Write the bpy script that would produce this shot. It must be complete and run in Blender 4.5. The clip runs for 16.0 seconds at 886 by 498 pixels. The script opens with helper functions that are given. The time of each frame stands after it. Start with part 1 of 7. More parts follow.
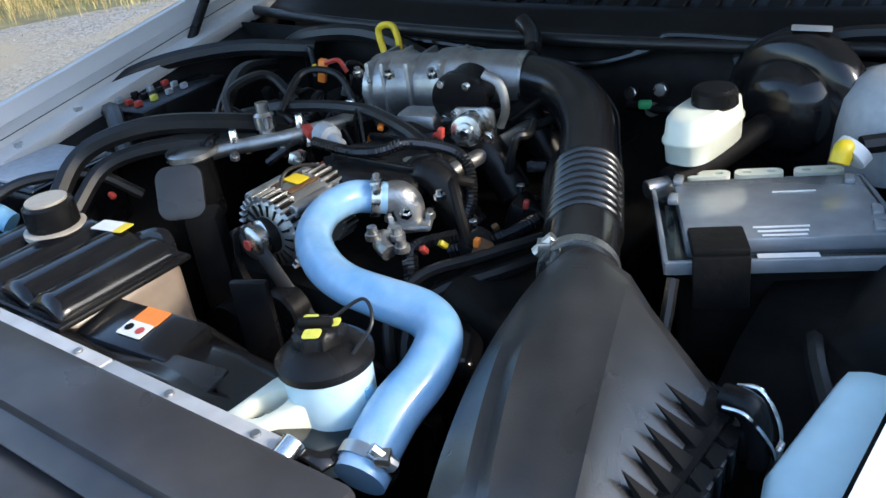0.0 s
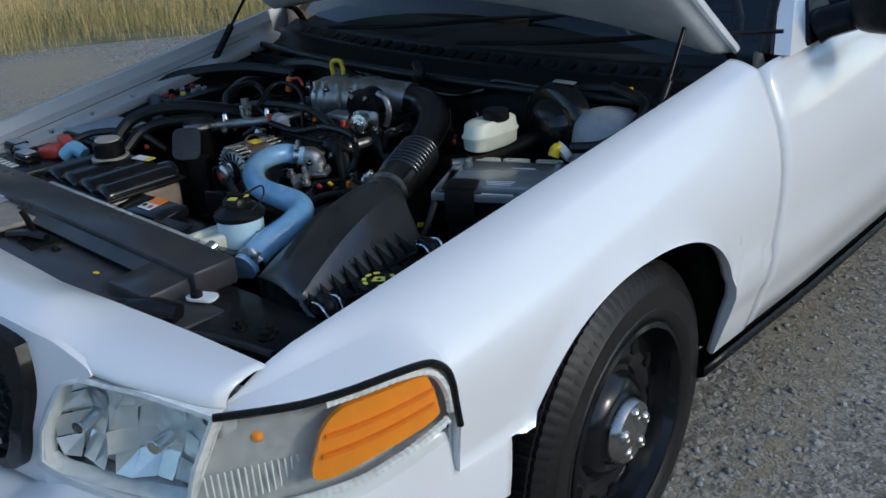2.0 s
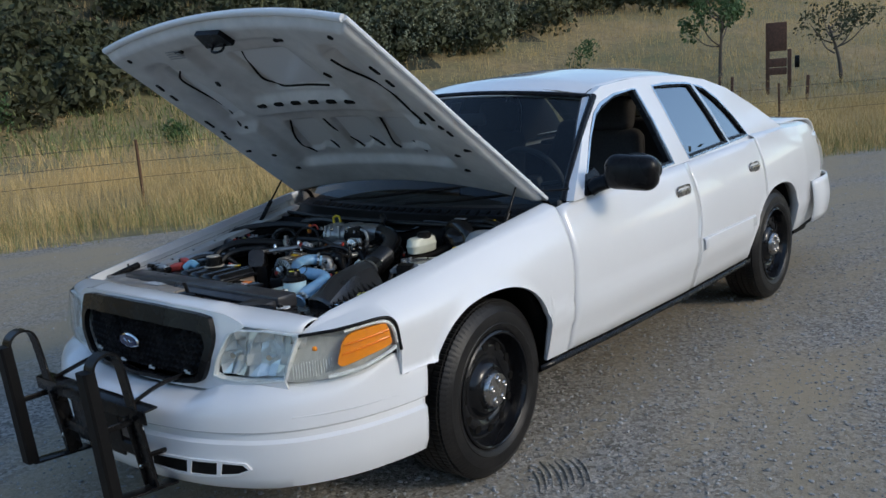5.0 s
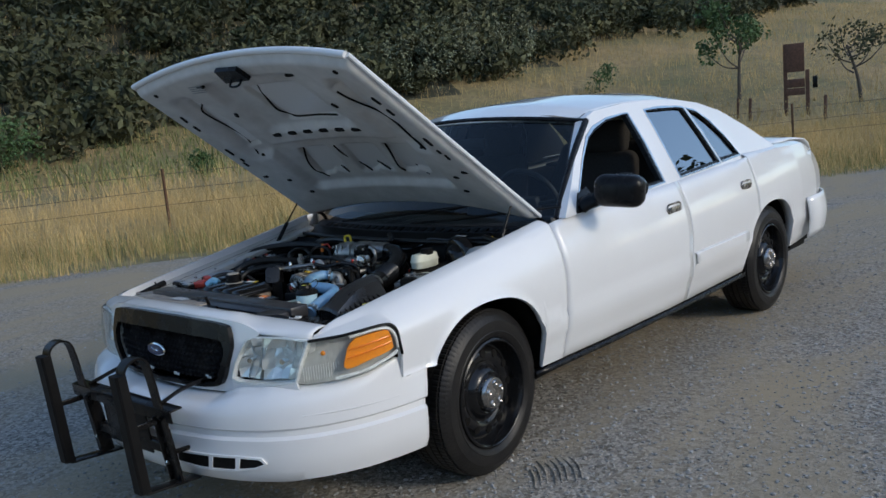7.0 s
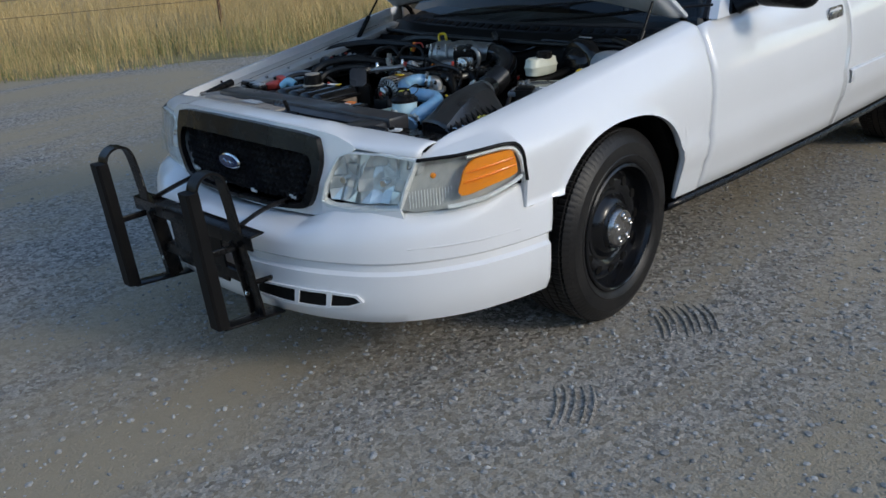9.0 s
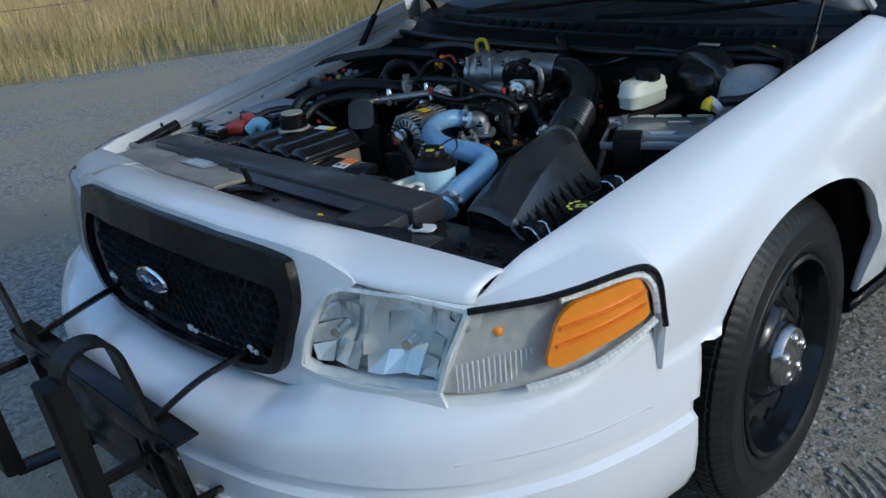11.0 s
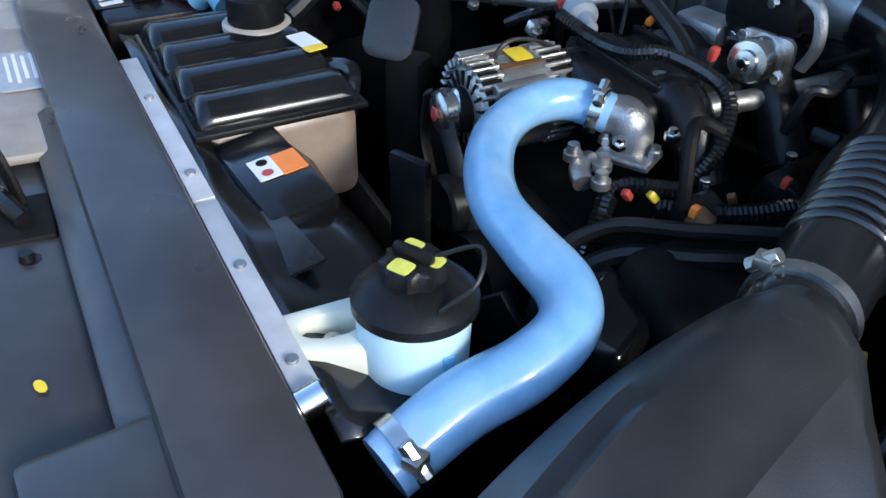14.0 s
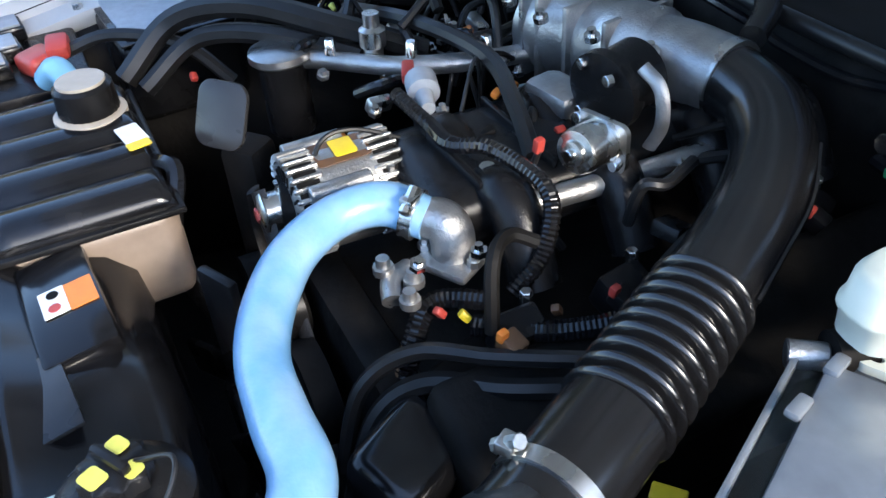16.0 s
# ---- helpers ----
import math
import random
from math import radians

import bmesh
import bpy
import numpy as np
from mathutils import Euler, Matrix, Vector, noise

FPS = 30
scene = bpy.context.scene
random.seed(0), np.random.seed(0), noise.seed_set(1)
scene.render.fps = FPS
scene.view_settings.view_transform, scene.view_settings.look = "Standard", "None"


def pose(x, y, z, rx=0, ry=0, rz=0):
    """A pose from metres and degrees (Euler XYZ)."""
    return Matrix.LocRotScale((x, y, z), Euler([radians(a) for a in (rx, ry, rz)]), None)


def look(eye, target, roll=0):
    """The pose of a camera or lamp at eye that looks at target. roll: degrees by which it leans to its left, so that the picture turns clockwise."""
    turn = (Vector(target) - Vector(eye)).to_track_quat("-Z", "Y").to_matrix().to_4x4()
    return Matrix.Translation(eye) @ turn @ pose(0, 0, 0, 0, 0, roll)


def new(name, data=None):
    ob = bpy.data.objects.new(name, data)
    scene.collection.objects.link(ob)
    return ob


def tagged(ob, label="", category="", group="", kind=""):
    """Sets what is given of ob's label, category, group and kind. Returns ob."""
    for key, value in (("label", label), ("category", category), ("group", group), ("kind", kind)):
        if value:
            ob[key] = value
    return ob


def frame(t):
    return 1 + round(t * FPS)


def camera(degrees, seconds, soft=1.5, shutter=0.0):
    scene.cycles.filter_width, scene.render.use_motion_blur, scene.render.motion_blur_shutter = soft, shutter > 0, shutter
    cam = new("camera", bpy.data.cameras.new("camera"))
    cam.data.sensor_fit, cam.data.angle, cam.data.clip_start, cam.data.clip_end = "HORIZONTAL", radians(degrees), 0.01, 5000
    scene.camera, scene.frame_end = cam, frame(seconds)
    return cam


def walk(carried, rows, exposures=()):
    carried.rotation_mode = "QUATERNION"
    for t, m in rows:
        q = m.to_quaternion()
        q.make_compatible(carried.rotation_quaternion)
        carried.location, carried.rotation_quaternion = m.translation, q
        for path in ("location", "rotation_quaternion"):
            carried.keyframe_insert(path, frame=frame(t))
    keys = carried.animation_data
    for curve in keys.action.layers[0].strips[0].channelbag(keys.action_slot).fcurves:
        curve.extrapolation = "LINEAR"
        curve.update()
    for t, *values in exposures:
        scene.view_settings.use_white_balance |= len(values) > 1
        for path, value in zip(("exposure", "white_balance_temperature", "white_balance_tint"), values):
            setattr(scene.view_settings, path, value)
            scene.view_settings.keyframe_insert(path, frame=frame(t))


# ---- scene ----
cam = camera(53.6, 16.0)
PATH = [
    (0, (0.801, -0.838, 1.254), (-0.354, 0.500, 0.319), -8.4),
    (0.5, (0.957, -0.717, 1.267), (-0.307, 0.492, 0.298), -9.3),
    (1, (1.193, -0.794, 1.3), (-0.111, 0.332, 0.285), -2.2),
    (1.5, (1.36, -0.975, 1.338), (0.069, 0.259, 0.438), -2.1),
    (2, (1.553, -1.251, 1.375), (0.31, 0.088, 0.559), -3.3),
    (2.5, (1.811, -1.552, 1.438), (0.5, -0.197, 0.772), -2.8),
    (3, (2.032, -1.808, 1.447), (0.683, -0.436, 0.901), -4.2),
    (3.5, (2.264, -2.023, 1.486), (0.959, -0.605, 0.953), -3.7),
    (4, (2.537, -2.231, 1.49), (1.25, -0.754, 1.088), -4.0),
    (4.2, (2.58, -2.294, 1.501), (1.315, -0.797, 1.101), -3.9),
    (6.3, (2.975, -2.582, 1.497), (1.685, -1.094, 1.148), -4.8),
    (6.5, (2.991, -2.599, 1.499), (1.702, -1.108, 1.163), -4.9),
    (7, (2.992, -2.611, 1.502), (1.678, -1.14, 1.174), -5.2),
    (7.5, (2.95, -2.598, 1.496), (1.61, -1.159, 1.126), -5.2),
    (8, (2.831, -2.576, 1.485), (1.51, -1.128, 1.089), -4.2),
    (8.5, (2.654, -2.517, 1.449), (1.296, -1.179, 0.843), -4.2),
    (8.7, (2.568, -2.463, 1.43), (1.222, -1.154, 0.741), -3.6),
    (10.8, (1.601, -1.704, 1.331), (0.296, -0.419, 0.527), -4.9),
    (11, (1.537, -1.588, 1.347), (0.188, -0.336, 0.564), -6.3),
    (11.5, (1.38, -1.368, 1.341), (-0.005, -0.152, 0.565), -5.7),
    (12, (1.187, -1.115, 1.288), (-0.144, 0.096, 0.414), -3.4),
    (12.5, (1.073, -0.927, 1.252), (-0.27, 0.139, 0.223), -4.0),
    (13, (1.007, -0.794, 1.232), (-0.401, 0.053, 0.091), -2.7),
    (13.5, (0.902, -0.699, 1.232), (-0.538, 0.078, 0.082), -1.3),
    (14, (0.704, -0.613, 1.196), (-0.73, 0.146, 0.025), 1.0),
    (14.5, (0.616, -0.529, 1.168), (-0.783, 0.231, -0.042), -0.3),
    (15, (0.64, -0.429, 1.181), (-0.791, 0.246, -0.043), -1.5),
    (15.5, (0.68, -0.348, 1.244), (-0.696, 0.365, -0.02), -2.5),
    (16, (0.679, -0.344, 1.274), (-0.753, 0.291, 0.03), -4.3),
]
EXPOSURES = [(0, 2.1, 6250, 8), (0.5, 2.1, 6300, 8), (1.0, 1.5, 6200, 7), (1.5, 0.52, 5850, 4), (2.5, 0.5, 5650, 4), (3.5, 0.52, 5900, 6),
             (7, 0.5, 6050, 7), (8.5, 0.53, 6050, 7), (11, 0.58, 5550, 3), (12, 0.47, 5500, 3), (12.5, 0.72, 5500, 3), (13.0, 0.6, 5350, 4),
             (13.5, 1.85, 5650, 8), (14.5, 1.85, 5650, 8), (15.0, 1.9, 5750, 9), (15.5, 2.2, 5850, 10), (16, 2.4, 5950, 10)]
walk(cam, [(t, look(eye, target, roll)) for t, eye, target, roll in PATH], EXPOSURES)

# ---- light ----
SUN_AZ, SUN_EL = radians(78), radians(26)
world = bpy.data.worlds.new("sky")
scene.world = world
world.use_nodes = True
wn = world.node_tree
sky = wn.nodes.new("ShaderNodeTexSky")
sky.sky_type, sky.sun_disc, sky.sun_elevation, sky.sun_rotation = "NISHITA", False, SUN_EL, SUN_AZ
sky.air_density, sky.dust_density, sky.ozone_density = 1.0, 1.0, 1.5
wn.links.new(sky.outputs["Color"], wn.nodes["Background"].inputs["Color"])
wn.nodes["Background"].inputs["Strength"].default_value = 0.15
sun_data = bpy.data.lights.new("sun", "SUN")
sun_data.energy, sun_data.angle, sun_data.color = 0.85, radians(10), (1.0, 0.87, 0.70)
sun = new("sun", sun_data)
sun.matrix_world = look((0, 0, 0), (-math.sin(SUN_AZ) * math.cos(SUN_EL), -math.cos(SUN_AZ) * math.cos(SUN_EL), -math.sin(SUN_EL)))


# ---- materials ----
def material(name, colour, rough=0.5, metal=0.0, grain=0.0, scale=40.0, bump=0.0, bump_scale=200.0, coat=0.0,
             trans=0.0, second=None, second_scale=6.0, second_amount=0.5, rough_var=0.0, per_object=0.0, ior=1.5, sss=0.0, spec=0.5):
    """A surface with fine grain, broad stains, roughness wear and relief, in object-independent metres."""
    m = bpy.data.materials.new(name)
    m.use_nodes = True
    nt = m.node_tree
    N, Lk = nt.nodes, nt.links
    b = N["Principled BSDF"]
    geo = N.new("ShaderNodeNewGeometry")
    pos = geo.outputs["Position"]

    def noise_tex(s, detail=4.0):
        n = N.new("ShaderNodeTexNoise")
        n.inputs["Scale"].default_value, n.inputs["Detail"].default_value = s, detail
        Lk.new(pos, n.inputs["Vector"])
        return n.outputs["Fac"]

    def mapped(src, a, c):
        r = N.new("ShaderNodeMapRange")
        r.inputs["From Min"].default_value, r.inputs["From Max"].default_value = 0.3, 0.7
        r.inputs["To Min"].default_value, r.inputs["To Max"].default_value = a, c
        Lk.new(src, r.inputs["Value"])
        return r.outputs["Result"]

    col = N.new("ShaderNodeRGB")
    col.outputs[0].default_value = (*colour, 1)
    out = col.outputs[0]
    if second:
        mx = N.new("ShaderNodeMix")
        mx.data_type = "RGBA"
        Lk.new(mapped(noise_tex(second_scale, 5.0), 0.0, second_amount), mx.inputs["Factor"])
        Lk.new(out, mx.inputs["A"])
        mx.inputs["B"].default_value = (*second, 1)
        out = mx.outputs["Result"]
    if grain or per_object:
        hv = N.new("ShaderNodeHueSaturation")
        Lk.new(out, hv.inputs["Color"])
        val = mapped(noise_tex(scale, 6.0), 1 - grain, 1 + grain)
        if per_object:
            info = N.new("ShaderNodeNewGeometry")
            ma = N.new("ShaderNodeMath")
            ma.operation = "MULTIPLY_ADD"
            Lk.new(info.outputs["Random Per Island"], ma.inputs[0])
            ma.inputs[1].default_value = per_object
            Lk.new(val, ma.inputs[2])
            val = ma.outputs[0]
        Lk.new(val, hv.inputs["Value"])
        out = hv.outputs["Color"]
    Lk.new(out, b.inputs["Base Color"])
    b.inputs["Roughness"].default_value, b.inputs["Metallic"].default_value = rough, metal
    if rough_var:
        Lk.new(mapped(noise_tex(scale * 0.4), max(0.02, rough - rough_var), min(1, rough + rough_var)), b.inputs["Roughness"])
    b.inputs["Coat Weight"].default_value, b.inputs["Coat Roughness"].default_value = coat, 0.035
    b.inputs["Transmission Weight"].default_value, b.inputs["IOR"].default_value = trans, ior
    b.inputs["Specular IOR Level"].default_value = spec
    if sss:
        b.inputs["Subsurface Weight"].default_value = sss
        b.inputs["Subsurface Radius"].default_value = (0.02, 0.02, 0.02)
    if bump:
        bp = N.new("ShaderNodeBump")
        bp.inputs["Strength"].default_value, bp.inputs["Distance"].default_value = 1.0, bump
        Lk.new(noise_tex(bump_scale, 5.0), bp.inputs["Height"])
        Lk.new(bp.outputs["Normal"], b.inputs["Normal"])
    return m


def glass(name, tint, clear=1.0, rough=0.0, ior=1.5):
    """Thin glass: tinted and see-through, with a sharp reflection that grows at a slant."""
    m = bpy.data.materials.new(name)
    m.use_nodes = True
    nt = m.node_tree
    N, Lk = nt.nodes, nt.links
    N.remove(N["Principled BSDF"])
    tr, gl, fr, mx = (N.new("ShaderNode" + k) for k in ("BsdfTransparent", "BsdfGlossy", "LayerWeight", "MixShader"))
    tr.inputs["Color"].default_value = (*tint, 1)
    gl.inputs["Roughness"].default_value = rough
    fr.inputs["Blend"].default_value = 0.5
    slant, share = N.new("ShaderNodeMath"), N.new("ShaderNodeMath")
    slant.operation, slant.inputs[1].default_value = "POWER", 5.0
    base = ((ior - 1) / (ior + 1)) ** 2
    share.operation, share.inputs[1].default_value, share.inputs[2].default_value = "MULTIPLY_ADD", 1 - base, base
    Lk.new(fr.outputs["Facing"], slant.inputs[0])
    Lk.new(slant.outputs[0], share.inputs[0])
    Lk.new(share.outputs[0], mx.inputs[0])
    Lk.new(tr.outputs[0], mx.inputs[1])
    Lk.new(gl.outputs[0], mx.inputs[2])
    Lk.new(mx.outputs[0], N["Material Output"].inputs["Surface"])
    return m


PAINT = material("white_paint", (0.80, 0.80, 0.80), 0.42, grain=0.012, scale=3, coat=1.0, second=(0.72, 0.71, 0.69), second_scale=1.7, second_amount=0.35, rough_var=0.05)
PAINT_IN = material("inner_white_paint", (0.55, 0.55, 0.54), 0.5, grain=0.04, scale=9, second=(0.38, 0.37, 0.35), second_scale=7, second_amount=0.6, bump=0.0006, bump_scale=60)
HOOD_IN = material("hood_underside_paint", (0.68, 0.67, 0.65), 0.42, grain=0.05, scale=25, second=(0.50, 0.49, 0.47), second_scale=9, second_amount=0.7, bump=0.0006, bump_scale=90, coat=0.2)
PLASTIC = material("black_plastic", (0.0065, 0.0065, 0.0072), 0.26, spec=0.2, grain=0.25, scale=30, bump=0.0003, bump_scale=700, second=(0.015, 0.014, 0.013), second_scale=14, second_amount=0.5, rough_var=0.1)
GLOSSBLACK = material("gloss_black_plastic", (0.006, 0.006, 0.007), 0.16, spec=0.4, grain=0.2, scale=40, second=(0.018, 0.017, 0.016), second_scale=16, second_amount=0.4, rough_var=0.08)
COWL = material("dull_black_cowl", (0.006, 0.006, 0.0065), 0.45, spec=0.15, grain=0.2, scale=30, second=(0.014, 0.013, 0.012), second_scale=10, second_amount=0.5)
LID = material("satin_black_lid", (0.014, 0.014, 0.015), 0.31, spec=0.75, grain=0.2, scale=30, bump=0.0002, bump_scale=500, second=(0.04, 0.038, 0.036), second_scale=12, second_amount=0.5, rough_var=0.06)
DUSTY = material("dusty_black_plastic", (0.018, 0.018, 0.020), 0.27, spec=0.4, grain=0.2, scale=22, bump=0.0001, bump_scale=300, second=(0.045, 0.042, 0.038), second_scale=9, second_amount=0.6, rough_var=0.12)
# lighter, bluish base colour carries the sky's reflection on the cover
COVER = material("sky_sheen_plastic", (0.032, 0.032, 0.036), 0.34, spec=0.4, grain=0.2, scale=22, second=(0.05, 0.046, 0.042), second_scale=7, second_amount=0.7, rough_var=0.08, coat=0.1)
PALE = material("dusty_pale_cap", (0.45, 0.40, 0.33), 0.6, grain=0.1, scale=40, second=(0.33, 0.28, 0.22), second_scale=30)
TAN = material("dusty_tan_panel", (0.20, 0.185, 0.165), 0.5, grain=0.2, scale=20, bump=0.0004, bump_scale=300, second=(0.33, 0.28, 0.22), second_scale=11, second_amount=0.8)
# near-black also fills slots, holes and pockets, standing in for their shade
DARK = material("grimy_metal_and_hole_shade", (0.005, 0.005, 0.005), 0.6, spec=0.1, grain=0.4, scale=25, second=(0.016, 0.014, 0.012), second_scale=12, second_amount=0.7, bump=0.001, bump_scale=90)
RUBBER = material("tyre_rubber", (0.011, 0.0105, 0.0105), 0.42, spec=0.28, grain=0.2, scale=50, second=(0.03, 0.026, 0.022), second_scale=9, second_amount=0.5, bump=0.0005, bump_scale=400)
DUCT = material("satin_duct_plastic", (0.006, 0.006, 0.0065), 0.2, spec=0.6, grain=0.2, scale=30, second=(0.012, 0.011, 0.010), second_scale=14, rough_var=0.06)
HOSE_RUBBER = material("black_rubber_hose", (0.009, 0.009, 0.0095), 0.38, spec=0.35, grain=0.2, scale=60, second=(0.022, 0.021, 0.02), second_scale=20, second_amount=0.5)
STEELBLACK = material("black_steel", (0.005, 0.005, 0.0055), 0.26, spec=0.2, grain=0.3, scale=25, second=(0.014, 0.012, 0.011), second_scale=13, second_amount=0.5, rough_var=0.12, bump=0.0003, bump_scale=200)
PAD = material("black_rubber_pad", (0.005, 0.005, 0.0055), 0.5, spec=0.15, grain=0.2, scale=50, second=(0.012, 0.011, 0.010), second_scale=9)
LINER = material("grey_lamp_liner", (0.42, 0.42, 0.41), 0.3, grain=0.12, scale=60, second=(0.55, 0.54, 0.49), second_scale=20)
# brown that stands in for the ground visible down through the bay
GROUND_BROWN = material("ground_brown_rail", (0.13, 0.085, 0.04), 0.95, grain=0.5, scale=90, second=(0.04, 0.03, 0.02), second_scale=30, bump=0.004, bump_scale=120)
CHROME = material("chrome", (0.78, 0.77, 0.75), 0.16, 1.0, grain=0.08, scale=30, rough_var=0.06)
DULLCHROME = material("worn_chrome_cap", (0.52, 0.5, 0.47), 0.28, 1.0, grain=0.2, scale=35, second=(0.25, 0.2, 0.16), second_scale=25, second_amount=0.45, rough_var=0.1)
ALU = material("cast_aluminium", (0.50, 0.50, 0.49), 0.38, 0.9, grain=0.25, scale=60, second=(0.22, 0.21, 0.20), second_scale=30, second_amount=0.6, bump=0.0008, bump_scale=350, rough_var=0.12)
STRIP = material("bare_strip_metal", (0.62, 0.63, 0.64), 0.42, 0.35, grain=0.12, scale=60, second=(0.42, 0.41, 0.40), second_scale=30, second_amount=0.6)
ZINC = material("zinc_plated_steel", (0.62, 0.62, 0.60), 0.3, 1.0, grain=0.15, scale=60, second=(0.4, 0.38, 0.34), second_scale=25, second_amount=0.5, rough_var=0.1)
BLUE = material("blue_silicone_hose", (0.15, 0.35, 0.59), 0.34, grain=0.06, scale=60, second=(0.33, 0.49, 0.65), second_scale=22, second_amount=0.75, bump=0.0003, bump_scale=260, coat=0.6)
MILK = material("milky_tank_plastic", (0.68, 0.68, 0.56), 0.4, grain=0.05, scale=30, second=(0.60, 0.62, 0.50), second_scale=12, second_amount=0.5, sss=0.15)
BLUEMILK = material("blue_fluid_tank_plastic", (0.48, 0.68, 0.74), 0.35, grain=0.06, scale=25, second=(0.62, 0.76, 0.78), second_scale=10, second_amount=0.6, sss=0.15)
AMBERTANK = material("brown_tank_plastic", (0.20, 0.15, 0.11), 0.35, grain=0.15, scale=30, second=(0.30, 0.24, 0.19), second_scale=12, second_amount=0.6)
WHITE = material("white_print", (0.75, 0.75, 0.73), 0.5, grain=0.05, scale=80)
GREYLABEL = material("grey_label", (0.33, 0.35, 0.37), 0.5, grain=0.1, scale=80)
YELLOW = material("yellow_plastic", (0.78, 0.56, 0.02), 0.4, grain=0.08, scale=60)
YPRINT = material("yellow_print", (0.66, 0.63, 0.10), 0.5, grain=0.1, scale=120)
ORANGE = material("orange_print", (0.80, 0.22, 0.03), 0.5, grain=0.06, scale=90)
RED = material("red_plastic", (0.46, 0.045, 0.03), 0.42, grain=0.1, scale=50, second=(0.4, 0.07, 0.05), second_scale=30)
GREEN = material("green_connector", (0.05, 0.32, 0.12), 0.4, grain=0.1, scale=60)
SKYBLUE = material("pale_blue_plastic", (0.22, 0.45, 0.62), 0.4, grain=0.1, scale=50)
COPPER = material("brown_connector", (0.13, 0.065, 0.03), 0.45, grain=0.2, scale=50)
AMBER = material("amber_lens", (0.95, 0.30, 0.01), 0.22, grain=0.05, scale=60, coat=0.6)
AMBERDARK = material("amber_lens_rib", (0.80, 0.20, 0.005), 0.25, grain=0.05, scale=60, coat=0.5)
REFLECTOR = material("lamp_reflector", (0.88, 0.89, 0.88), 0.16, 0.5, grain=0.1, scale=50, bump=0.0012, bump_scale=30, rough_var=0.1)
LAMPBACK = material("clear_lamp_liner", (0.86, 0.87, 0.87), 0.25, 0.0, grain=0.15, scale=60, bump=0.001, bump_scale=160, second=(0.7, 0.7, 0.64), second_scale=20)
LENS = glass("clear_lens", (0.97, 0.98, 0.97), ior=1.35)
WINDOW = glass("window_glass", (0.55, 0.60, 0.57), ior=1.5)
# reflection boosted far past real glass to stand in for a brighter sky
TINTED = glass("boosted_sheen_tinted_glass", (0.04, 0.05, 0.05), ior=6.0)
SCREEN = glass("windscreen_glass", (0.40, 0.46, 0.47), ior=1.7)
PCM_TOP = material("grey_module_lid", (0.22, 0.24, 0.26), 0.26, 0.25, grain=0.1, scale=40, second=(0.30, 0.31, 0.31), second_scale=16, second_amount=0.6, coat=0.5)
PCM_EDGE = glass("clear_module_cover", (0.75, 0.80, 0.82), ior=1.6)
CLOTH = material("dark_seat_cloth", (0.055, 0.05, 0.047), 0.9, grain=0.2, scale=120, bump=0.001, bump_scale=500)
VINYL = material("tan_trim_vinyl", (0.24, 0.19, 0.14), 0.6, grain=0.1, scale=60, bump=0.0005, bump_scale=300)
DASH = material("dark_dash_vinyl", (0.03, 0.03, 0.03), 0.6, grain=0.1, scale=60, bump=0.0005, bump_scale=300)
BADGE = material("dark_blue_enamel", (0.015, 0.035, 0.11), 0.2, grain=0.1, scale=60, coat=0.8)


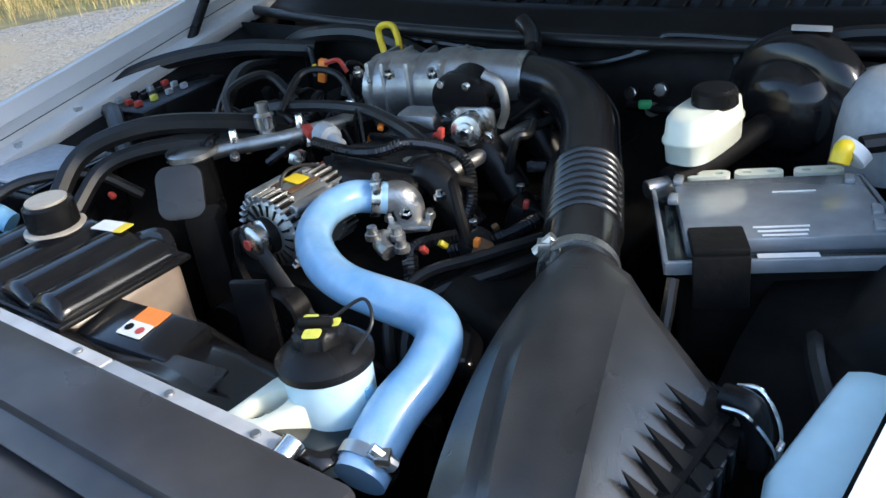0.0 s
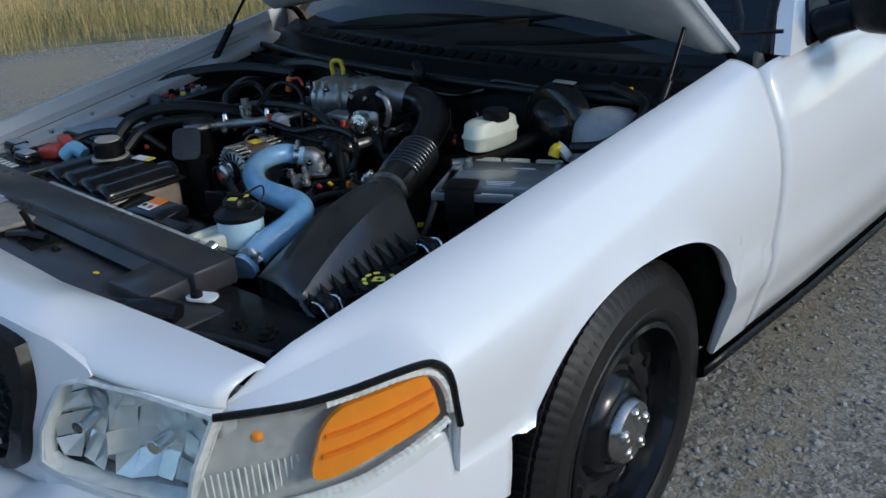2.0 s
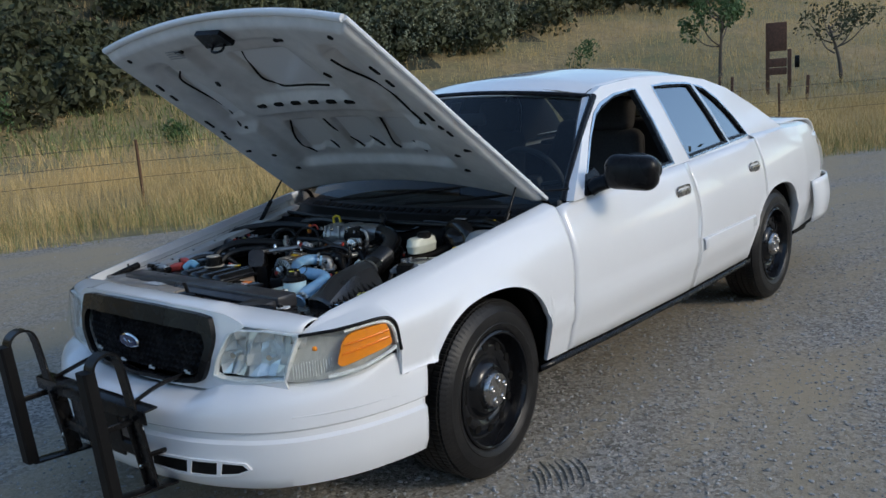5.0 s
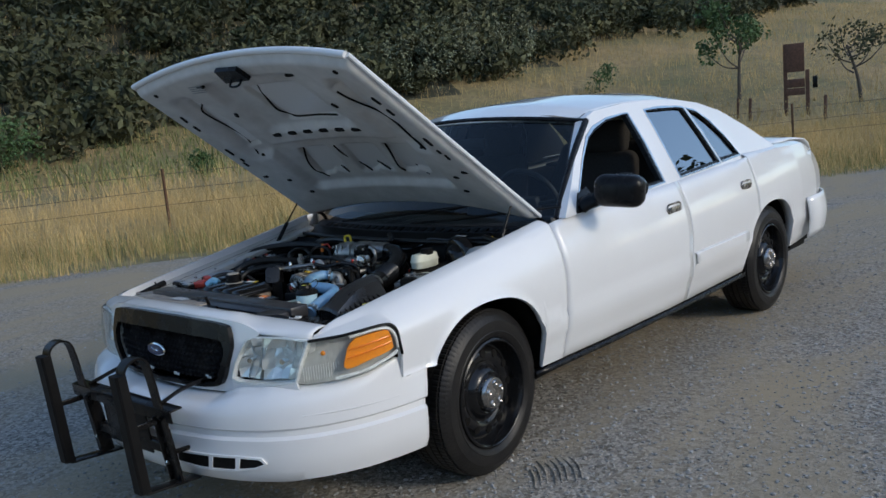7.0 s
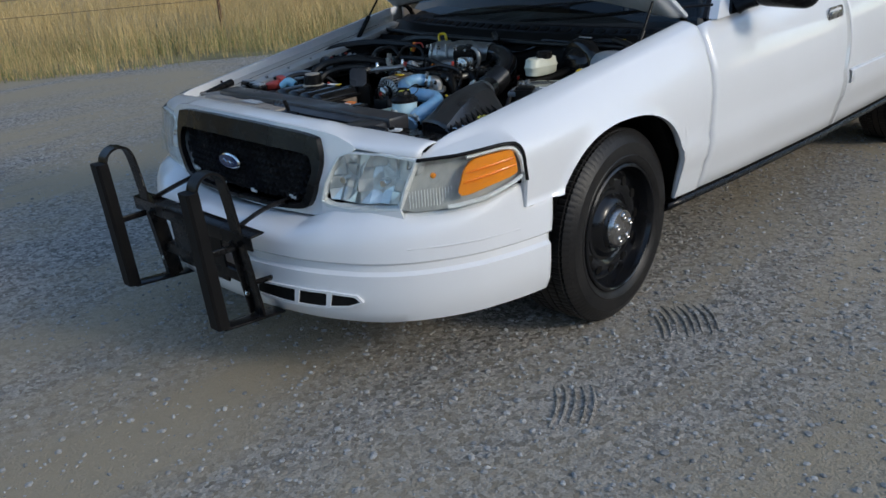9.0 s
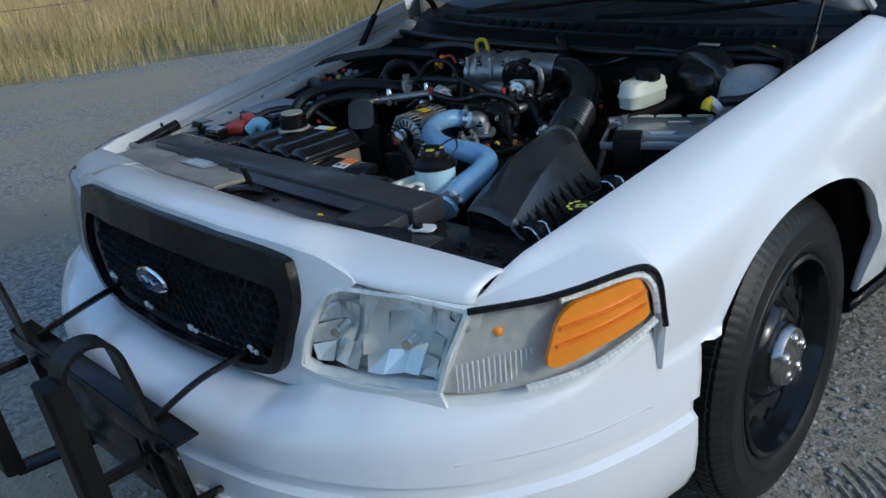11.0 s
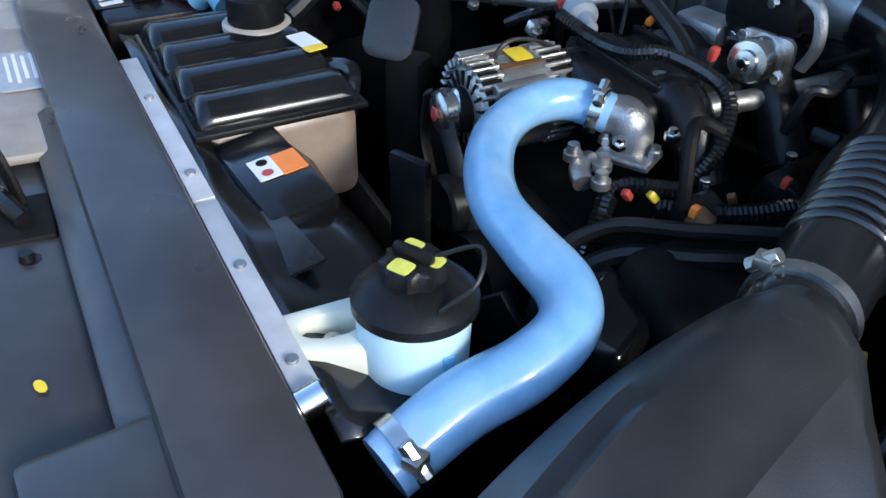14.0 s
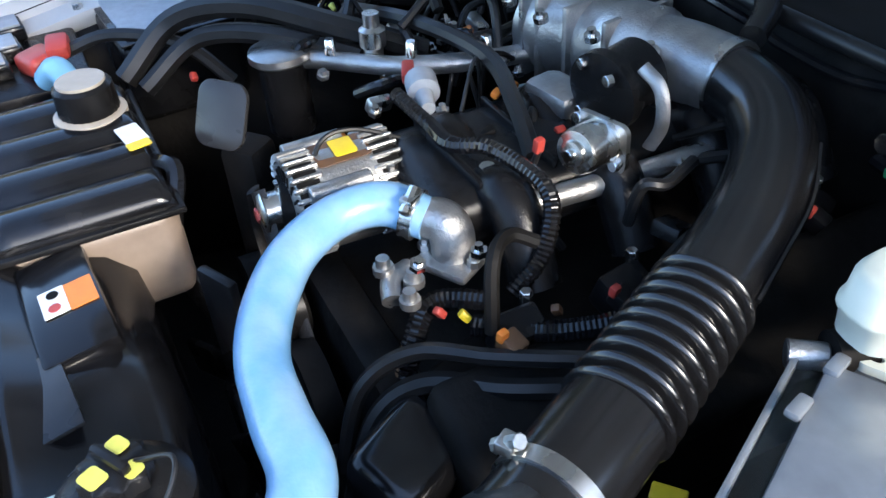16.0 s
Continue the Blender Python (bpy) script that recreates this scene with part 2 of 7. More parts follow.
def gravel_material():
    """Grey crushed stone with worn tan wheel tracks drawn out along the lot."""
    m = material("compacted_gravel", (0.265, 0.247, 0.220), 0.95, grain=0.35, scale=120, bump=0.006, bump_scale=110, spec=0.2)
    nt = m.node_tree
    N, Lk = nt.nodes, nt.links
    b = N["Principled BSDF"]
    old = b.inputs["Base Color"].links[0].from_socket
    geo = N.new("ShaderNodeNewGeometry")
    mp = N.new("ShaderNodeMapping")
    mp.inputs["Rotation"].default_value = (0, 0, radians(14))
    mp.inputs["Scale"].default_value = (0.85, 0.30, 1.0)
    Lk.new(geo.outputs["Position"], mp.inputs["Vector"])
    streak = N.new("ShaderNodeTexNoise")
    streak.inputs["Scale"].default_value, streak.inputs["Detail"].default_value, streak.inputs["Roughness"].default_value, streak.inputs["Distortion"].default_value = 1.0, 9.0, 0.66, 0.6
    Lk.new(mp.outputs["Vector"], streak.inputs["Vector"])
    r = N.new("ShaderNodeMapRange")
    r.inputs["From Min"].default_value, r.inputs["From Max"].default_value = 0.38, 0.58
    Lk.new(streak.outputs["Fac"], r.inputs["Value"])
    vor = N.new("ShaderNodeTexVoronoi")
    vor.inputs["Scale"].default_value = 60.0
    Lk.new(geo.outputs["Position"], vor.inputs["Vector"])
    sep = N.new("ShaderNodeSeparateColor")
    Lk.new(vor.outputs["Color"], sep.inputs["Color"])
    chip = N.new("ShaderNodeMapRange")
    chip.inputs["To Min"].default_value, chip.inputs["To Max"].default_value = 0.45, 1.5
    Lk.new(sep.outputs["Red"], chip.inputs["Value"])
    hv = N.new("ShaderNodeHueSaturation")
    Lk.new(old, hv.inputs["Color"])
    Lk.new(chip.outputs["Result"], hv.inputs["Value"])
    # coarser stones lie in relief where the surface is loose, and sink where it is worn
    big = N.new("ShaderNodeTexVoronoi")
    big.inputs["Scale"].default_value = 38.0
    Lk.new(geo.outputs["Position"], big.inputs["Vector"])
    hump = N.new("ShaderNodeMapRange")
    hump.inputs["From Min"].default_value, hump.inputs["From Max"].default_value = 0.05, 0.55
    hump.inputs["To Min"].default_value, hump.inputs["To Max"].default_value = 1.0, 0.0
    Lk.new(big.outputs["Distance"], hump.inputs["Value"])
    loose = N.new("ShaderNodeMath")
    loose.operation, loose.inputs[0].default_value = "SUBTRACT", 1.15
    Lk.new(r.outputs["Result"], loose.inputs[1])
    tall = N.new("ShaderNodeMath")
    tall.operation = "MULTIPLY"
    Lk.new(hump.outputs["Result"], tall.inputs[0])
    Lk.new(loose.outputs[0], tall.inputs[1])
    fine_bump = b.inputs["Normal"].links[0].from_node
    coarse = N.new("ShaderNodeBump")
    coarse.inputs["Strength"].default_value, coarse.inputs["Distance"].default_value = 1.0, 0.0035
    Lk.new(tall.outputs[0], coarse.inputs["Height"])
    Lk.new(fine_bump.outputs["Normal"], coarse.inputs["Normal"])
    Lk.new(coarse.outputs["Normal"], b.inputs["Normal"])
    mx = N.new("ShaderNodeMix")
    mx.data_type = "RGBA"
    mx.inputs["B"].default_value = (0.335, 0.275, 0.185, 1)
    sc = N.new("ShaderNodeMath")
    sc.operation = "MULTIPLY"
    sc.inputs[1].default_value = 0.95
    Lk.new(r.outputs["Result"], sc.inputs[0])
    Lk.new(sc.outputs[0], mx.inputs["Factor"])
    Lk.new(hv.outputs["Color"], mx.inputs["A"])
    Lk.new(mx.outputs["Result"], b.inputs["Base Color"])
    return m


GRAVEL = gravel_material()
# hillside ground coloured dark for the shade beneath dense scrub
SCRUB_SHADE = material("scrub_shade_ground", (0.035, 0.036, 0.018), 0.95, grain=0.4, scale=2.0, second=(0.06, 0.055, 0.028), second_scale=0.4, second_amount=0.8, bump=0.05, bump_scale=4)
STONE = material("gravel_stone", (0.20, 0.20, 0.195), 0.85, grain=0.3, scale=60, per_object=0.9, second=(0.22, 0.20, 0.17), second_scale=30)
SOIL = material("dry_grass_ground", (0.33, 0.23, 0.105), 0.95, grain=0.3, scale=3.0, second=(0.10, 0.11, 0.04), second_scale=0.16, second_amount=0.9, bump=0.05, bump_scale=4)
BLADE = material("dry_oat_grass", (0.56, 0.39, 0.165), 0.8, grain=0.2, scale=1.2, per_object=0.5, second=(0.27, 0.225, 0.085), second_scale=0.45, second_amount=0.6)
BLADE_G = material("green_grass", (0.13, 0.16, 0.05), 0.8, grain=0.2, scale=1.2, per_object=0.5, second=(0.28, 0.24, 0.10), second_scale=0.5, second_amount=0.7)
# blotches paint in shadow between bushes and their lit tops
LEAF = material("sun_and_shade_leaf", (0.018, 0.026, 0.009), 0.8, grain=0.35, scale=0.4, per_object=0.7, second=(0.085, 0.082, 0.036), second_scale=0.30, second_amount=0.8)
LEAF_B = material("bright_shrub_leaf", (0.045, 0.085, 0.025), 0.7, grain=0.25, scale=2.0, per_object=0.6)
BLOOM = material("pale_seed_head", (0.17, 0.18, 0.11), 0.8, grain=0.2, scale=3.0, per_object=0.4)
BARK = material("grey_bark", (0.09, 0.075, 0.06), 0.9, grain=0.3, scale=20, bump=0.01, bump_scale=25)
POSTWOOD = material("weathered_red_brown_post", (0.13, 0.065, 0.04), 0.85, grain=0.25, scale=14, bump=0.003, bump_scale=60)
RUST = material("rusty_steel_post", (0.13, 0.065, 0.035), 0.85, grain=0.3, scale=40, bump=0.001, bump_scale=150)
WIRE = material("fence_wire", (0.10, 0.08, 0.065), 0.6, 0.5, grain=0.2, scale=60)


# ---- mesh tools ----
def part(name, bm, mat, parent=None, label="", smooth=True, solid=0.0, angle=40.0, offset=-1.0, recalc=True):
    """Links bm as one mesh object, under parent when given."""
    if recalc:
        bmesh.ops.recalc_face_normals(bm, faces=bm.faces)
    me = bpy.data.meshes.new(name)
    for f in bm.faces:
        f.smooth = smooth
    bm.to_mesh(me)
    bm.free()
    if smooth:
        me.set_sharp_from_angle(angle=radians(angle))
    for x in (mat if isinstance(mat, (list, tuple)) else [mat]):
        me.materials.append(x)
    ob = new(name, me)
    if parent is not None:
        ob.parent = parent
    if label:
        tagged(ob, label)
    if solid:
        md = ob.modifiers.new("thickness", "SOLIDIFY")
        md.thickness, md.offset = solid, offset
    return ob


def raw(name, verts, faces, mat, parent=None, smooth=False):
    """A large mesh straight from arrays."""
    me = bpy.data.meshes.new(name)
    me.from_pydata(verts, [], faces)
    for x in (mat if isinstance(mat, (list, tuple)) else [mat]):
        me.materials.append(x)
    if smooth:
        me.polygons.foreach_set("use_smooth", [True] * len(me.polygons))
    ob = new(name, me)
    if parent is not None:
        ob.parent = parent
    return ob


def interp(v, xs, ys):
    return float(np.interp(v, xs, ys))


def loft(rows, bm=None, closed=False, caps=False):
    """Skins a list of rows of points."""
    bm = bm or bmesh.new()
    vs = [[bm.verts.new(p) for p in r] for r in rows]
    n = len(vs[0])
    for a, b in zip(vs, vs[1:]):
        for i in range(n if closed else n - 1):
            j = (i + 1) % n
            try:
                bm.faces.new((a[i], a[j], b[j], b[i]))
            except ValueError:
                pass
    if caps and closed:
        for r in (vs[0], vs[-1]):
            try:
                bm.faces.new(r)
            except ValueError:
                pass
    return bm


def box(size, at=(0, 0, 0), rot=(0, 0, 0), bevel=0.004, seg=2, bm=None, taper=1.0):
    """A bevelled box, its top scaled by taper."""
    b = bmesh.new()
    bmesh.ops.create_cube(b, size=1.0)
    for v in b.verts:
        s = taper if v.co.z > 0 else 1.0
        v.co = Vector((v.co.x * size[0] * s, v.co.y * size[1] * s, v.co.z * size[2]))
    if bevel:
        bmesh.ops.bevel(b, geom=b.edges[:], offset=min(bevel, min(size) * 0.45), segments=seg, affect="EDGES", profile=0.5)
    bmesh.ops.transform(b, matrix=pose(*at, *rot), verts=b.verts)
    return join(bm, b)


def join(bm, b):
    if bm is None:
        return b
    me = bpy.data.meshes.new("tmp")
    b.to_mesh(me)
    bm.from_mesh(me)
    bpy.data.meshes.remove(me)
    b.free()
    return bm


def revolve(profile, p0, p1, seg=32, bm=None, wobble=None):
    """Turns a profile of (along, radius) round the axis that runs from p0 towards p1."""
    p0, p1 = Vector(p0), Vector(p1)
    d = (p1 - p0).normalized()
    q = d.to_track_quat("Z", "Y").to_matrix()
    rows = []
    for a, r in profile:
        row = []
        for i in range(seg):
            t = 2 * math.pi * i / seg
            rr = r if wobble is None else r + wobble(a, r, i)
            row.append(p0 + q @ Vector((rr * math.cos(t), rr * math.sin(t), a)))
        rows.append(row)
    b = loft(rows, None, True, True)
    return join(bm, b)


def rod(p0, p1, r, r1=None, seg=16, bm=None, edge=0.0):
    L = (Vector(p1) - Vector(p0)).length
    r1 = r if r1 is None else r1
    e = edge or min(r, L) * 0.12
    return revolve([(0, max(r - e, 1e-4)), (e, r), (L - e, r1), (L, max(r1 - e, 1e-4))], p0, p1, seg, bm)


def spline(pts, n=8):
    """A smooth line through pts."""
    P = [Vector(p) for p in pts]
    P = [2 * P[0] - P[1]] + P + [2 * P[-1] - P[-2]]
    out = []
    for i in range(1, len(P) - 2):
        a, b, c, d = P[i - 1:i + 3]
        for k in range(n):
            t = k / n
            out.append(0.5 * ((2 * b) + (c - a) * t + (2 * a - 5 * b + 4 * c - d) * t * t + (3 * b - a - 3 * c + d) * t ** 3))
    out.append(P[-2])
    return out


def tube(pts, r, n=8, seg=14, bm=None, caps=True, ribs=0.0, pitch=0.008, flat=1.0):
    """A pipe along a smooth line; r is a radius or a function of 0..1; ribs makes it corrugated."""
    line = spline(pts, n)
    if ribs:
        fine, L = [line[0]], 0
        total = sum((b - a).length for a, b in zip(line, line[1:]))
        m = max(4, int(total / pitch * 4))
        cum = [0]
        for a, b in zip(line, line[1:]):
            cum.append(cum[-1] + (b - a).length)
        fine = []
        for k in range(m + 1):
            s = total * k / m
            i = min(max(int(np.searchsorted(cum, s)) - 1, 0), len(line) - 2)
            f = (s - cum[i]) / max(cum[i + 1] - cum[i], 1e-6)
            fine.append(line[i].lerp(line[i + 1], f))
        line = fine
    up = None
    rows = []
    N = len(line)
    for i, p in enumerate(line):
        d = (line[min(i + 1, N - 1)] - line[max(i - 1, 0)]).normalized()
        if up is None:
            up = d.orthogonal().normalized()
        up = (up - d * up.dot(d)).normalized()
        side = d.cross(up)
        rr = r(i / (N - 1)) if callable(r) else r
        if ribs:
            rr += ribs * (0.5 + 0.5 * math.cos(math.pi * i / 2))
        rows.append([p + rr * (math.cos(a) * up + flat * math.sin(a) * side) for a in (2 * math.pi * k / seg for k in range(seg))])
    b = loft(rows, None, True, caps)
    return join(bm, b)


def plate(outline, thick, m=None, holes=(), bevel=0.0, bm=None):
    """An outline in its own x, y, filled (holes left open) and given thickness, then set at pose m."""
    b = bmesh.new()
    edges = []
    for loop in (outline, *holes):
        vs = [b.verts.new((x, y, 0)) for x, y in loop]
        edges += [b.edges.new((vs[i], vs[(i + 1) % len(vs)])) for i in range(len(vs))]
    bmesh.ops.triangle_fill(b, use_beauty=True, use_dissolve=False, edges=edges)
    r = bmesh.ops.extrude_face_region(b, geom=b.faces[:])
    bmesh.ops.translate(b, vec=(0, 0, thick), verts=[v for v in r["geom"] if isinstance(v, bmesh.types.BMVert)])
    bmesh.ops.recalc_face_normals(b, faces=b.faces)
    if bevel:
        es = [e for e in b.edges if len(e.link_faces) == 2 and e.calc_face_angle(0) > 0.9]
        bmesh.ops.bevel(b, geom=es, offset=bevel, segments=2, affect="EDGES", profile=0.5)
    if m is not None:
        bmesh.ops.transform(b, matrix=m, verts=b.verts)
    return join(bm, b)


def rounded(w, h, r, n=5, cx=0.0, cy=0.0):
    """A rounded rectangle, as an outline."""
    out = []
    for sx, sy, a0 in ((1, 1, 0), (-1, 1, 90), (-1, -1, 180), (1, -1, 270)):
        for k in range(n + 1):
            a = radians(a0 + 90 * k / n)
            out.append((cx + sx * (w / 2 - r) + r * math.cos(a), cy + sy * (h / 2 - r) + r * math.sin(a)))
    return out


def oval(a, b, n=24, cx=0.0, cy=0.0):
    return [(cx + a * math.cos(2 * math.pi * k / n), cy + b * math.sin(2 * math.pi * k / n)) for k in range(n)]


def flip(bm):
    """The same mesh mirrored to the other side of the car."""
    for v in bm.verts:
        v.co.x = -v.co.x
    bmesh.ops.reverse_faces(bm, faces=bm.faces)
    return bm


def both(name, make, mat, parent, **kw):
    """A part on each side of the car."""
    return part(name, make(), mat, parent, **kw), part(name, flip(make()), mat, parent, **kw)

# ---- the car: body ----
car = tagged(new("car"), "white four-door sedan with open hood and black push bar on gravel", "car")
WY = (-0.86, -0.70, -0.5, -0.3, 0.0, 0.3, 0.8, 1.5, 2.4, 2.9, 3.4, 3.8, 4.1)
WX = (0.70, 0.795, 0.852, 0.868, 0.880, 0.896, 0.925, 0.945, 0.938, 0.928, 0.91, 0.87, 0.80)


def half_width(y):
    return interp(y, WY, WX)


def belt(y):
    """Height of the shoulder line along the car."""
    return interp(y, (-0.78, -0.73, -0.68, 0.0, 0.56, 0.7, 1.6, 2.3, 2.6, 3.1, 3.7, 4.05), (0.736, 0.756, 0.770, 0.868, 0.952, 0.958, 0.985, 1.008, 1.012, 1.02, 1.0, 0.93))


FRONT_ARCH, REAR_ARCH = (-0.008, 0.355, 0.362, 0.368), (2.83, 0.36, 0.40, 0.355)
AXLES = (0.006, 2.87)


def floor_z(y, base=0.345):
    """The lower edge of the side panels, wheel arches cut out."""
    for cy, cz, a, h in (FRONT_ARCH, REAR_ARCH):
        t = (y - cy) / a
        if abs(t) < 1:
            return max(base, cz + h * (1 - abs(t) ** 2.4) ** (1 / 2.4))
    return base


def section(y, z):
    """Half-width of the body side at height z."""
    w, top = half_width(y), belt(y)
    t = (top - z) / max(top - 0.70, 0.02)
    if z > 0.70:
        return w - 0.075 * (1 - min(t, 1)) ** 2.0
    return w - 0.05 * ((0.70 - z) / 0.36) ** 2 + (0.008 if 0.47 < z < 0.56 else 0)


def side_rows(y0, y1, n, lo=None, hi=None, lip=True, k=16):
    """Rows of points up the body side between two cuts along the car."""
    rows = []
    ys = sorted(set([y0 + (y1 - y0) * i / n for i in range(n + 1)]))
    for y in ys:
        a = floor_z(y) if lo is None else max(lo(y), floor_z(y))
        b = belt(y) if hi is None else hi(y)
        in_arch = a > 0.36 and lip and y > -0.42
        row = []
        if in_arch:
            row.append((section(y, a) - 0.05, y, a + 0.012))
            row.append((section(y, a) - 0.008, y, a - 0.002))
            row.append((section(y, a) + 0.006, y, a + 0.004))
        else:
            row.append((section(y, a) - 0.03, y, a - 0.004))
            row.append((section(y, a) - 0.006, y, a - 0.002))
            row.append((section(y, a), y, a + 0.004))
        for i in range(1, k + 1):
            z = a + 0.02 + (b - a - 0.02) * i / k
            x = section(y, z)
            if in_arch:
                x += 0.010 * max(0, 1 - (z - a) / 0.05) ** 2
            row.append((x, y, z))
        rows.append(row)
    return rows


LI, LO, LR = Vector((0.420, -0.884)), Vector((0.685, -0.800)), Vector((0.856, -0.492))
GASKET = []
for s_at, z_at in ((0.04, 0.744), (0.20, 0.748), (0.35, 0.751), (0.52, 0.757), (0.70, 0.762), (0.80, 0.761), (0.87, 0.755), (0.93, 0.737), (0.965, 0.712), (0.99, 0.680), (1.012, 0.642)):
    q = LO + (LR - LO) * s_at
    q += Vector(((LR - LO).y, -(LR - LO).x)).normalized() * (0.035 * math.sin(math.pi * min(1, s_at)) + 0.003)
    GASKET.append((q.x, q.y + 0.20 * max(0, z_at - 0.66), z_at))


def gasket_at(y):
    """Where the upper edge of the corner lamp runs at y: its x and z."""
    ys = [g[1] for g in GASKET]
    return interp(y, ys, [g[0] for g in GASKET]), interp(y, ys, [g[2] for g in GASKET])


def fender_strip(side):
    """The wing's rows with its rolled inner edge along the hood opening."""
    rows = []
    for row in side:
        x, y, z = row[-1]
        xi = min(interp(y, (-0.70, 0.56), (0.695, 0.775)), x - 0.004)
        rise = 0.016 * min(1, max(0.1, (y + 0.76) / 0.12))
        for t in (0.25, 0.5, 0.75, 0.94, 1.0):
            row.append((x + (xi - x) * t, y, z + rise * math.sin(t * math.pi * 0.55)))
        row.append((xi - 0.004, y, z - 0.012))
        row.append((xi - 0.006, y, z - 0.05))
        rows.append(row)
    return loft(rows)


def fender():
    """Rows that end over the corner lamp in front and reach the bumper and the arch behind it."""
    rows = []
    for y in list(np.linspace(-0.758, -0.490, 32)) + list(np.linspace(-0.488, 0.503, 90)):
        top = belt(y)
        row = []
        if y < -0.489:
            gx, a = gasket_at(y)
            a = min(a + 0.003, top - 0.003)
            off = gx + 0.002 - section(y, a)
            row += [(gx - 0.016, y, a - 0.004), (gx - 0.002, y, a - 0.002)]
            for i in range(23):
                t = i / 22
                z = a + (top - a) * t
                row.append((section(y, z) + off * (1 - t), y, z))
        else:
            a = max(floor_z(y), 0.556 if y < -0.32 else 0.0)
            lip = 0.010 if y > -0.36 and a > 0.36 else 0.0
            row += [(section(y, a) - 0.016, y, a + 0.004), (section(y, a) - 0.006, y, a - 0.002)]
            for i in range(23):
                z = a + (top - a) * i / 22
                row.append((section(y, z) + lip * max(0, 1 - (z - a) / 0.05) ** 2, y, z))
        rows.append(row)
    return fender_strip(rows)


both("front_fender", fender, PAINT, car, solid=0.004)
doors = both("front_door", lambda: loft(side_rows(0.5048, 1.6575, 24)), PAINT, car, solid=0.008)
rdoors = both("rear_door", lambda: loft(side_rows(1.6615, 2.60, 40)), PAINT, car, solid=0.008)


def quarter():
    rows = side_rows(2.606, 4.10, 60)
    for r in rows:
        x, y, z = r[-1]
        xi = interp(y, (2.6, 3.1, 4.1), (0.80, 0.74, 0.70))
        for t in (0.3, 0.6, 0.9, 1.0):
            r.append((x + (xi - x) * t, y, z + 0.02 * math.sin(t * math.pi * 0.6)))
    return loft(rows)


both("rear_quarter_panel", quarter, PAINT, car, solid=0.004)
both("rocker_strip", lambda: loft([[(half_width(y) - 0.035, y, 0.342), (half_width(y) - 0.034, y, 0.318), (half_width(y) - 0.06, y, 0.306), (half_width(y) - 0.10, y, 0.32)] for y in np.linspace(0.30, 2.42, 20)]), PLASTIC, car, label="black sill strip under the doors", solid=0.003)
both("door_moulding", lambda: loft([[(half_width(y) - 0.004, y, 0.535), (half_width(y) + 0.010, y, 0.540), (half_width(y) + 0.010, y, 0.592), (half_width(y) - 0.004, y, 0.600)] for y in np.linspace(1.685, 2.40, 12)]), PAINT, car, solid=0.002)


# dark liner behind the panels and in the arches
def liner():
    rows = []
    for y in np.linspace(-0.60, 4.0, 60):
        a = floor_z(y, 0.30) + 0.02
        rows.append([(0.55, y, a), (half_width(y) - 0.055, y, a), (section(y, 0.7) - 0.045, y, max(0.72, a + 0.01)), (section(y, belt(y)) - 0.06, y, belt(y) - 0.05)])
    return loft(rows)


both("inner_wing", liner, DARK, car, solid=0.003)
part("underbody", box((1.5, 4.3, 0.06), (0, 1.75, 0.27), bevel=0.02), DARK, car)


# ---- greenhouse ----
def tumble(z):
    return 0.862 - 0.53 * (z - 0.95) - 0.02 * max(0, (z - 0.95) / 0.45) ** 2


OUT = [(0.60, 0.955), (0.78, 1.09), (0.98, 1.245), (1.14, 1.352), (1.30, 1.392), (1.60, 1.412), (1.90, 1.412), (2.20, 1.398), (2.45, 1.365), (2.68, 1.30), (2.90, 1.19), (3.10, 1.07), (3.18, 1.018), (2.6, 1.005), (1.66, 0.98), (1.0, 0.962)]
WIN_F = [(0.70, 0.962), (0.80, 1.05), (0.96, 1.18), (1.10, 1.275), (1.20, 1.315), (1.36, 1.348), (1.56, 1.362), (1.60, 1.36), (1.60, 1.20), (1.575, 0.992), (1.20, 0.976)]
WIN_R = [(1.755, 0.994), (1.775, 1.25), (1.785, 1.366), (1.95, 1.37), (2.18, 1.360), (2.24, 1.35), (2.275, 1.18), (2.295, 1.015)]
WIN_Q = [(2.315, 1.018), (2.295, 1.20), (2.265, 1.345), (2.36, 1.325), (2.46, 1.255), (2.54, 1.15), (2.60, 1.03)]


def onside(bm, out=0.0):
    for v in bm.verts:
        y, z, d = v.co.x, v.co.y, v.co.z
        v.co = Vector((tumble(z) - d + out, y, z))
    return bm


both("window_surround", lambda: onside(plate(OUT, 0.035, None, (WIN_F, WIN_R, WIN_Q))), PAINT, car, angle=30)
both("pillar_trim", lambda: onside(plate(OUT, 0.006, None, (WIN_F, WIN_R, WIN_Q)), -0.038), DASH, car, label="dark inner pillar trim", angle=30)


def inset(loop, d):
    c = Vector((sum(p[0] for p in loop) / len(loop), sum(p[1] for p in loop) / len(loop)))
    return [tuple(Vector(p) + (Vector(p) - c).normalized() * d) for p in loop]


def ring(loop, w, t, out):
    return onside(plate(inset(loop, w), t, None, (loop,)), out)


for loop in (WIN_F, WIN_R, WIN_Q):
    both("window_trim", lambda: ring(inset(loop, -0.008), 0.014, 0.012, 0.004), CHROME, car, label="thin chrome window trim", angle=30)
    both("window_seal", lambda: ring(inset(loop, -0.022), 0.018, 0.03, -0.006), PLASTIC, car, label="black rubber window seal", angle=30)
for nm, loop in (("rear_window", WIN_R), ("quarter_window", WIN_Q)):
    for ob in both(nm, lambda: onside(plate(inset(loop, 0.002), 0.004), -0.016), TINTED, car, label="dark tinted side window"):
        ob.visible_shadow = False
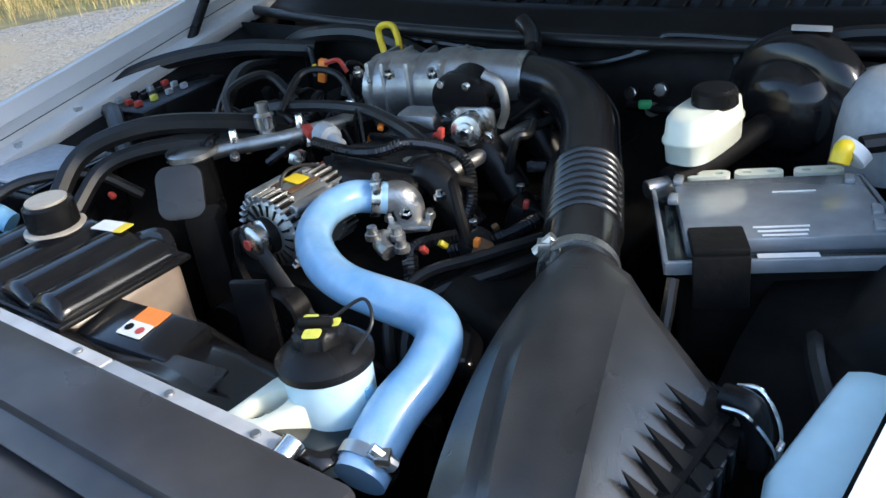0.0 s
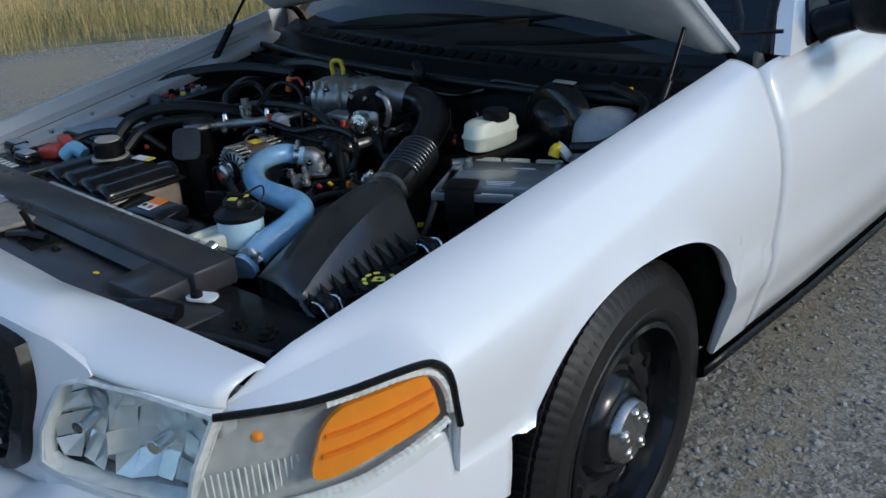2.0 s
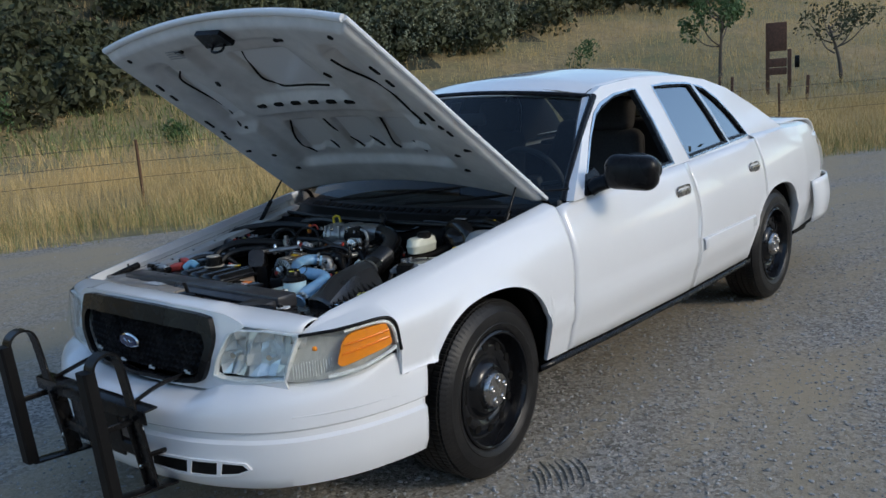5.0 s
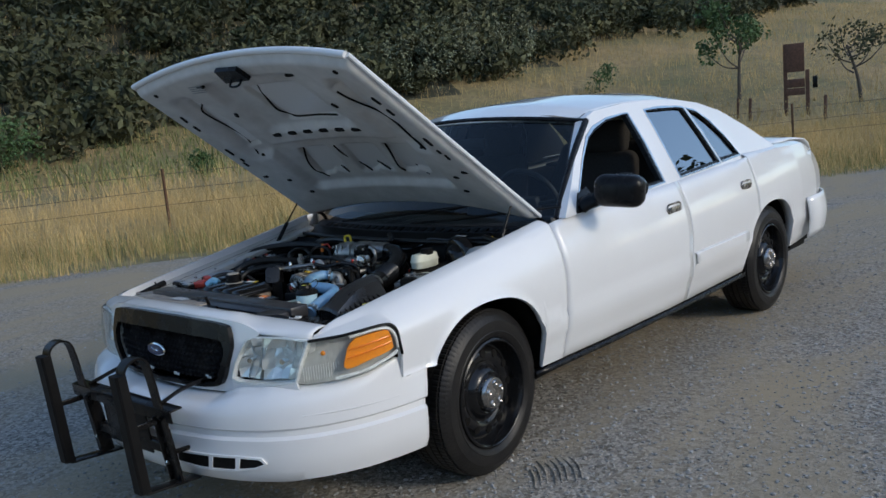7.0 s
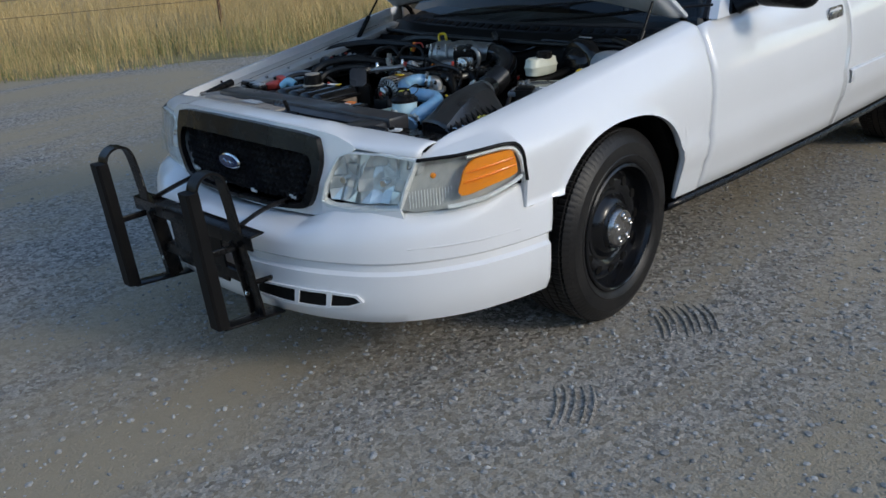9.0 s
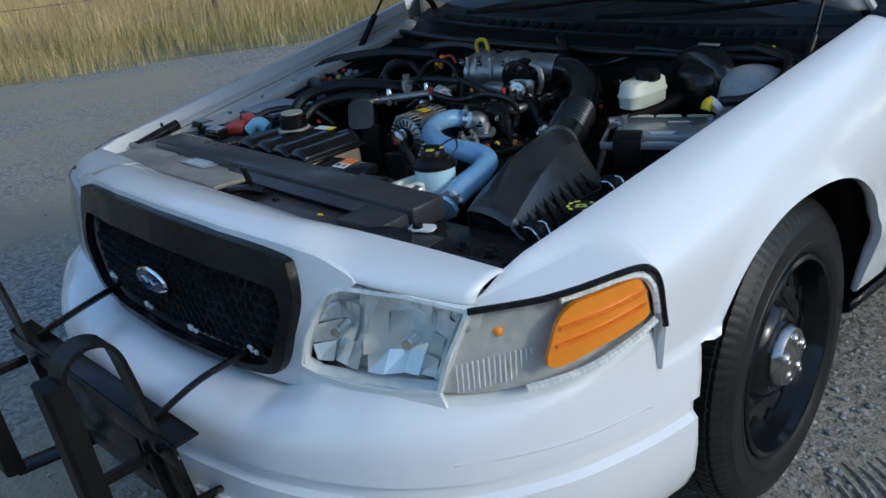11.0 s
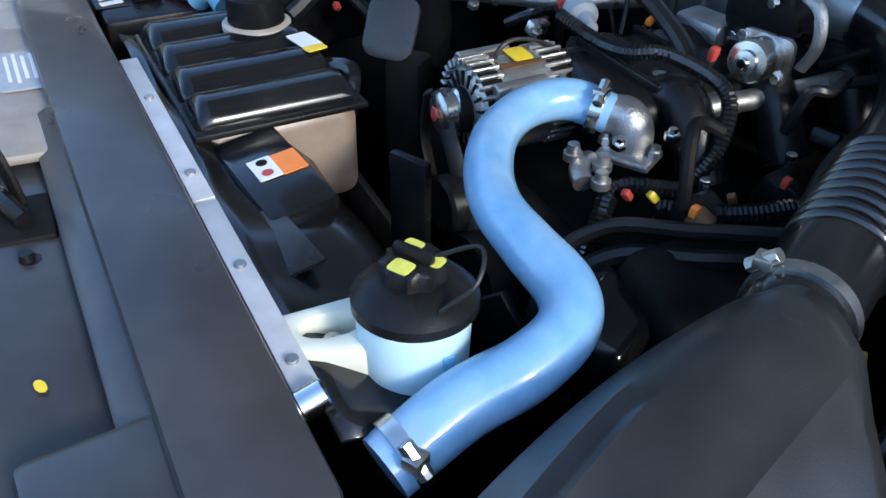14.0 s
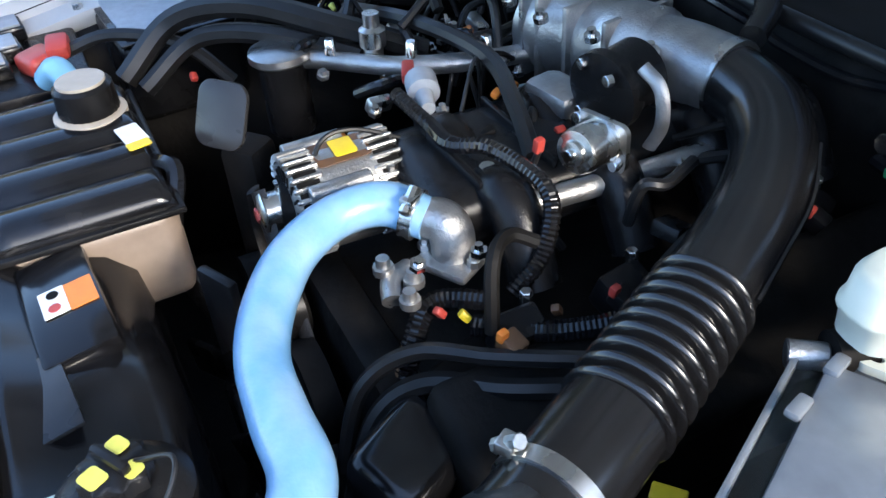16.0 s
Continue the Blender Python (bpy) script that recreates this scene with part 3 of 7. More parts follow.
wl = part("front_window", flip(onside(plate(inset(WIN_F, 0.002), 0.004), -0.016)), WINDOW, car, "raised clear front window")
wl.visible_shadow = False


def roof():
    rows = []
    for i in range(29):
        y = 1.02 + (2.80 - 1.02) * i / 28
        edge_y = max(1.16, min(2.66, y + 0.0))
        row = []
        for k in range(-12, 13):
            t = k / 12
            z_side = interp(edge_y, (1.16, 1.30, 1.60, 1.90, 2.20, 2.45, 2.68), (1.352, 1.388, 1.408, 1.408, 1.394, 1.361, 1.302))
            z_mid = interp(y, (1.02, 1.3, 1.8, 2.3, 2.6, 2.8), (1.395, 1.456, 1.484, 1.470, 1.425, 1.365))
            yy = y + (0.14 * t * t if y < 1.3 else 0) * (1.3 - y) / 0.28 - (0.12 * t * t * (y - 2.5) / 0.3 if y > 2.5 else 0)
            x = t * (tumble(z_side) - 0.004)
            row.append((x, yy, z_side + (z_mid - z_side) * (1 - abs(t) ** 2.2)))
        rows.append(row)
    return loft(rows)


part("roof", roof(), PAINT, car, solid=0.02)


def windscreen(inner=0.0):
    rows = []
    for i in range(13):
        s = i / 12
        row = []
        for k in range(-12, 13):
            t = k / 12
            w = 0.80 + (0.645 - 0.80) * s
            y0, z0 = 0.50 + 0.13 * t * t, 0.925 + 0.02 * t * t
            y1, z1 = 1.035 + 0.13 * t * t, 1.392 - 0.045 * t * t
            bow = 0.03 * math.sin(math.pi * s)
            row.append((t * (w - inner), y0 + (y1 - y0) * s - bow * 0.5, z0 + (z1 - z0) * s + bow * 0.5))
        rows.append(row)
    return loft(rows)


part("windscreen", windscreen(0.02), SCREEN, car, "dark windscreen reflecting the hillside").visible_shadow = False
both("windscreen_pillar_trim", lambda: tube([(0.80, 0.61, 0.945), (0.755, 0.76, 1.07), (0.70, 0.96, 1.225), (0.648, 1.155, 1.352)], 0.016, 6, 8), PLASTIC, car)
part("windscreen_header_trim", tube([(t * 0.645, 1.03 + 0.13 * t * t, 1.396 - 0.046 * t * t) for t in np.linspace(-1, 1, 9)], 0.012, 4, 8), PLASTIC, car)


def backlight():
    rows = []
    for i in range(9):
        s = i / 8
        rows.append([(t * (0.60 + 0.08 * s), 2.76 + 0.42 * s - (0.12 * (1 - s) + 0.06 * s) * t * t, 1.37 - 0.33 * s - 0.05 * t * t * (1 - s)) for t in np.linspace(-1, 1, 13)])
    return loft(rows)


part("back_window", backlight(), TINTED, car, "dark back window").visible_shadow = False


def trunk():
    rows = []
    for i in range(25):
        y = 3.12 + 1.06 * i / 24
        rows.append([(t * 0.735, y - 0.05 * t * t * (i / 24), interp(y, (3.12, 3.3, 3.7, 4.0, 4.1, 4.18), (1.035, 1.055, 1.06, 1.04, 1.0, 0.90)) - 0.025 * abs(t) ** 3) for t in np.linspace(-1, 1, 17)])
    return loft(rows)


part("trunk_lid", trunk(), PAINT, car, solid=0.01)


def rear_shell(z0, z1, out, k=8):
    rows = []
    for i in range(k + 1):
        z = z0 + (z1 - z0) * i / k
        b = 0.02 * math.sin(math.pi * i / k)
        rows.append([(0.865 * math.sin(a) + (b + out) * math.sin(a), 3.50 + (0.74 + b + out) * max(0, math.cos(a)) ** 0.45, z) for a in np.linspace(-math.pi / 2, math.pi / 2, 41)])
    return loft(rows)


part("rear_panel", rear_shell(0.60, 0.93, -0.03), PAINT, car, solid=0.01)
part("rear_bumper", rear_shell(0.36, 0.64, 0.045), PAINT, car, solid=0.01)

# handles
for (nm, py) in (("front_door_handle", 1.505), ("rear_door_handle", 2.44)):
    for sgn in (1, -1):
        x = section(py, 0.866)
        b = plate(rounded(0.15, 0.052, 0.022), 0.008, pose(x - 0.004, py, 0.866, 90, 0, 90), bevel=0.002)
        h = part(nm, b if sgn > 0 else flip(b), PAINT, car, "recessed door handle with worn bezel")
        b = plate(rounded(0.152, 0.056, 0.026), 0.007, pose(x - 0.001, py, 0.866, 90, 0, 90), (rounded(0.132, 0.038, 0.018),), bevel=0.001)
        part("bezel", b if sgn > 0 else flip(b), DULLCHROME, h, "tarnished metal bezel")
        b = plate(rounded(0.128, 0.03, 0.012), 0.012, pose(x + 0.002, py, 0.860, 90, 0, 90), bevel=0.003)
        part("grip", b if sgn > 0 else flip(b), DULLCHROME, h)

# mirrors
for sgn in (1, -1):
    b = box((0.225, 0.125, 0.145), (0, -0.06, 0), bevel=0.05, seg=5)
    bmesh.ops.transform(b, matrix=pose(1.005, 0.86, 1.045, -4, 4, 14), verts=b.verts)
    mi = part("side_mirror", b if sgn > 0 else flip(b), PLASTIC, car, "black plastic side mirror")
    b = tube([(0.845, 0.76, 0.985), (0.87, 0.77, 1.0), (0.93, 0.80, 1.02), (0.97, 0.82, 1.04)], lambda t: 0.045 - 0.008 * t, 5, 12, flat=0.6)
    part("mirror_arm", b if sgn > 0 else flip(b), PLASTIC, mi)
    b = plate(oval(0.105, 0.068), 0.003, pose(1.01, 0.866, 1.055, -90, 4, 14))
    part("mirror_glass", b if sgn > 0 else flip(b), CHROME, mi)
both("mirror_sail", lambda: onside(plate([(0.695, 0.966), (0.775, 1.04), (0.86, 1.06), (0.90, 0.972)], 0.02), 0.008), PLASTIC, car, label="black triangle at the mirror foot")

# ---- nose ----
def nose_y(x, z=0.7):
    """How far forward the nose reaches at x."""
    ax = abs(x)
    base = interp(ax, (0, 0.2, 0.40, 0.55, 0.68, 0.78, 0.86), (-0.915, -0.907, -0.878, -0.838, -0.785, -0.70, -0.56))
    return base + 0.20 * max(0, z - 0.66)


def bumper_plan(s):
    """Bumper plan from the centre (s=0) to the wheel arch (s=1)."""
    x = interp(s, (0, 0.2, 0.4, 0.6, 0.75, 0.88, 1.0), (0.0, 0.22, 0.44, 0.64, 0.764, 0.843, 0.864))
    y = interp(s, (0, 0.2, 0.4, 0.6, 0.75, 0.88, 1.0), (-1.045, -1.03, -0.985, -0.885, -0.742, -0.550, -0.328))
    return x, y


def smooth_plan(s):
    x = y = 0
    for k in range(-3, 4):
        a, b = bumper_plan(min(1, abs(s + k * 0.025)))
        sg = -1 if s + k * 0.025 < 0 else 1
        x += a * sg / 7
        y += b / 7
    return x, y


def bumper():
    prof = [(0.236, -0.10), (0.242, -0.045), (0.262, -0.012), (0.30, 0.004), (0.36, 0.010), (0.415, 0.008), (0.425, -0.004), (0.445, -0.006), (0.455, 0.006), (0.50, 0.004), (0.53, -0.004), (0.560, -0.022), (0.580, -0.055), (0.592, -0.10), (0.598, -0.17)]
    rows = []
    for z, o in prof:
        row = []
        for k in range(-80, 81):
            s = k / 80
            x, y = smooth_plan(abs(s))
            x2, y2 = smooth_plan(min(1, abs(s) + 0.02))
            x1, y1 = smooth_plan(max(0, abs(s) - 0.02))
            n = Vector((-(y2 - y1), x2 - x1)).normalized() * -1
            fade = 1.0 if z < 0.51 else max(0.06, 1 - max(0, abs(s) - 0.50) * 2.4)
            zz = z + (0.03 * (abs(s) - 0.6) / 0.4 if z < 0.26 and abs(s) > 0.6 else 0)
            px, py = x + n[0] * o * fade, y + n[1] * o * fade
            if zz > 0.48:
                zz = 0.48 + (zz - 0.48) * interp(x, (0.0, 0.36, 0.47, 0.6), (0.50, 0.56, 0.86, 1.0))
            if zz > 0.53 and abs(s) > 0.55:
                crest = interp(y, (-0.90, -0.80, -0.70, -0.615, -0.54, -0.488, -0.478), (0.598, 0.588, 0.592, 0.600, 0.620, 0.636, 0.554))
                zz = 0.53 + (zz - 0.53) / 0.068 * (crest - 0.53)
            py -= max(0, abs(s) - 0.86) / 0.14 * 0.03 * max(0, min(1, (0.56 - zz) / 0.16))
            row.append((math.copysign(max(0, px), s) if s else 0.0, py, zz))
        rows.append(row)
    return loft(rows)


part("front_bumper", bumper(), PAINT, car, solid=0.004)
for sgn in (1, -1):
    b = tube([(sgn * x, y, z) for x, y, z in [(*[c + d for c, d in zip(smooth_plan(s), (0.002, -0.002))], 0.500 - 0.01 * s) for s in (0.66, 0.74, 0.82, 0.90)]], 0.005, 5, 8, flat=0.6)
    part("bumper_rib", b, PAINT, car)
    def on_bumper(b, out=0.0):
        """Wraps a flat outline (along the bumper, height, depth) round the bumper's plan."""
        for v in b.verts:
            u, z, d = v.co
            x, y = smooth_plan(u)
            x2, y2 = smooth_plan(u + 0.02)
            n = Vector((y2 - y, -(x2 - x))).normalized()
            v.co = Vector((sgn * (x + n.x * (d + out)), y + n.y * (d + out), z))
        return b

    slit = [(0.20, 0.318), (0.30, 0.312), (0.42, 0.314), (0.50, 0.322), (0.535, 0.336), (0.52, 0.352), (0.44, 0.357), (0.32, 0.356), (0.20, 0.354)]
    fine = [(a[0] + (c[0] - a[0]) * k / 4, a[1] + (c[1] - a[1]) * k / 4) for a, c in zip(slit, slit[1:] + slit[:1]) for k in range(4)]
    vent = part("lower_vent", on_bumper(plate(fine, 0.006), 0.007), DARK, car, "dark lower bumper vent")
    wide = [(0.37 + (a - 0.37) * 1.05, 0.335 + (c - 0.335) * 1.32) for a, c in fine]
    part("vent_lip", on_bumper(plate(wide, 0.012, None, (fine,)), 0.006), PAINT, vent, angle=60)
    for u in (0.335, 0.435):
        part("vent_bar", on_bumper(plate([(u, 0.312), (u + 0.012, 0.312), (u + 0.022, 0.358), (u + 0.006, 0.358)], 0.010), 0.008), PAINT, vent)


def ease01(t):
    t = min(1.0, max(0.0, t))
    return t * t * (3 - 2 * t)


def header():
    """The painted panel between grille, lamps and hood opening."""
    rows = []
    for k in range(-40, 41):
        x = 0.70 * k / 40
        ax = abs(x)
        yb = interp(ax, (0, 0.26, 0.40, 0.56, 0.70), (-0.745, -0.742, -0.722, -0.700, -0.684))
        zb = 0.800 - 0.022 * (ax / 0.7) ** 2
        zf = interp(ax, (0, 0.2, 0.36, 0.42, 0.48, 0.56, 0.70), (0.820, 0.816, 0.808, 0.794, 0.768, 0.760, 0.748))
        yf = nose_y(x, zf) - 0.004
        row = [(x, yb + 0.03, zb - 0.035), (x, yb + 0.002, zb - 0.010), (x, yb, zb)]
        for t in (0.15, 0.3, 0.45, 0.6, 0.72, 0.82, 0.9, 0.96, 1.0):
            mid = 0.022 - 0.010 * ease01((ax - 0.34) / 0.16)
            flat = (yb + (yf - yb) * t, zb + (zf - zb) * t ** 1.8 + mid * math.sin(math.pi * t))
            a = t * math.pi / 2
            roll = (yb + (yf - yb) * math.sin(a) ** 0.85, zf + (zb + 0.004 - zf) * max(0.0, math.cos(a)) ** 0.75)
            w = ease01((ax - 0.34) / 0.14)
            row.append((x, flat[0] + (roll[0] - flat[0]) * w, flat[1] + (roll[1] - flat[1]) * w))
        rows.append(row)
    return loft(rows)


part("header_panel", header(), PAINT, car, solid=0.004)


def loop_smooth(l, n=4):
    """A closed outline through the points, rounded."""
    P = [Vector(p) for p in l]
    m = len(P)
    o = []
    for i in range(m):
        a, b, c, d = P[i - 1], P[i], P[(i + 1) % m], P[(i + 2) % m]
        for k in range(n):
            t = k / n
            o.append(tuple(0.5 * ((2 * b) + (c - a) * t + (2 * a - 5 * b + 4 * c - d) * t * t + (3 * b - a - 3 * c + d) * t ** 3)))
    return o


def g_width(z):
    return interp(z, (0.565, 0.60, 0.66, 0.72, 0.770, 0.795), (0.330, 0.365, 0.392, 0.406, 0.402, 0.365))


OUTG = [(-g_width(z), z) for z in (0.795, 0.775, 0.72, 0.66, 0.60)] + [(-0.325, 0.572), (-0.2, 0.562), (0, 0.558), (0.2, 0.562), (0.325, 0.572)] + [(g_width(z), z) for z in (0.60, 0.66, 0.72, 0.775, 0.795)] + [(0.2, 0.808), (0, 0.812), (-0.2, 0.808)]
OUTG = loop_smooth(OUTG, 4)
ING = [(x * 0.925, (0.655 + (z - 0.655) * (0.86 if z < 0.655 else 0.62))) for x, z in OUTG]


def onnose(bm, out=0.0):
    for v in bm.verts:
        x, z, d = v.co
        v.co = Vector((x, nose_y(x, z) - d - out, z))
    return bm


def fine_plate(outer, t, holes):
    def dens(l):
        o = []
        for i, p in enumerate(l):
            q = l[(i + 1) % len(l)]
            o += [(p[0] + (q[0] - p[0]) * k / 3, p[1] + (q[1] - p[1]) * k / 3) for k in range(3)]
        return o
    return plate(dens(outer), t, None, [dens(h) for h in holes])


def skin():
    o = [(-0.412, 0.552), (0.412, 0.552), (0.402, 0.605), (0.424, 0.68), (0.452, 0.735), (0.51, 0.764), (0.47, 0.788), (0.40, 0.806), (0.2, 0.818), (0, 0.822), (-0.2, 0.818), (-0.40, 0.806), (-0.47, 0.788), (-0.51, 0.764), (-0.452, 0.735), (-0.424, 0.68), (-0.402, 0.605)]
    return onnose(fine_plate(loop_smooth(o, 3), 0.010, [OUTG]), -0.004)


part("grille_skin", skin(), PAINT, car, angle=30)
grille = part("grille", onnose(fine_plate(OUTG, 0.020, [ING]), 0.004), PLASTIC, car, "black honeycomb grille with oval badge", angle=30)
b = loft([[(x * 1.02, nose_y(x, z) + 0.05, z) for x in np.linspace(-0.36, 0.36, 9)] for z in np.linspace(0.57, 0.79, 5)])
part("grille_back", b, DARK, grille)
b = None
R = 0.0135
for j in range(12):
    for i in range(-17, 18):
        x, z = (i + 0.5 * (j % 2)) * R * 1.78, 0.577 + j * R * 1.52
        lim = 0.925 * g_width(max(0.58, min(0.78, z))) - 0.012
        if abs(x) > lim or z > 0.748 or z < 0.590 or (z < 0.60 and abs(x) > 0.28):
            continue
        hexo = [(x + R * math.sin(radians(60 * k)), z + R * math.cos(radians(60 * k))) for k in range(6)]
        hexi = [(x + R * 0.80 * math.sin(radians(60 * k)), z + R * 0.80 * math.cos(radians(60 * k))) for k in range(6)]
        if b is None:
            b = bmesh.new()
        vo = [b.verts.new((p[0], nose_y(*p) + 0.004, p[1])) for p in hexo]
        vi = [b.verts.new((p[0], nose_y(*p) - 0.002, p[1])) for p in hexi]
        vb = [b.verts.new((p[0], nose_y(*p) + 0.022, p[1])) for p in hexi]
        for k in range(6):
            n = (k + 1) % 6
            b.faces.new((vo[k], vo[n], vi[n], vi[k]))
            b.faces.new((vi[k], vi[n], vb[n], vb[k]))
tagged(part("mesh_insert", b, DUSTY, grille, smooth=False, recalc=False), kind="stuff")
yb = nose_y(0, 0.675)
bd = part("badge", revolve([(0, 0.058), (0.010, 0.060), (0.014, 0.055)], (0, 0, 0), (0, 0, 1), 40), CHROME, grille, "chrome-rimmed blue oval badge")
bd.data.transform(pose(-0.018, yb - 0.008, 0.675, 90, 0, 0) @ Matrix.Diagonal((1.0, 0.42, 1, 1)))
b = plate(oval(0.052, 0.0205, 32), 0.003, pose(-0.018, yb - 0.0215, 0.675, 90, 0, 0))
part("badge_field", b, BADGE, grille, "dark blue badge field")
b = tube([(dx - 0.018, yb - 0.0255, z) for dx, z in ((-0.030, 0.677), (-0.018, 0.681), (-0.006, 0.672), (0.008, 0.679), (0.020, 0.672), (0.032, 0.678))], 0.0022, 5, 6, flat=0.5)
part("badge_stroke", b, CHROME, grille)
for x, z in ((-0.30, 0.60), (-0.11, 0.588), (0.07, 0.588), (0.26, 0.597)):
    b = box((0.016, 0.006, 0.012), (x, nose_y(x, z) - 0.003, z), bevel=0.002)
    part("grille_clip", box((0.010, 0.006, 0.009), (x + 0.018, nose_y(x, z) - 0.003, z - 0.002), bevel=0.002, bm=b), WHITE, grille)

# ---- lamps ----


def lamp_plate(points, t, out, m=1):
    """Points are (0..1 along, height); m picks headlamp (0) or corner lamp (1)."""
    a, c = ((LI, LO), (LO, LR))[m]
    d = c - a
    n = Vector((d.y, -d.x)).normalized()
    b = plate(points, t)
    for v in b.verts:
        s, z, h = v.co
        bow = 0.035 * math.sin(math.pi * min(1, max(0, s))) if m else 0.012 * math.sin(math.pi * min(1, max(0, s)))
        p = a + d * s + n * (h + out + bow)
        p += Vector((0.0, 0.20 * max(0, z - 0.66)))
        v.co = Vector((p.x, p.y, z))
    return b


def dens(l, k=4):
    o = []
    for i, p in enumerate(l):
        q = l[(i + 1) % len(l)]
        o += [(p[0] + (q[0] - p[0]) * j / k, p[1] + (q[1] - p[1]) * j / k) for j in range(k)]
    return o


HEAD = [(-0.10, 0.600), (-0.03, 0.66), (0.06, 0.712), (0.14, 0.745), (0.24, 0.756), (0.66, 0.757), (1.07, 0.747), (0.975, 0.675), (0.885, 0.600), (0.6, 0.590), (0.3, 0.587), (0.0, 0.588)]
CORN = [(-0.055, 0.597), (0.0, 0.67), (0.06, 0.739), (0.35, 0.746), (0.70, 0.757), (0.84, 0.752), (0.94, 0.717), (1.005, 0.638), (0.60, 0.600), (0.25, 0.589), (0.05, 0.587)]


def lamp_ring(loop, m):
    """The yellowed side wall just inside a lens."""
    c = (sum(q[0] for q in loop) / len(loop), sum(q[1] for q in loop) / len(loop))
    inner = [(c[0] + (u - c[0]) * 0.955, c[1] + (z - c[1]) * 0.93) for u, z in dens(loop)]
    b = plate(dens(loop), 0.030, None, (inner,))
    a, e = ((LI, LO), (LO, LR))[m]
    d = e - a
    n = Vector((d.y, -d.x)).normalized()
    for v in b.verts:
        u, z, h = v.co
        q = a + d * u + n * (h - 0.032) + Vector((0.0, 0.20 * max(0, z - 0.66)))
        v.co = Vector((q.x, q.y, z))
    return b


for sgn in (1, -1):
    F = (lambda b: b) if sgn > 0 else flip
    hl = part("headlight", F(lamp_plate(dens(HEAD), 0.010, -0.075, 0)), LAMPBACK, car, "clear headlight with faceted reflector, slightly hazed")
    a, d = LI, LO - LI
    nrm = Vector((d.y, -d.x)).normalized()
    rr = random.Random(4)
    # two hollow reflectors, each pressed into broad flat facets
    for s0, s1, z0, z1, nu, nz in ((-0.02, 0.36, 0.602, 0.742, 3, 4), (0.36, 0.96, 0.602, 0.744, 5, 4)):
        b = bmesh.new()
        for i in range(nu):
            for k in range(nz):
                tilt, turn = rr.uniform(-0.006, 0.006), rr.uniform(-0.007, 0.007)
                vs = []
                for du, dz in ((0, 0), (1, 0), (1, 1), (0, 1)):
                    u, w = (i + du) / nu, (k + dz) / nz
                    deep = 0.020 + 0.048 * (1 - (2 * u - 1) ** 2) * (1 - 0.6 * (2 * w - 1) ** 2)
                    deep += tilt * (dz * 2 - 1) + turn * (du * 2 - 1)
                    z = z0 + (z1 - z0) * w
                    q = a + d * (s0 + (s1 - s0) * u + 0.10 * (z - 0.66) / 0.08 * u) - nrm * deep
                    vs.append(b.verts.new((q.x, q.y + 0.20 * max(0, z - 0.66), z)))
                b.faces.new(vs)
        part("reflector", F(b), REFLECTOR, hl, "bright faceted reflector", smooth=False)
        sm, r = (s0 + s1) / 2, 0.011
        q = a + d * sm - nrm * 0.055
        e = a + d * sm - nrm * 0.020
        part("bulb", F(rod((q.x, q.y, 0.668), (e.x, e.y, 0.668), r)), CHROME, hl)
    part("rim", F(lamp_ring(HEAD, 0)), LAMPBACK, hl)
    part("lens", F(lamp_plate(dens(HEAD), 0.004, 0.0, 0)), LENS, hl, smooth=False).visible_shadow = False
    cl = part("corner_lamp", F(lamp_plate(dens(CORN), 0.008, -0.040, 1)), LINER, car, "clear corner lamp with amber side reflector")
    for i in range(15):
        u = 0.0 + 0.025 * i
        q = LO + (LR - LO) * u
        part("lens_rib", F(box((0.003, 0.003, 0.052), (q.x - 0.004, q.y + 0.006, 0.630), (4, 0, 57), 0.001, 1)), LAMPBACK, cl, smooth=False)
    q = LO + (LR - LO) * 0.22
    part("bulb", F(revolve([(0, 0.008), (0.012, 0.011), (0.022, 0.008), (0.026, 0.002)], (q.x - 0.030, q.y + 0.022, 0.690), (q.x, q.y, 0.690), 14)), AMBER, cl, "amber bulb")
    part("amber_reflector", F(lamp_plate(loop_smooth([(0.41, 0.634), (0.412, 0.68), (0.43, 0.708), (0.48, 0.728), (0.56, 0.736), (0.80, 0.741), (0.86, 0.728), (0.905, 0.690), (0.895, 0.668), (0.65, 0.650)], 4), 0.010, -0.010, 1)), AMBER, cl, "bright amber reflector")
    b = join(lamp_plate(dens([(0.43, 0.668), (0.43, 0.673), (0.885, 0.697), (0.885, 0.692)]), 0.018, -0.012, 1), lamp_plate(dens([(0.44, 0.696), (0.44, 0.701), (0.875, 0.719), (0.875, 0.714)]), 0.018, -0.012, 1))
    part("amber_rib", F(b), AMBERDARK, cl)
    for line in (((0.30, 0.604), (0.45, 0.610), (0.60, 0.617), (0.75, 0.630), (0.90, 0.646), (0.965, 0.656)), ((0.44, 0.741), (0.58, 0.747), (0.72, 0.750), (0.83, 0.745), (0.90, 0.728), (0.95, 0.698), (0.975, 0.668))):
        pts = []
        for u, z in line:
            q = LO + (LR - LO) * u + Vector(((LR - LO).y, -(LR - LO).x)).normalized() * (0.035 * math.sin(math.pi * u) - 0.004)
            pts.append((q.x, q.y + 0.20 * max(0, z - 0.66), z))
        part("prism_strip", F(tube(pts, 0.0055, 8, 6, ribs=0.0018, pitch=0.010)), LAMPBACK, cl, "bright moulded prism strip")
    part("lens", F(lamp_plate(dens(CORN), 0.004, 0.004, 1)), LENS, cl, smooth=False).visible_shadow = False
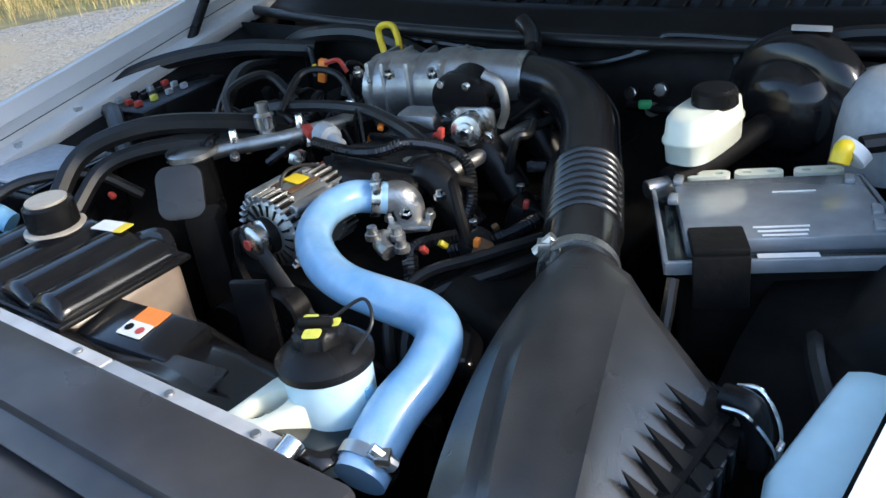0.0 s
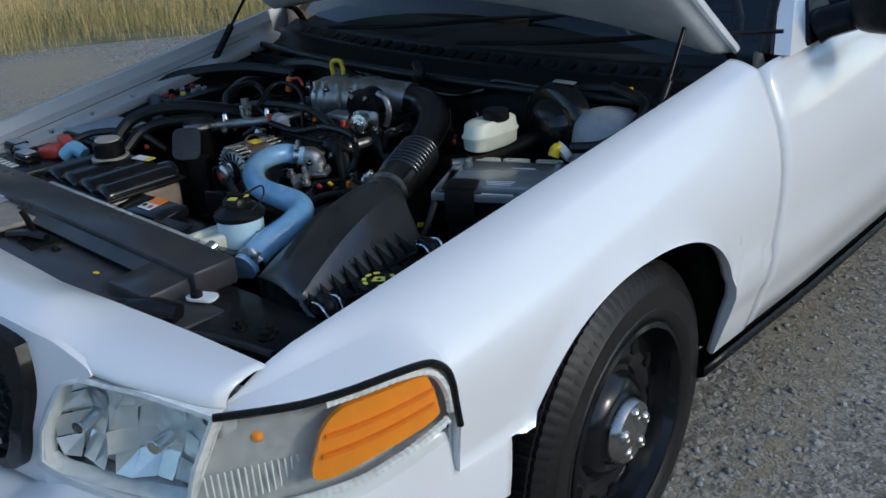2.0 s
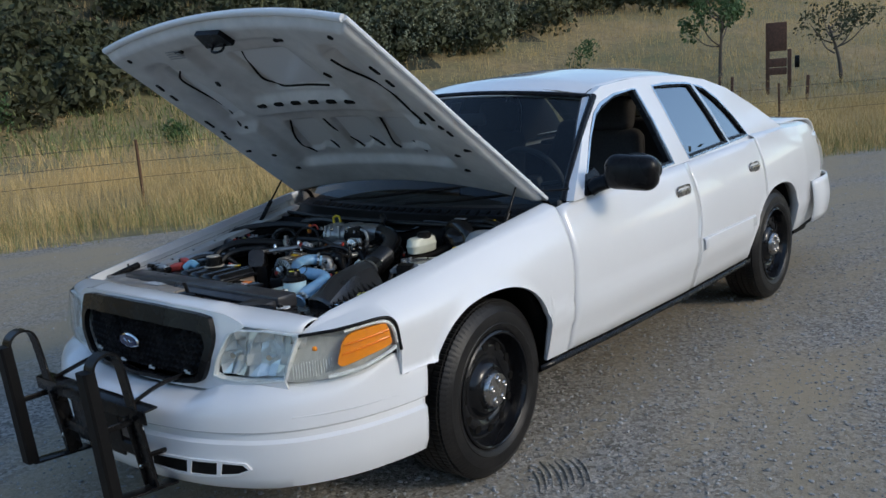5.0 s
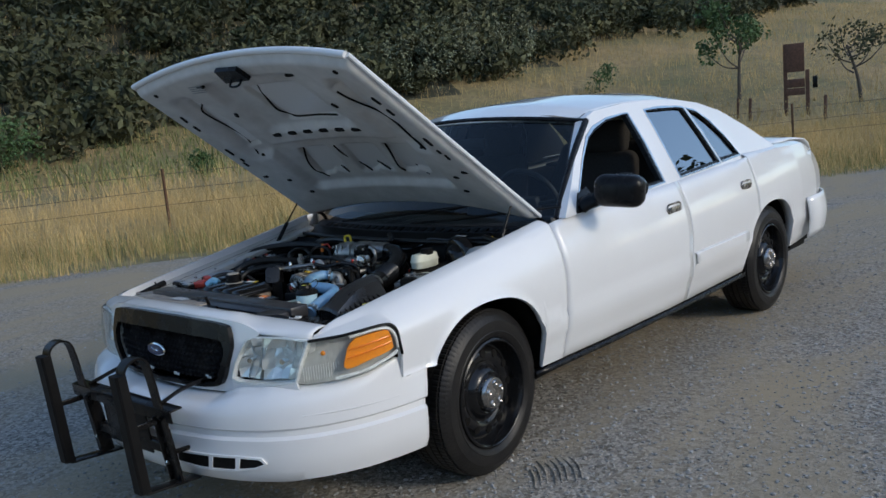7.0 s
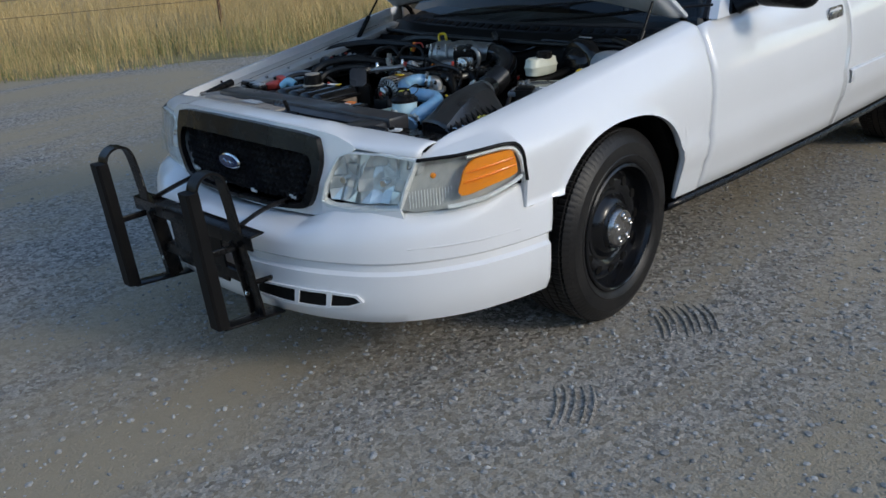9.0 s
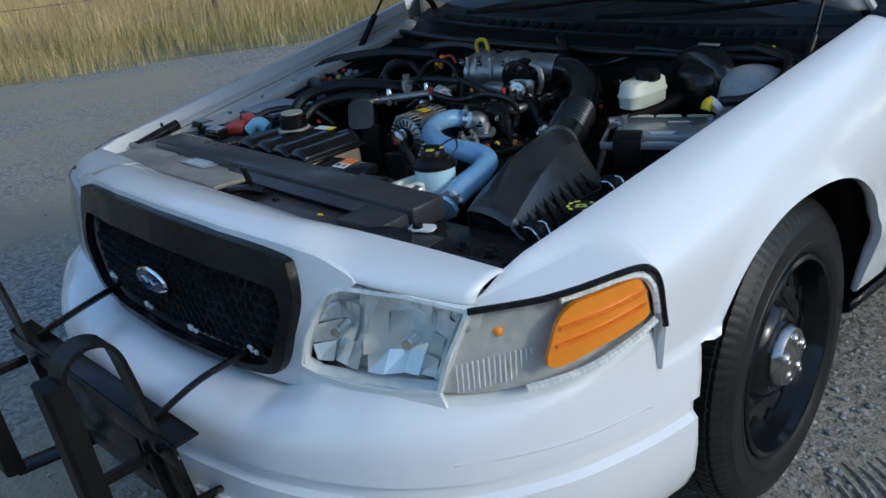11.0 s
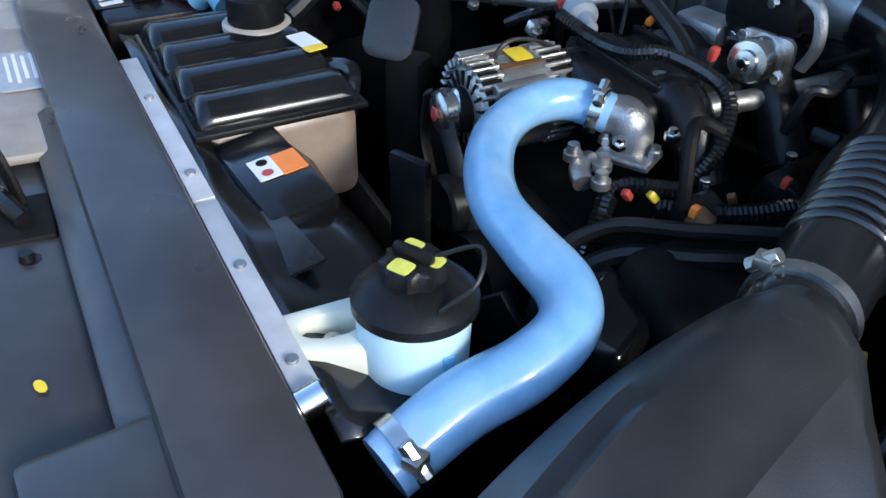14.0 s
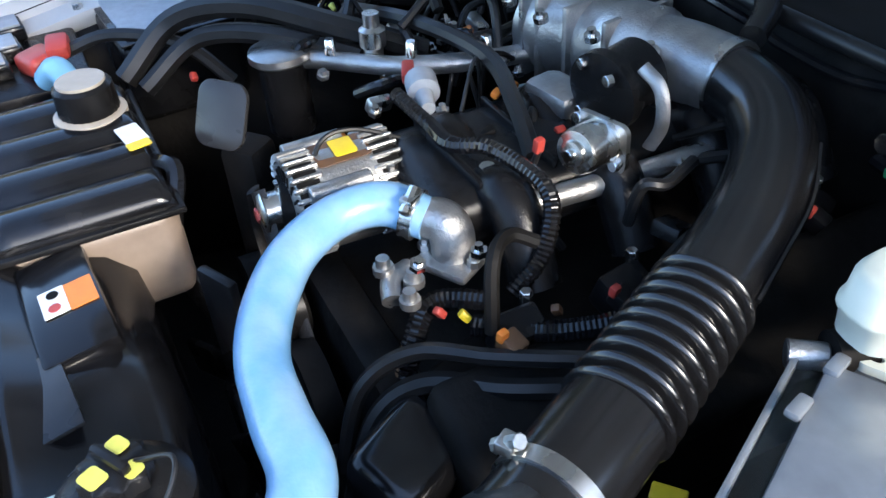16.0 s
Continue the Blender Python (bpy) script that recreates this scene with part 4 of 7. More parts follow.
    part("lamp_sill", F(lamp_plate(dens([(-0.10, 0.55), (-0.095, 0.597), (0.0, 0.590), (0.3, 0.590), (0.6, 0.593), (0.885, 0.602), (0.95, 0.55)]), 0.008, -0.012, 0)), PAINT, car)
    part("lamp_gasket", F(tube(GASKET, 0.0055, 4, 8)), PLASTIC, cl, "black gasket")


# panel between corner lamp and wheel arch
def cheek():
    rows = []
    for i in range(10):
        y = -0.492 + 0.128 * i / 9
        rows.append([(section(y, z) - 0.008, y, z) for z in np.linspace(max(0.548, floor_z(y) + 0.01), 0.75, 9)])
    return loft(rows)


both("fender_cheek", cheek, PAINT, car, solid=0.004)


# ---- wheels ----
def wheel(sgn, y, label, steer=0.0):
    X = sgn
    c = Vector((sgn * (0.744 if y < 1 else 0.777), y, 0.337))
    R = 0.337
    prof = [(-0.10, 0.222), (-0.110, 0.24), (-0.115, 0.275), (-0.105, 0.313), (-0.088, 0.331)]
    for k in range(5):
        a = -0.085 + 0.034 * k
        prof += [(a, R), (a + 0.028, R), (a + 0.0285, R - 0.007), (a + 0.0335, R - 0.007)]
    prof += [(0.088, 0.331), (0.105, 0.313), (0.1125, 0.294), (0.1145, 0.292), (0.117, 0.275), (0.115, 0.252), (0.1172, 0.249), (0.112, 0.235), (0.10, 0.222), (0.085, 0.212)]
    def sipe(a, r, i):
        return -0.0035 if (r > 0.325 and abs(a) > 0.02 and i % 4 == 0) else 0.0
    w = new("wheel")
    w.parent = car
    tagged(w, label)
    part("tyre", revolve(prof + [(0.02, 0.208), (-0.095, 0.206)], c, c + Vector((X, 0, 0)), 400, wobble=sipe), RUBBER, w, "dusty black tyre", angle=28)
    b = revolve([(-0.090, 0.19), (-0.090, 0.203), (0.070, 0.207), (0.090, 0.214), (0.099, 0.226), (0.110, 0.222), (0.114, 0.215), (0.111, 0.210), (0.098, 0.206), (0.090, 0.203), (0.062, 0.199), (0.050, 0.193), (0.048, 0.186), (0.056, 0.176), (0.066, 0.166), (0.070, 0.152), (0.066, 0.136), (0.058, 0.122), (0.060, 0.112), (0.070, 0.104), (0.082, 0.096), (0.088, 0.084), (0.084, 0.076), (0.092, 0.070), (0.092, 0.01)], c, c + Vector((X, 0, 0)), 72)
    rim = part("rim", b, GLOSSBLACK, w, "black steel rim")
    for k in range(12):
        a = 2 * math.pi * k / 12
        q = c + Vector((X * 0.061, 0.158 * math.cos(a), 0.158 * math.sin(a)))
        hole = revolve([(0, 0.014), (0.006, 0.0165), (0.0095, 0.0165), (0.0097, 0.002)], q, q + Vector((X, 0.18 * math.cos(a), 0.18 * math.sin(a))), 14)
        part("vent_hole", hole, DARK, rim)
    b = revolve([(0.092, 0.072), (0.100, 0.071), (0.112, 0.062), (0.117, 0.040), (0.119, 0.012), (0.119, 0.001)], c, c + Vector((X, 0, 0)), 40)
    cap = part("hub_cap", b, DULLCHROME, rim, "worn chrome hub cap")
    b = None
    for k in range(5):
        a = 2 * math.pi * k / 5 + 0.3
        q = c + Vector((X * 0.108, 0.042 * math.cos(a), 0.042 * math.sin(a)))
        part("cap_boss", revolve([(0, 0.017), (0.009, 0.015), (0.014, 0.009), (0.010, 0.004)], q, q + Vector((X, 0, 0)), 14), DULLCHROME, rim)
    part("hub_disc", rod(c + Vector((X * -0.09, 0, 0)), c + Vector((X * -0.012, 0, 0)), 0.19, seg=32), DARK, w)
    w.matrix_world = Matrix.Translation(c) @ pose(0, 0, 0, 0, 0, steer) @ Matrix.Translation(-c)
    return w


for y in AXLES:
    for sgn in (1, -1):
        wheel(sgn, y, "wheel with black steel rim and chrome hub cap", 3.0 if y < 1 else 0.0)

# ---- open hood ----
HO, HU, HN = Vector((0, 0.555, 0.970)), Vector((0, -0.811, 0.5845)), Vector((0, 0.5845, 0.811))


def on_hood(u, v, h):
    return HO + HU * u + Vector((v, 0, 0)) + HN * h


def crown(u, v):
    w = interp(u, (0, 1.25), (0.765, 0.712))
    return 0.075 * (1 - min(1, abs(v) / w) ** 2.2) * (0.75 + 0.25 * math.sin(math.pi * min(1, max(0, u / 1.25))))


def front_u(v):
    return 1.250 + 0.045 * (1 - (abs(v) / 0.712) ** 2)


def rear_u(v):
    return 0.0 + 0.055 * (1 - (abs(v) / 0.765) ** 2)


def bumpf(x, a, b, soft):
    """1 between a and b, falling off over soft."""
    return min(1, max(0, (x - a) / soft + 0.5)) * min(1, max(0, (b - x) / soft + 0.5))


def ease(t):
    return t * t * (3 - 2 * t)


def stamping(u, v):
    """Depth of the pressed hollows in the hood's inner panel."""
    av = abs(v)
    d = 0.0
    d = max(d, ease(bumpf(u, 0.77, 1.17, 0.05) * bumpf(av, -1, 0.30 - 0.10 * abs(u - 1.0), 0.06)))
    mid = 0.50
    d = max(d, ease(bumpf(u, 0.60, 1.12, 0.06) * bumpf(av, mid - 0.08 - 0.16 * (u - 0.86) * -1, mid + 0.085, 0.05)))
    d = max(d, ease(bumpf(u, 0.27, 0.66, 0.05) * bumpf(av, -1, 0.46, 0.06)))
    low = 0.0
    for c, w in ((-0.245, 0.095), (0.055, 0.105), (0.31, 0.085)):
        tooth = 0.03 * max(0, 1 - abs(v - c) / 0.05)
        low = max(low, ease(bumpf(u, 0.345 + tooth, 0.575, 0.022) * bumpf(v - c - 0.25 * (u - 0.45), -w, w, 0.022)))
    low = max(low, ease(bumpf(u, 0.82, 1.08, 0.022) * bumpf(v - 0.05, -0.17, 0.17, 0.022)))
    low = max(low, ease(bumpf(u, 0.68, 1.07, 0.022) * bumpf(av - 0.10 * (0.87 - u), mid - 0.045, mid + 0.055, 0.022)))
    return 0.028 * d + 0.020 * low


def hood_grid(fn, nu, nv):
    rows = []
    for i in range(nu + 1):
        row = []
        for k in range(-nv, nv + 1):
            t = k / nv
            s = i / nu
            v = t * (0.765 + (0.712 - 0.765) * s)
            u = rear_u(v) + (front_u(v) - rear_u(v)) * s
            row.append(on_hood(u, v, fn(u, v, s, t)))
        rows.append(row)
    return loft(rows)


def inner_h(u, v, s, t):
    e = max(0, 1 - min((1 - abs(t)) / 0.045, (1 - s) / 0.035, s / 0.04))
    return crown(u, v) - 0.045 + stamping(u, v) + 0.038 * e ** 1.5


hood = part("hood", hood_grid(lambda u, v, s, t: crown(u, v), 24, 24), PAINT, car, "white hood propped open", solid=0.003, offset=1.0)
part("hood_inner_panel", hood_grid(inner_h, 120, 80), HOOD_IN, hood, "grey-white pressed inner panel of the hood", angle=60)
part("hood_lip", tube([on_hood(front_u(v) + 0.002, v, crown(front_u(v), v) - 0.010) for v in np.linspace(-0.705, 0.705, 15)], 0.014, 4, 10), PAINT, hood)
both("hood_side_lip", lambda: tube([on_hood(u, interp(u, (0, 1.25), (0.764, 0.711)), -0.006) for u in np.linspace(0.01, 1.25, 9)], 0.010, 4, 8), PAINT, hood)


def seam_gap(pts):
    """Dark tube for the gap's shade along a pressed rim of the inner panel."""
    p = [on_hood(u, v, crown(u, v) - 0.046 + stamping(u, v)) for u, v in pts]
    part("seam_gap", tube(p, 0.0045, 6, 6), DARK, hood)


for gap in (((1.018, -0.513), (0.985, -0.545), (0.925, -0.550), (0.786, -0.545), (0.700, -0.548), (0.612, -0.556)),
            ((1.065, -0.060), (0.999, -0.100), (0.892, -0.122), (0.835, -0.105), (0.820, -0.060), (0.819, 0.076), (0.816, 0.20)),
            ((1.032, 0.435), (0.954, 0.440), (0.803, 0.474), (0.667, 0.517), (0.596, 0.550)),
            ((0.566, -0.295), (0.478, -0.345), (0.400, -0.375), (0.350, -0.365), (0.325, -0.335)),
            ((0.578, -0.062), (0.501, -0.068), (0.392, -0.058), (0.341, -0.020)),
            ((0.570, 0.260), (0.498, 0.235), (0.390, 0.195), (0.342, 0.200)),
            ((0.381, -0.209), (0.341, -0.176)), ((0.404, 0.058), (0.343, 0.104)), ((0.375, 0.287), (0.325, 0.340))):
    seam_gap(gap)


# solid dark plug drawn for the shade inside a hood slot
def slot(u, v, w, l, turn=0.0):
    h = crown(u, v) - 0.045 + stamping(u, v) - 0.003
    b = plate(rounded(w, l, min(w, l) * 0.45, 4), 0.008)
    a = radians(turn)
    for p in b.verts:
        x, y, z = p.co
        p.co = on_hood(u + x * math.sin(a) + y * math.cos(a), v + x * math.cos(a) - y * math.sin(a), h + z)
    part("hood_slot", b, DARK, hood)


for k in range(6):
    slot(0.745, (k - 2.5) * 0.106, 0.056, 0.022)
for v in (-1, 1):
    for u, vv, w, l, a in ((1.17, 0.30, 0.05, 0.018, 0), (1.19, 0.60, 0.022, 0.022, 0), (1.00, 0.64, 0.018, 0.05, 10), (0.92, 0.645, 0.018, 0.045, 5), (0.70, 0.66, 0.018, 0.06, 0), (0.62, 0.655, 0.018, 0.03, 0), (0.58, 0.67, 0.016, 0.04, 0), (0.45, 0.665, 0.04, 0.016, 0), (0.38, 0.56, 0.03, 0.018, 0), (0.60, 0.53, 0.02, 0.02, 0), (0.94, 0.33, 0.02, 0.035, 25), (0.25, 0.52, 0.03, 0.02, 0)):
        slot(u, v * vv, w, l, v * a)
b = None
for (u0, v0, du, dv) in ((1.225, 0.0, 0.10, 0.15),):
    b = plate([(-0.08, -0.035), (0.08, -0.035), (0.07, 0.035), (-0.06, 0.045)], 0.02)
    for p in b.verts:
        x, y, z = p.co
        p.co = on_hood(u0 + y, v0 + x, crown(u0, v0 + x) - 0.066 + z)
latch = part("hood_latch", b, STEELBLACK, hood, "black hood latch plate")
b = tube([on_hood(1.20, -0.03, 0.015), on_hood(1.195, -0.03, -0.03), on_hood(1.195, 0.03, -0.03), on_hood(1.20, 0.03, 0.015)], 0.005, 4, 8)
part("latch_striker", b, STEELBLACK, hood)
b = None
for k in range(4):
    q = plate([(-0.06, -0.004), (0.06, -0.004), (0.06, 0.002), (-0.06, 0.002)], 0.001)
    for p in q.verts:
        x, y, z = p.co
        p.co = on_hood(1.185 - 0.014 * k + y, -0.34 + x * (1 - 0.15 * (k % 2)), crown(1.185, -0.34) - 0.0475 + z)
    b = join(b, q)
part("hood_sticker_print", b, GREYLABEL, hood)
# struts and hinges
for sgn in (1, -1):
    st = part("hood_strut", rod((sgn * 0.735, 0.195, 0.785), (sgn * 0.727, 0.325, 0.945), 0.010), PLASTIC, car, "black gas strut holding the hood")
    part("strut_rod", rod((sgn * 0.727, 0.325, 0.945), (sgn * 0.715, 0.415, 1.058), 0.0045), STEELBLACK, st)
    hg = part("hood_hinge", tube([(sgn * 0.735, 0.62, 0.90), (sgn * 0.735, 0.58, 0.955), (sgn * 0.73, 0.50, 0.985), (sgn * 0.715, 0.42, 1.04)], 0.010, 5, 8, flat=0.4), STEELBLACK, car)

# ---- cowl and bay structure ----
def bay_edge(y):
    return interp(y, (-0.70, 0.56), (0.688, 0.768))


def cowl():
    rows = []
    for s in range(9):
        t = s / 8
        rows.append([(x, 0.36 + 0.14 * t + 0.10 * (abs(x) / 0.75) ** 2, 0.865 + 0.055 * t + (0.012 if s in (3, 4) else 0)) for x in np.linspace(-0.76, 0.76, 31)])
    return loft(rows)


cw = part("cowl_cover", cowl(), COWL, car, "black plastic cowl under the windscreen", solid=0.006)
b = None
for k in range(26):
    x = -0.62 + k * 0.05
    b = box((0.030, 0.05, 0.006), (x, 0.455 + 0.10 * (x / 0.75) ** 2, 0.906), (20, 0, 0), 0.002, 1, bm=b)
part("cowl_louvres", b, DARK, cw, smooth=False)
part("cowl_seal", tube([(x, 0.345 + 0.08 * (abs(x) / 0.75) ** 2, 0.872) for x in np.linspace(-0.74, 0.74, 11)], 0.010, 4, 10), HOSE_RUBBER, cw)
for x0, x1 in ((-0.45, 0.10), (0.05, 0.62)):
    wp = part("wiper", tube([(x0, 0.47, 0.935), ((x0 + x1) / 2, 0.50, 0.955), (x1, 0.56, 0.985)], 0.007, 6, 8, flat=0.6), PLASTIC, car, "black wiper arm and blade")
    part("wiper_blade", tube([(x0 + 0.15, 0.475, 0.943), (x1 + 0.02, 0.545, 0.99), (x1 + 0.22, 0.60, 1.005)], 0.005, 5, 6), RUBBER, wp)
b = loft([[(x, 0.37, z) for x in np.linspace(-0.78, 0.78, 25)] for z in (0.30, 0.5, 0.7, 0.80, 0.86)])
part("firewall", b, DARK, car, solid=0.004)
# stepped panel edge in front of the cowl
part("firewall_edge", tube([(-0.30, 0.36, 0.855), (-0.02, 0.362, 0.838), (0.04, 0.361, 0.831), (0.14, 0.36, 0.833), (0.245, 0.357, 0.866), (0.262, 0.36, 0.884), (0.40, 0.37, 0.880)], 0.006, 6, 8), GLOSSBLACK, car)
# dark sheet added below the open bay in place of its shade
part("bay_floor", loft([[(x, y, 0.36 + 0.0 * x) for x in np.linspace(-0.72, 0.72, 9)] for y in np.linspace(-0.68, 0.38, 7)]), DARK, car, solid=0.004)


def apron(drop=0.0):
    rows = []
    for y in np.linspace(-0.66, 0.40, 24):
        e = bay_edge(y)
        t = math.exp(-((y - 0.02) / 0.20) ** 2)
        q = drop if y < -0.12 else 0.0
        rows.append([(e - 0.004, y, belt(y) - 0.03), (e - 0.005, y, belt(y) - 0.065 - q), (e - 0.055, y, belt(y) - 0.075 - q), (e - 0.085, y, belt(y) - 0.10 - q), (e - 0.10 - 0.12 * t, y, 0.60), (e - 0.12 - 0.12 * t, y, 0.36)])
    return loft(rows)


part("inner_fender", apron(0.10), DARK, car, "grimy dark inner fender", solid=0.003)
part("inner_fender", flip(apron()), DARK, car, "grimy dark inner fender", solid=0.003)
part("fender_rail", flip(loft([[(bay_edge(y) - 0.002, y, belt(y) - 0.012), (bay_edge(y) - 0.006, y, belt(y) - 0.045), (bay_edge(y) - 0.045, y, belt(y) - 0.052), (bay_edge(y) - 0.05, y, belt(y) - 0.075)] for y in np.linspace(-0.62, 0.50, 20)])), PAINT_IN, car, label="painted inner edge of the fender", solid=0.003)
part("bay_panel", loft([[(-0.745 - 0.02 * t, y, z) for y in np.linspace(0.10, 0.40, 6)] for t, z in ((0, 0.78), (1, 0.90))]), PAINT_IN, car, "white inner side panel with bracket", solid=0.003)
part("side_bracket", box((0.02, 0.06, 0.07), (-0.74, 0.36, 0.84), (0, 0, 10), 0.004), PAINT_IN, car)
for y in (-0.42, -0.30, -0.18, -0.05):
    part("fender_bolt", rod((-bay_edge(y) + 0.03, y, belt(y) - 0.055), (-bay_edge(y) + 0.03, y, belt(y) - 0.04), 0.008, seg=6), ZINC, car)

# ---- radiator support cover ----
cover = part("radiator_cover", box((0.98, 0.085, 0.05), (-0.095, -0.5505, 0.765), bevel=0.008), COVER, car, "dusty black plastic cover over the radiator")
part("cover_ledge", box((1.20, 0.12, 0.03), (-0.12, -0.655, 0.740), (-3, 0, 0), 0.006), COVER, cover)
part("cover_tan_ledge", box((0.50, 0.135, 0.012), (-0.38, -0.63, 0.766), (-3, 0, 0), 0.005), TAN, cover, "sun-bleached tan ledge")
part("cover_channel", box((0.56, 0.034, 0.010), (0.06, -0.600, 0.768), (28, 0, 0), 0.003), COVER, cover)
part("cover_end", box((0.115, 0.13, 0.05), (0.325, -0.612, 0.754), (0, 0, 4), 0.010), COVER, cover)
part("cover_corner", box((0.30, 0.16, 0.03), (0.55, -0.605, 0.735), (0, 0, 2), 0.008), PLASTIC, cover)
part("metal_strip", box((0.335, 0.020, 0.006), (-0.140, -0.495, 0.772), bevel=0.001), STRIP, car, "bare metal radiator edge strip")
part("metal_strip", box((0.26, 0.020, 0.006), (0.162, -0.495, 0.772), bevel=0.001), STRIP, car, "bare metal radiator edge strip")
for x in (-0.194, -0.02, 0.137, 0.26):
    part("rivet", rod((x, -0.495, 0.774), (x, -0.495, 0.778), 0.005, seg=12), ALU, car)
part("strip_end", rod((0.30, -0.505, 0.770), (0.30, -0.485, 0.776), 0.012, seg=12), CHROME, car)
b = plate(rounded(0.11, 0.07, 0.004, 2), 0.0015, pose(-0.33, -0.60, 0.7725, -3, 0, 0))
lab = part("cover_label", b, GREYLABEL, cover, "grey service label with yellow edge")
part("label_stripe", box((0.10, 0.008, 0.001), (-0.33, -0.572, 0.7755), bevel=0), YPRINT, cover)
for k in range(5):
    part("label_line", box((0.085 - 0.01 * (k % 3), 0.004, 0.0008), (-0.335, -0.586 - 0.009 * k, 0.7750), bevel=0), WHITE, cover)
part("white_tab", plate(rounded(0.050, 0.030, 0.010), 0.004, pose(0.424, -0.600, 0.758, 0, 0, 25)), WHITE, cover, "white plastic tab")
part("tab_bolt", rod((0.418, -0.606, 0.760), (0.418, -0.606, 0.770), 0.010, seg=12), PLASTIC, cover)
b = tube([(0.385, -0.700, 0.768), (0.42, -0.680, 0.772), (0.455, -0.662, 0.766)], lambda t: 0.019 - 0.002 * t, 5, 14)
part("snorkel_end", b, GLOSSBLACK, cover)
part("latch_pocket", box((0.075, 0.06, 0.014), (-0.04, -0.645, 0.752), (0, 0, -4), 0.004), DARK, cover)
part("latch_lever", tube([(-0.065, -0.64, 0.755), (-0.07, -0.645, 0.79), (-0.075, -0.65, 0.812)], 0.007, 5, 8, flat=0.6), STEELBLACK, car)
part("latch_hook", tube([(-0.11, -0.67, 0.762), (-0.06, -0.655, 0.770), (-0.02, -0.64, 0.766)], 0.009, 5, 8), GLOSSBLACK, car)
for x, y in ((0.591, -0.597), (0.538, -0.613), (0.024, -0.646), (0.60, -0.612)):
    part("cover_bolt", revolve([(0, 0.012), (0.006, 0.012), (0.007, 0.007), (0.014, 0.006)], (x, y, 0.748), (x, y, 1), 10), STEELBLACK, cover)
part("leaf", plate(oval(0.007, 0.004, 8), 0.001, pose(0.19, -0.655, 0.7585, 4, 5, 20)), YELLOW, cover)
part("front_wire", tube([(0.30, -0.70, 0.752), (0.36, -0.665, 0.760), (0.45, -0.69, 0.755), (0.56, -0.66, 0.757), (0.66, -0.645, 0.76)], 0.006, 6, 8), HOSE_RUBBER, car)

# ---- push bar ----
bar = part("push_bar", box((0.70, 0.045, 0.006), (0, -1.095, 0.548), (4, 0, 0), 0.002), STEELBLACK, car, "black steel push bar with two uprights")
part("cross_face", box((0.70, 0.006, 0.045), (0, -1.119, 0.526), (4, 0, 0), 0.002), STEELBLACK, bar)
part("hanging_plate", box((0.30, 0.008, 0.16), (0, -1.098, 0.430), (4, 0, 0), 0.002), STEELBLACK, bar)
part("lower_plate", box((0.52, 0.03, 0.035), (0, -1.085, 0.385), (0, 0, 0), 0.003), STEELBLACK, bar)
for sgn in (1, -1):
    x = sgn * 0.272
    line = [(-1.205, 0.285), (-1.216, 0.42), (-1.228, 0.60), (-1.236, 0.690), (-1.222, 0.730), (-1.186, 0.746), (-1.150, 0.728), (-1.132, 0.66), (-1.108, 0.48), (-1.082, 0.295), (-1.078, 0.262)]
    rows = []
    L3 = spline([(x, y, z) for y, z in line], 5)
    for i, p in enumerate(L3):
        d = (L3[min(i + 1, len(L3) - 1)] - L3[max(i - 1, 0)]).normalized()
        n = Vector((0, d.z, -d.y)) * 0.004
        rows.append([p + n + Vector((0.025, 0, 0)), p + n - Vector((0.025, 0, 0)), p - n - Vector((0.025, 0, 0)), p - n + Vector((0.025, 0, 0))])
    part("upright", loft(rows, None, True, True), STEELBLACK, bar, angle=30)
    rows = []
    for y, z in [(-1.222, 0.278), (-1.233, 0.45), (-1.243, 0.61), (-1.250, 0.705)]:
        rows.append([(x + dx, y + dy, z) for dx, dy in ((0.027, 0.02), (0.027, -0.010), (0.021, -0.018), (-0.021, -0.018), (-0.027, -0.010), (-0.027, 0.02))])
    part("rubber_pad", loft(rows, None, True, True), PAD, bar, "black rubber strip", angle=30)
    part("foot", box((0.055, 0.215, 0.008), (x, -1.112, 0.266), (-5, 0, 0), 0.002), STEELBLACK, bar)
    part("rear_leg", box((0.010, 0.050, 0.250), (x - sgn * 0.030, -1.088, 0.395), (8, 0, 0), 0.002), STEELBLACK, bar)
    part("brace", tube([(x * 0.92, -1.10, 0.552), (x * 0.90, -1.0, 0.578), (x * 0.94, -0.905, 0.590)], 0.014, 4, 8, flat=0.45), STEELBLACK, bar)
    part("rung", box((0.012, 0.10, 0.020), (x, -1.175, 0.505), (0, 0, 0), 0.003), STEELBLACK, bar)
    part("lower_arm", tube([(x, -1.09, 0.375), (x * 1.02, -1.02, 0.372), (x * 1.03, -0.97, 0.370)], 0.013, 4, 8, flat=0.6), STEELBLACK, bar)
    for z in (0.46, 0.34):
        part("bar_bolt", rod((x - sgn * 0.024, -1.092 + 0.14 * (z - 0.40), z), (x - sgn * 0.016, -1.092 + 0.14 * (z - 0.40), z), 0.008, seg=6), ZINC, bar)

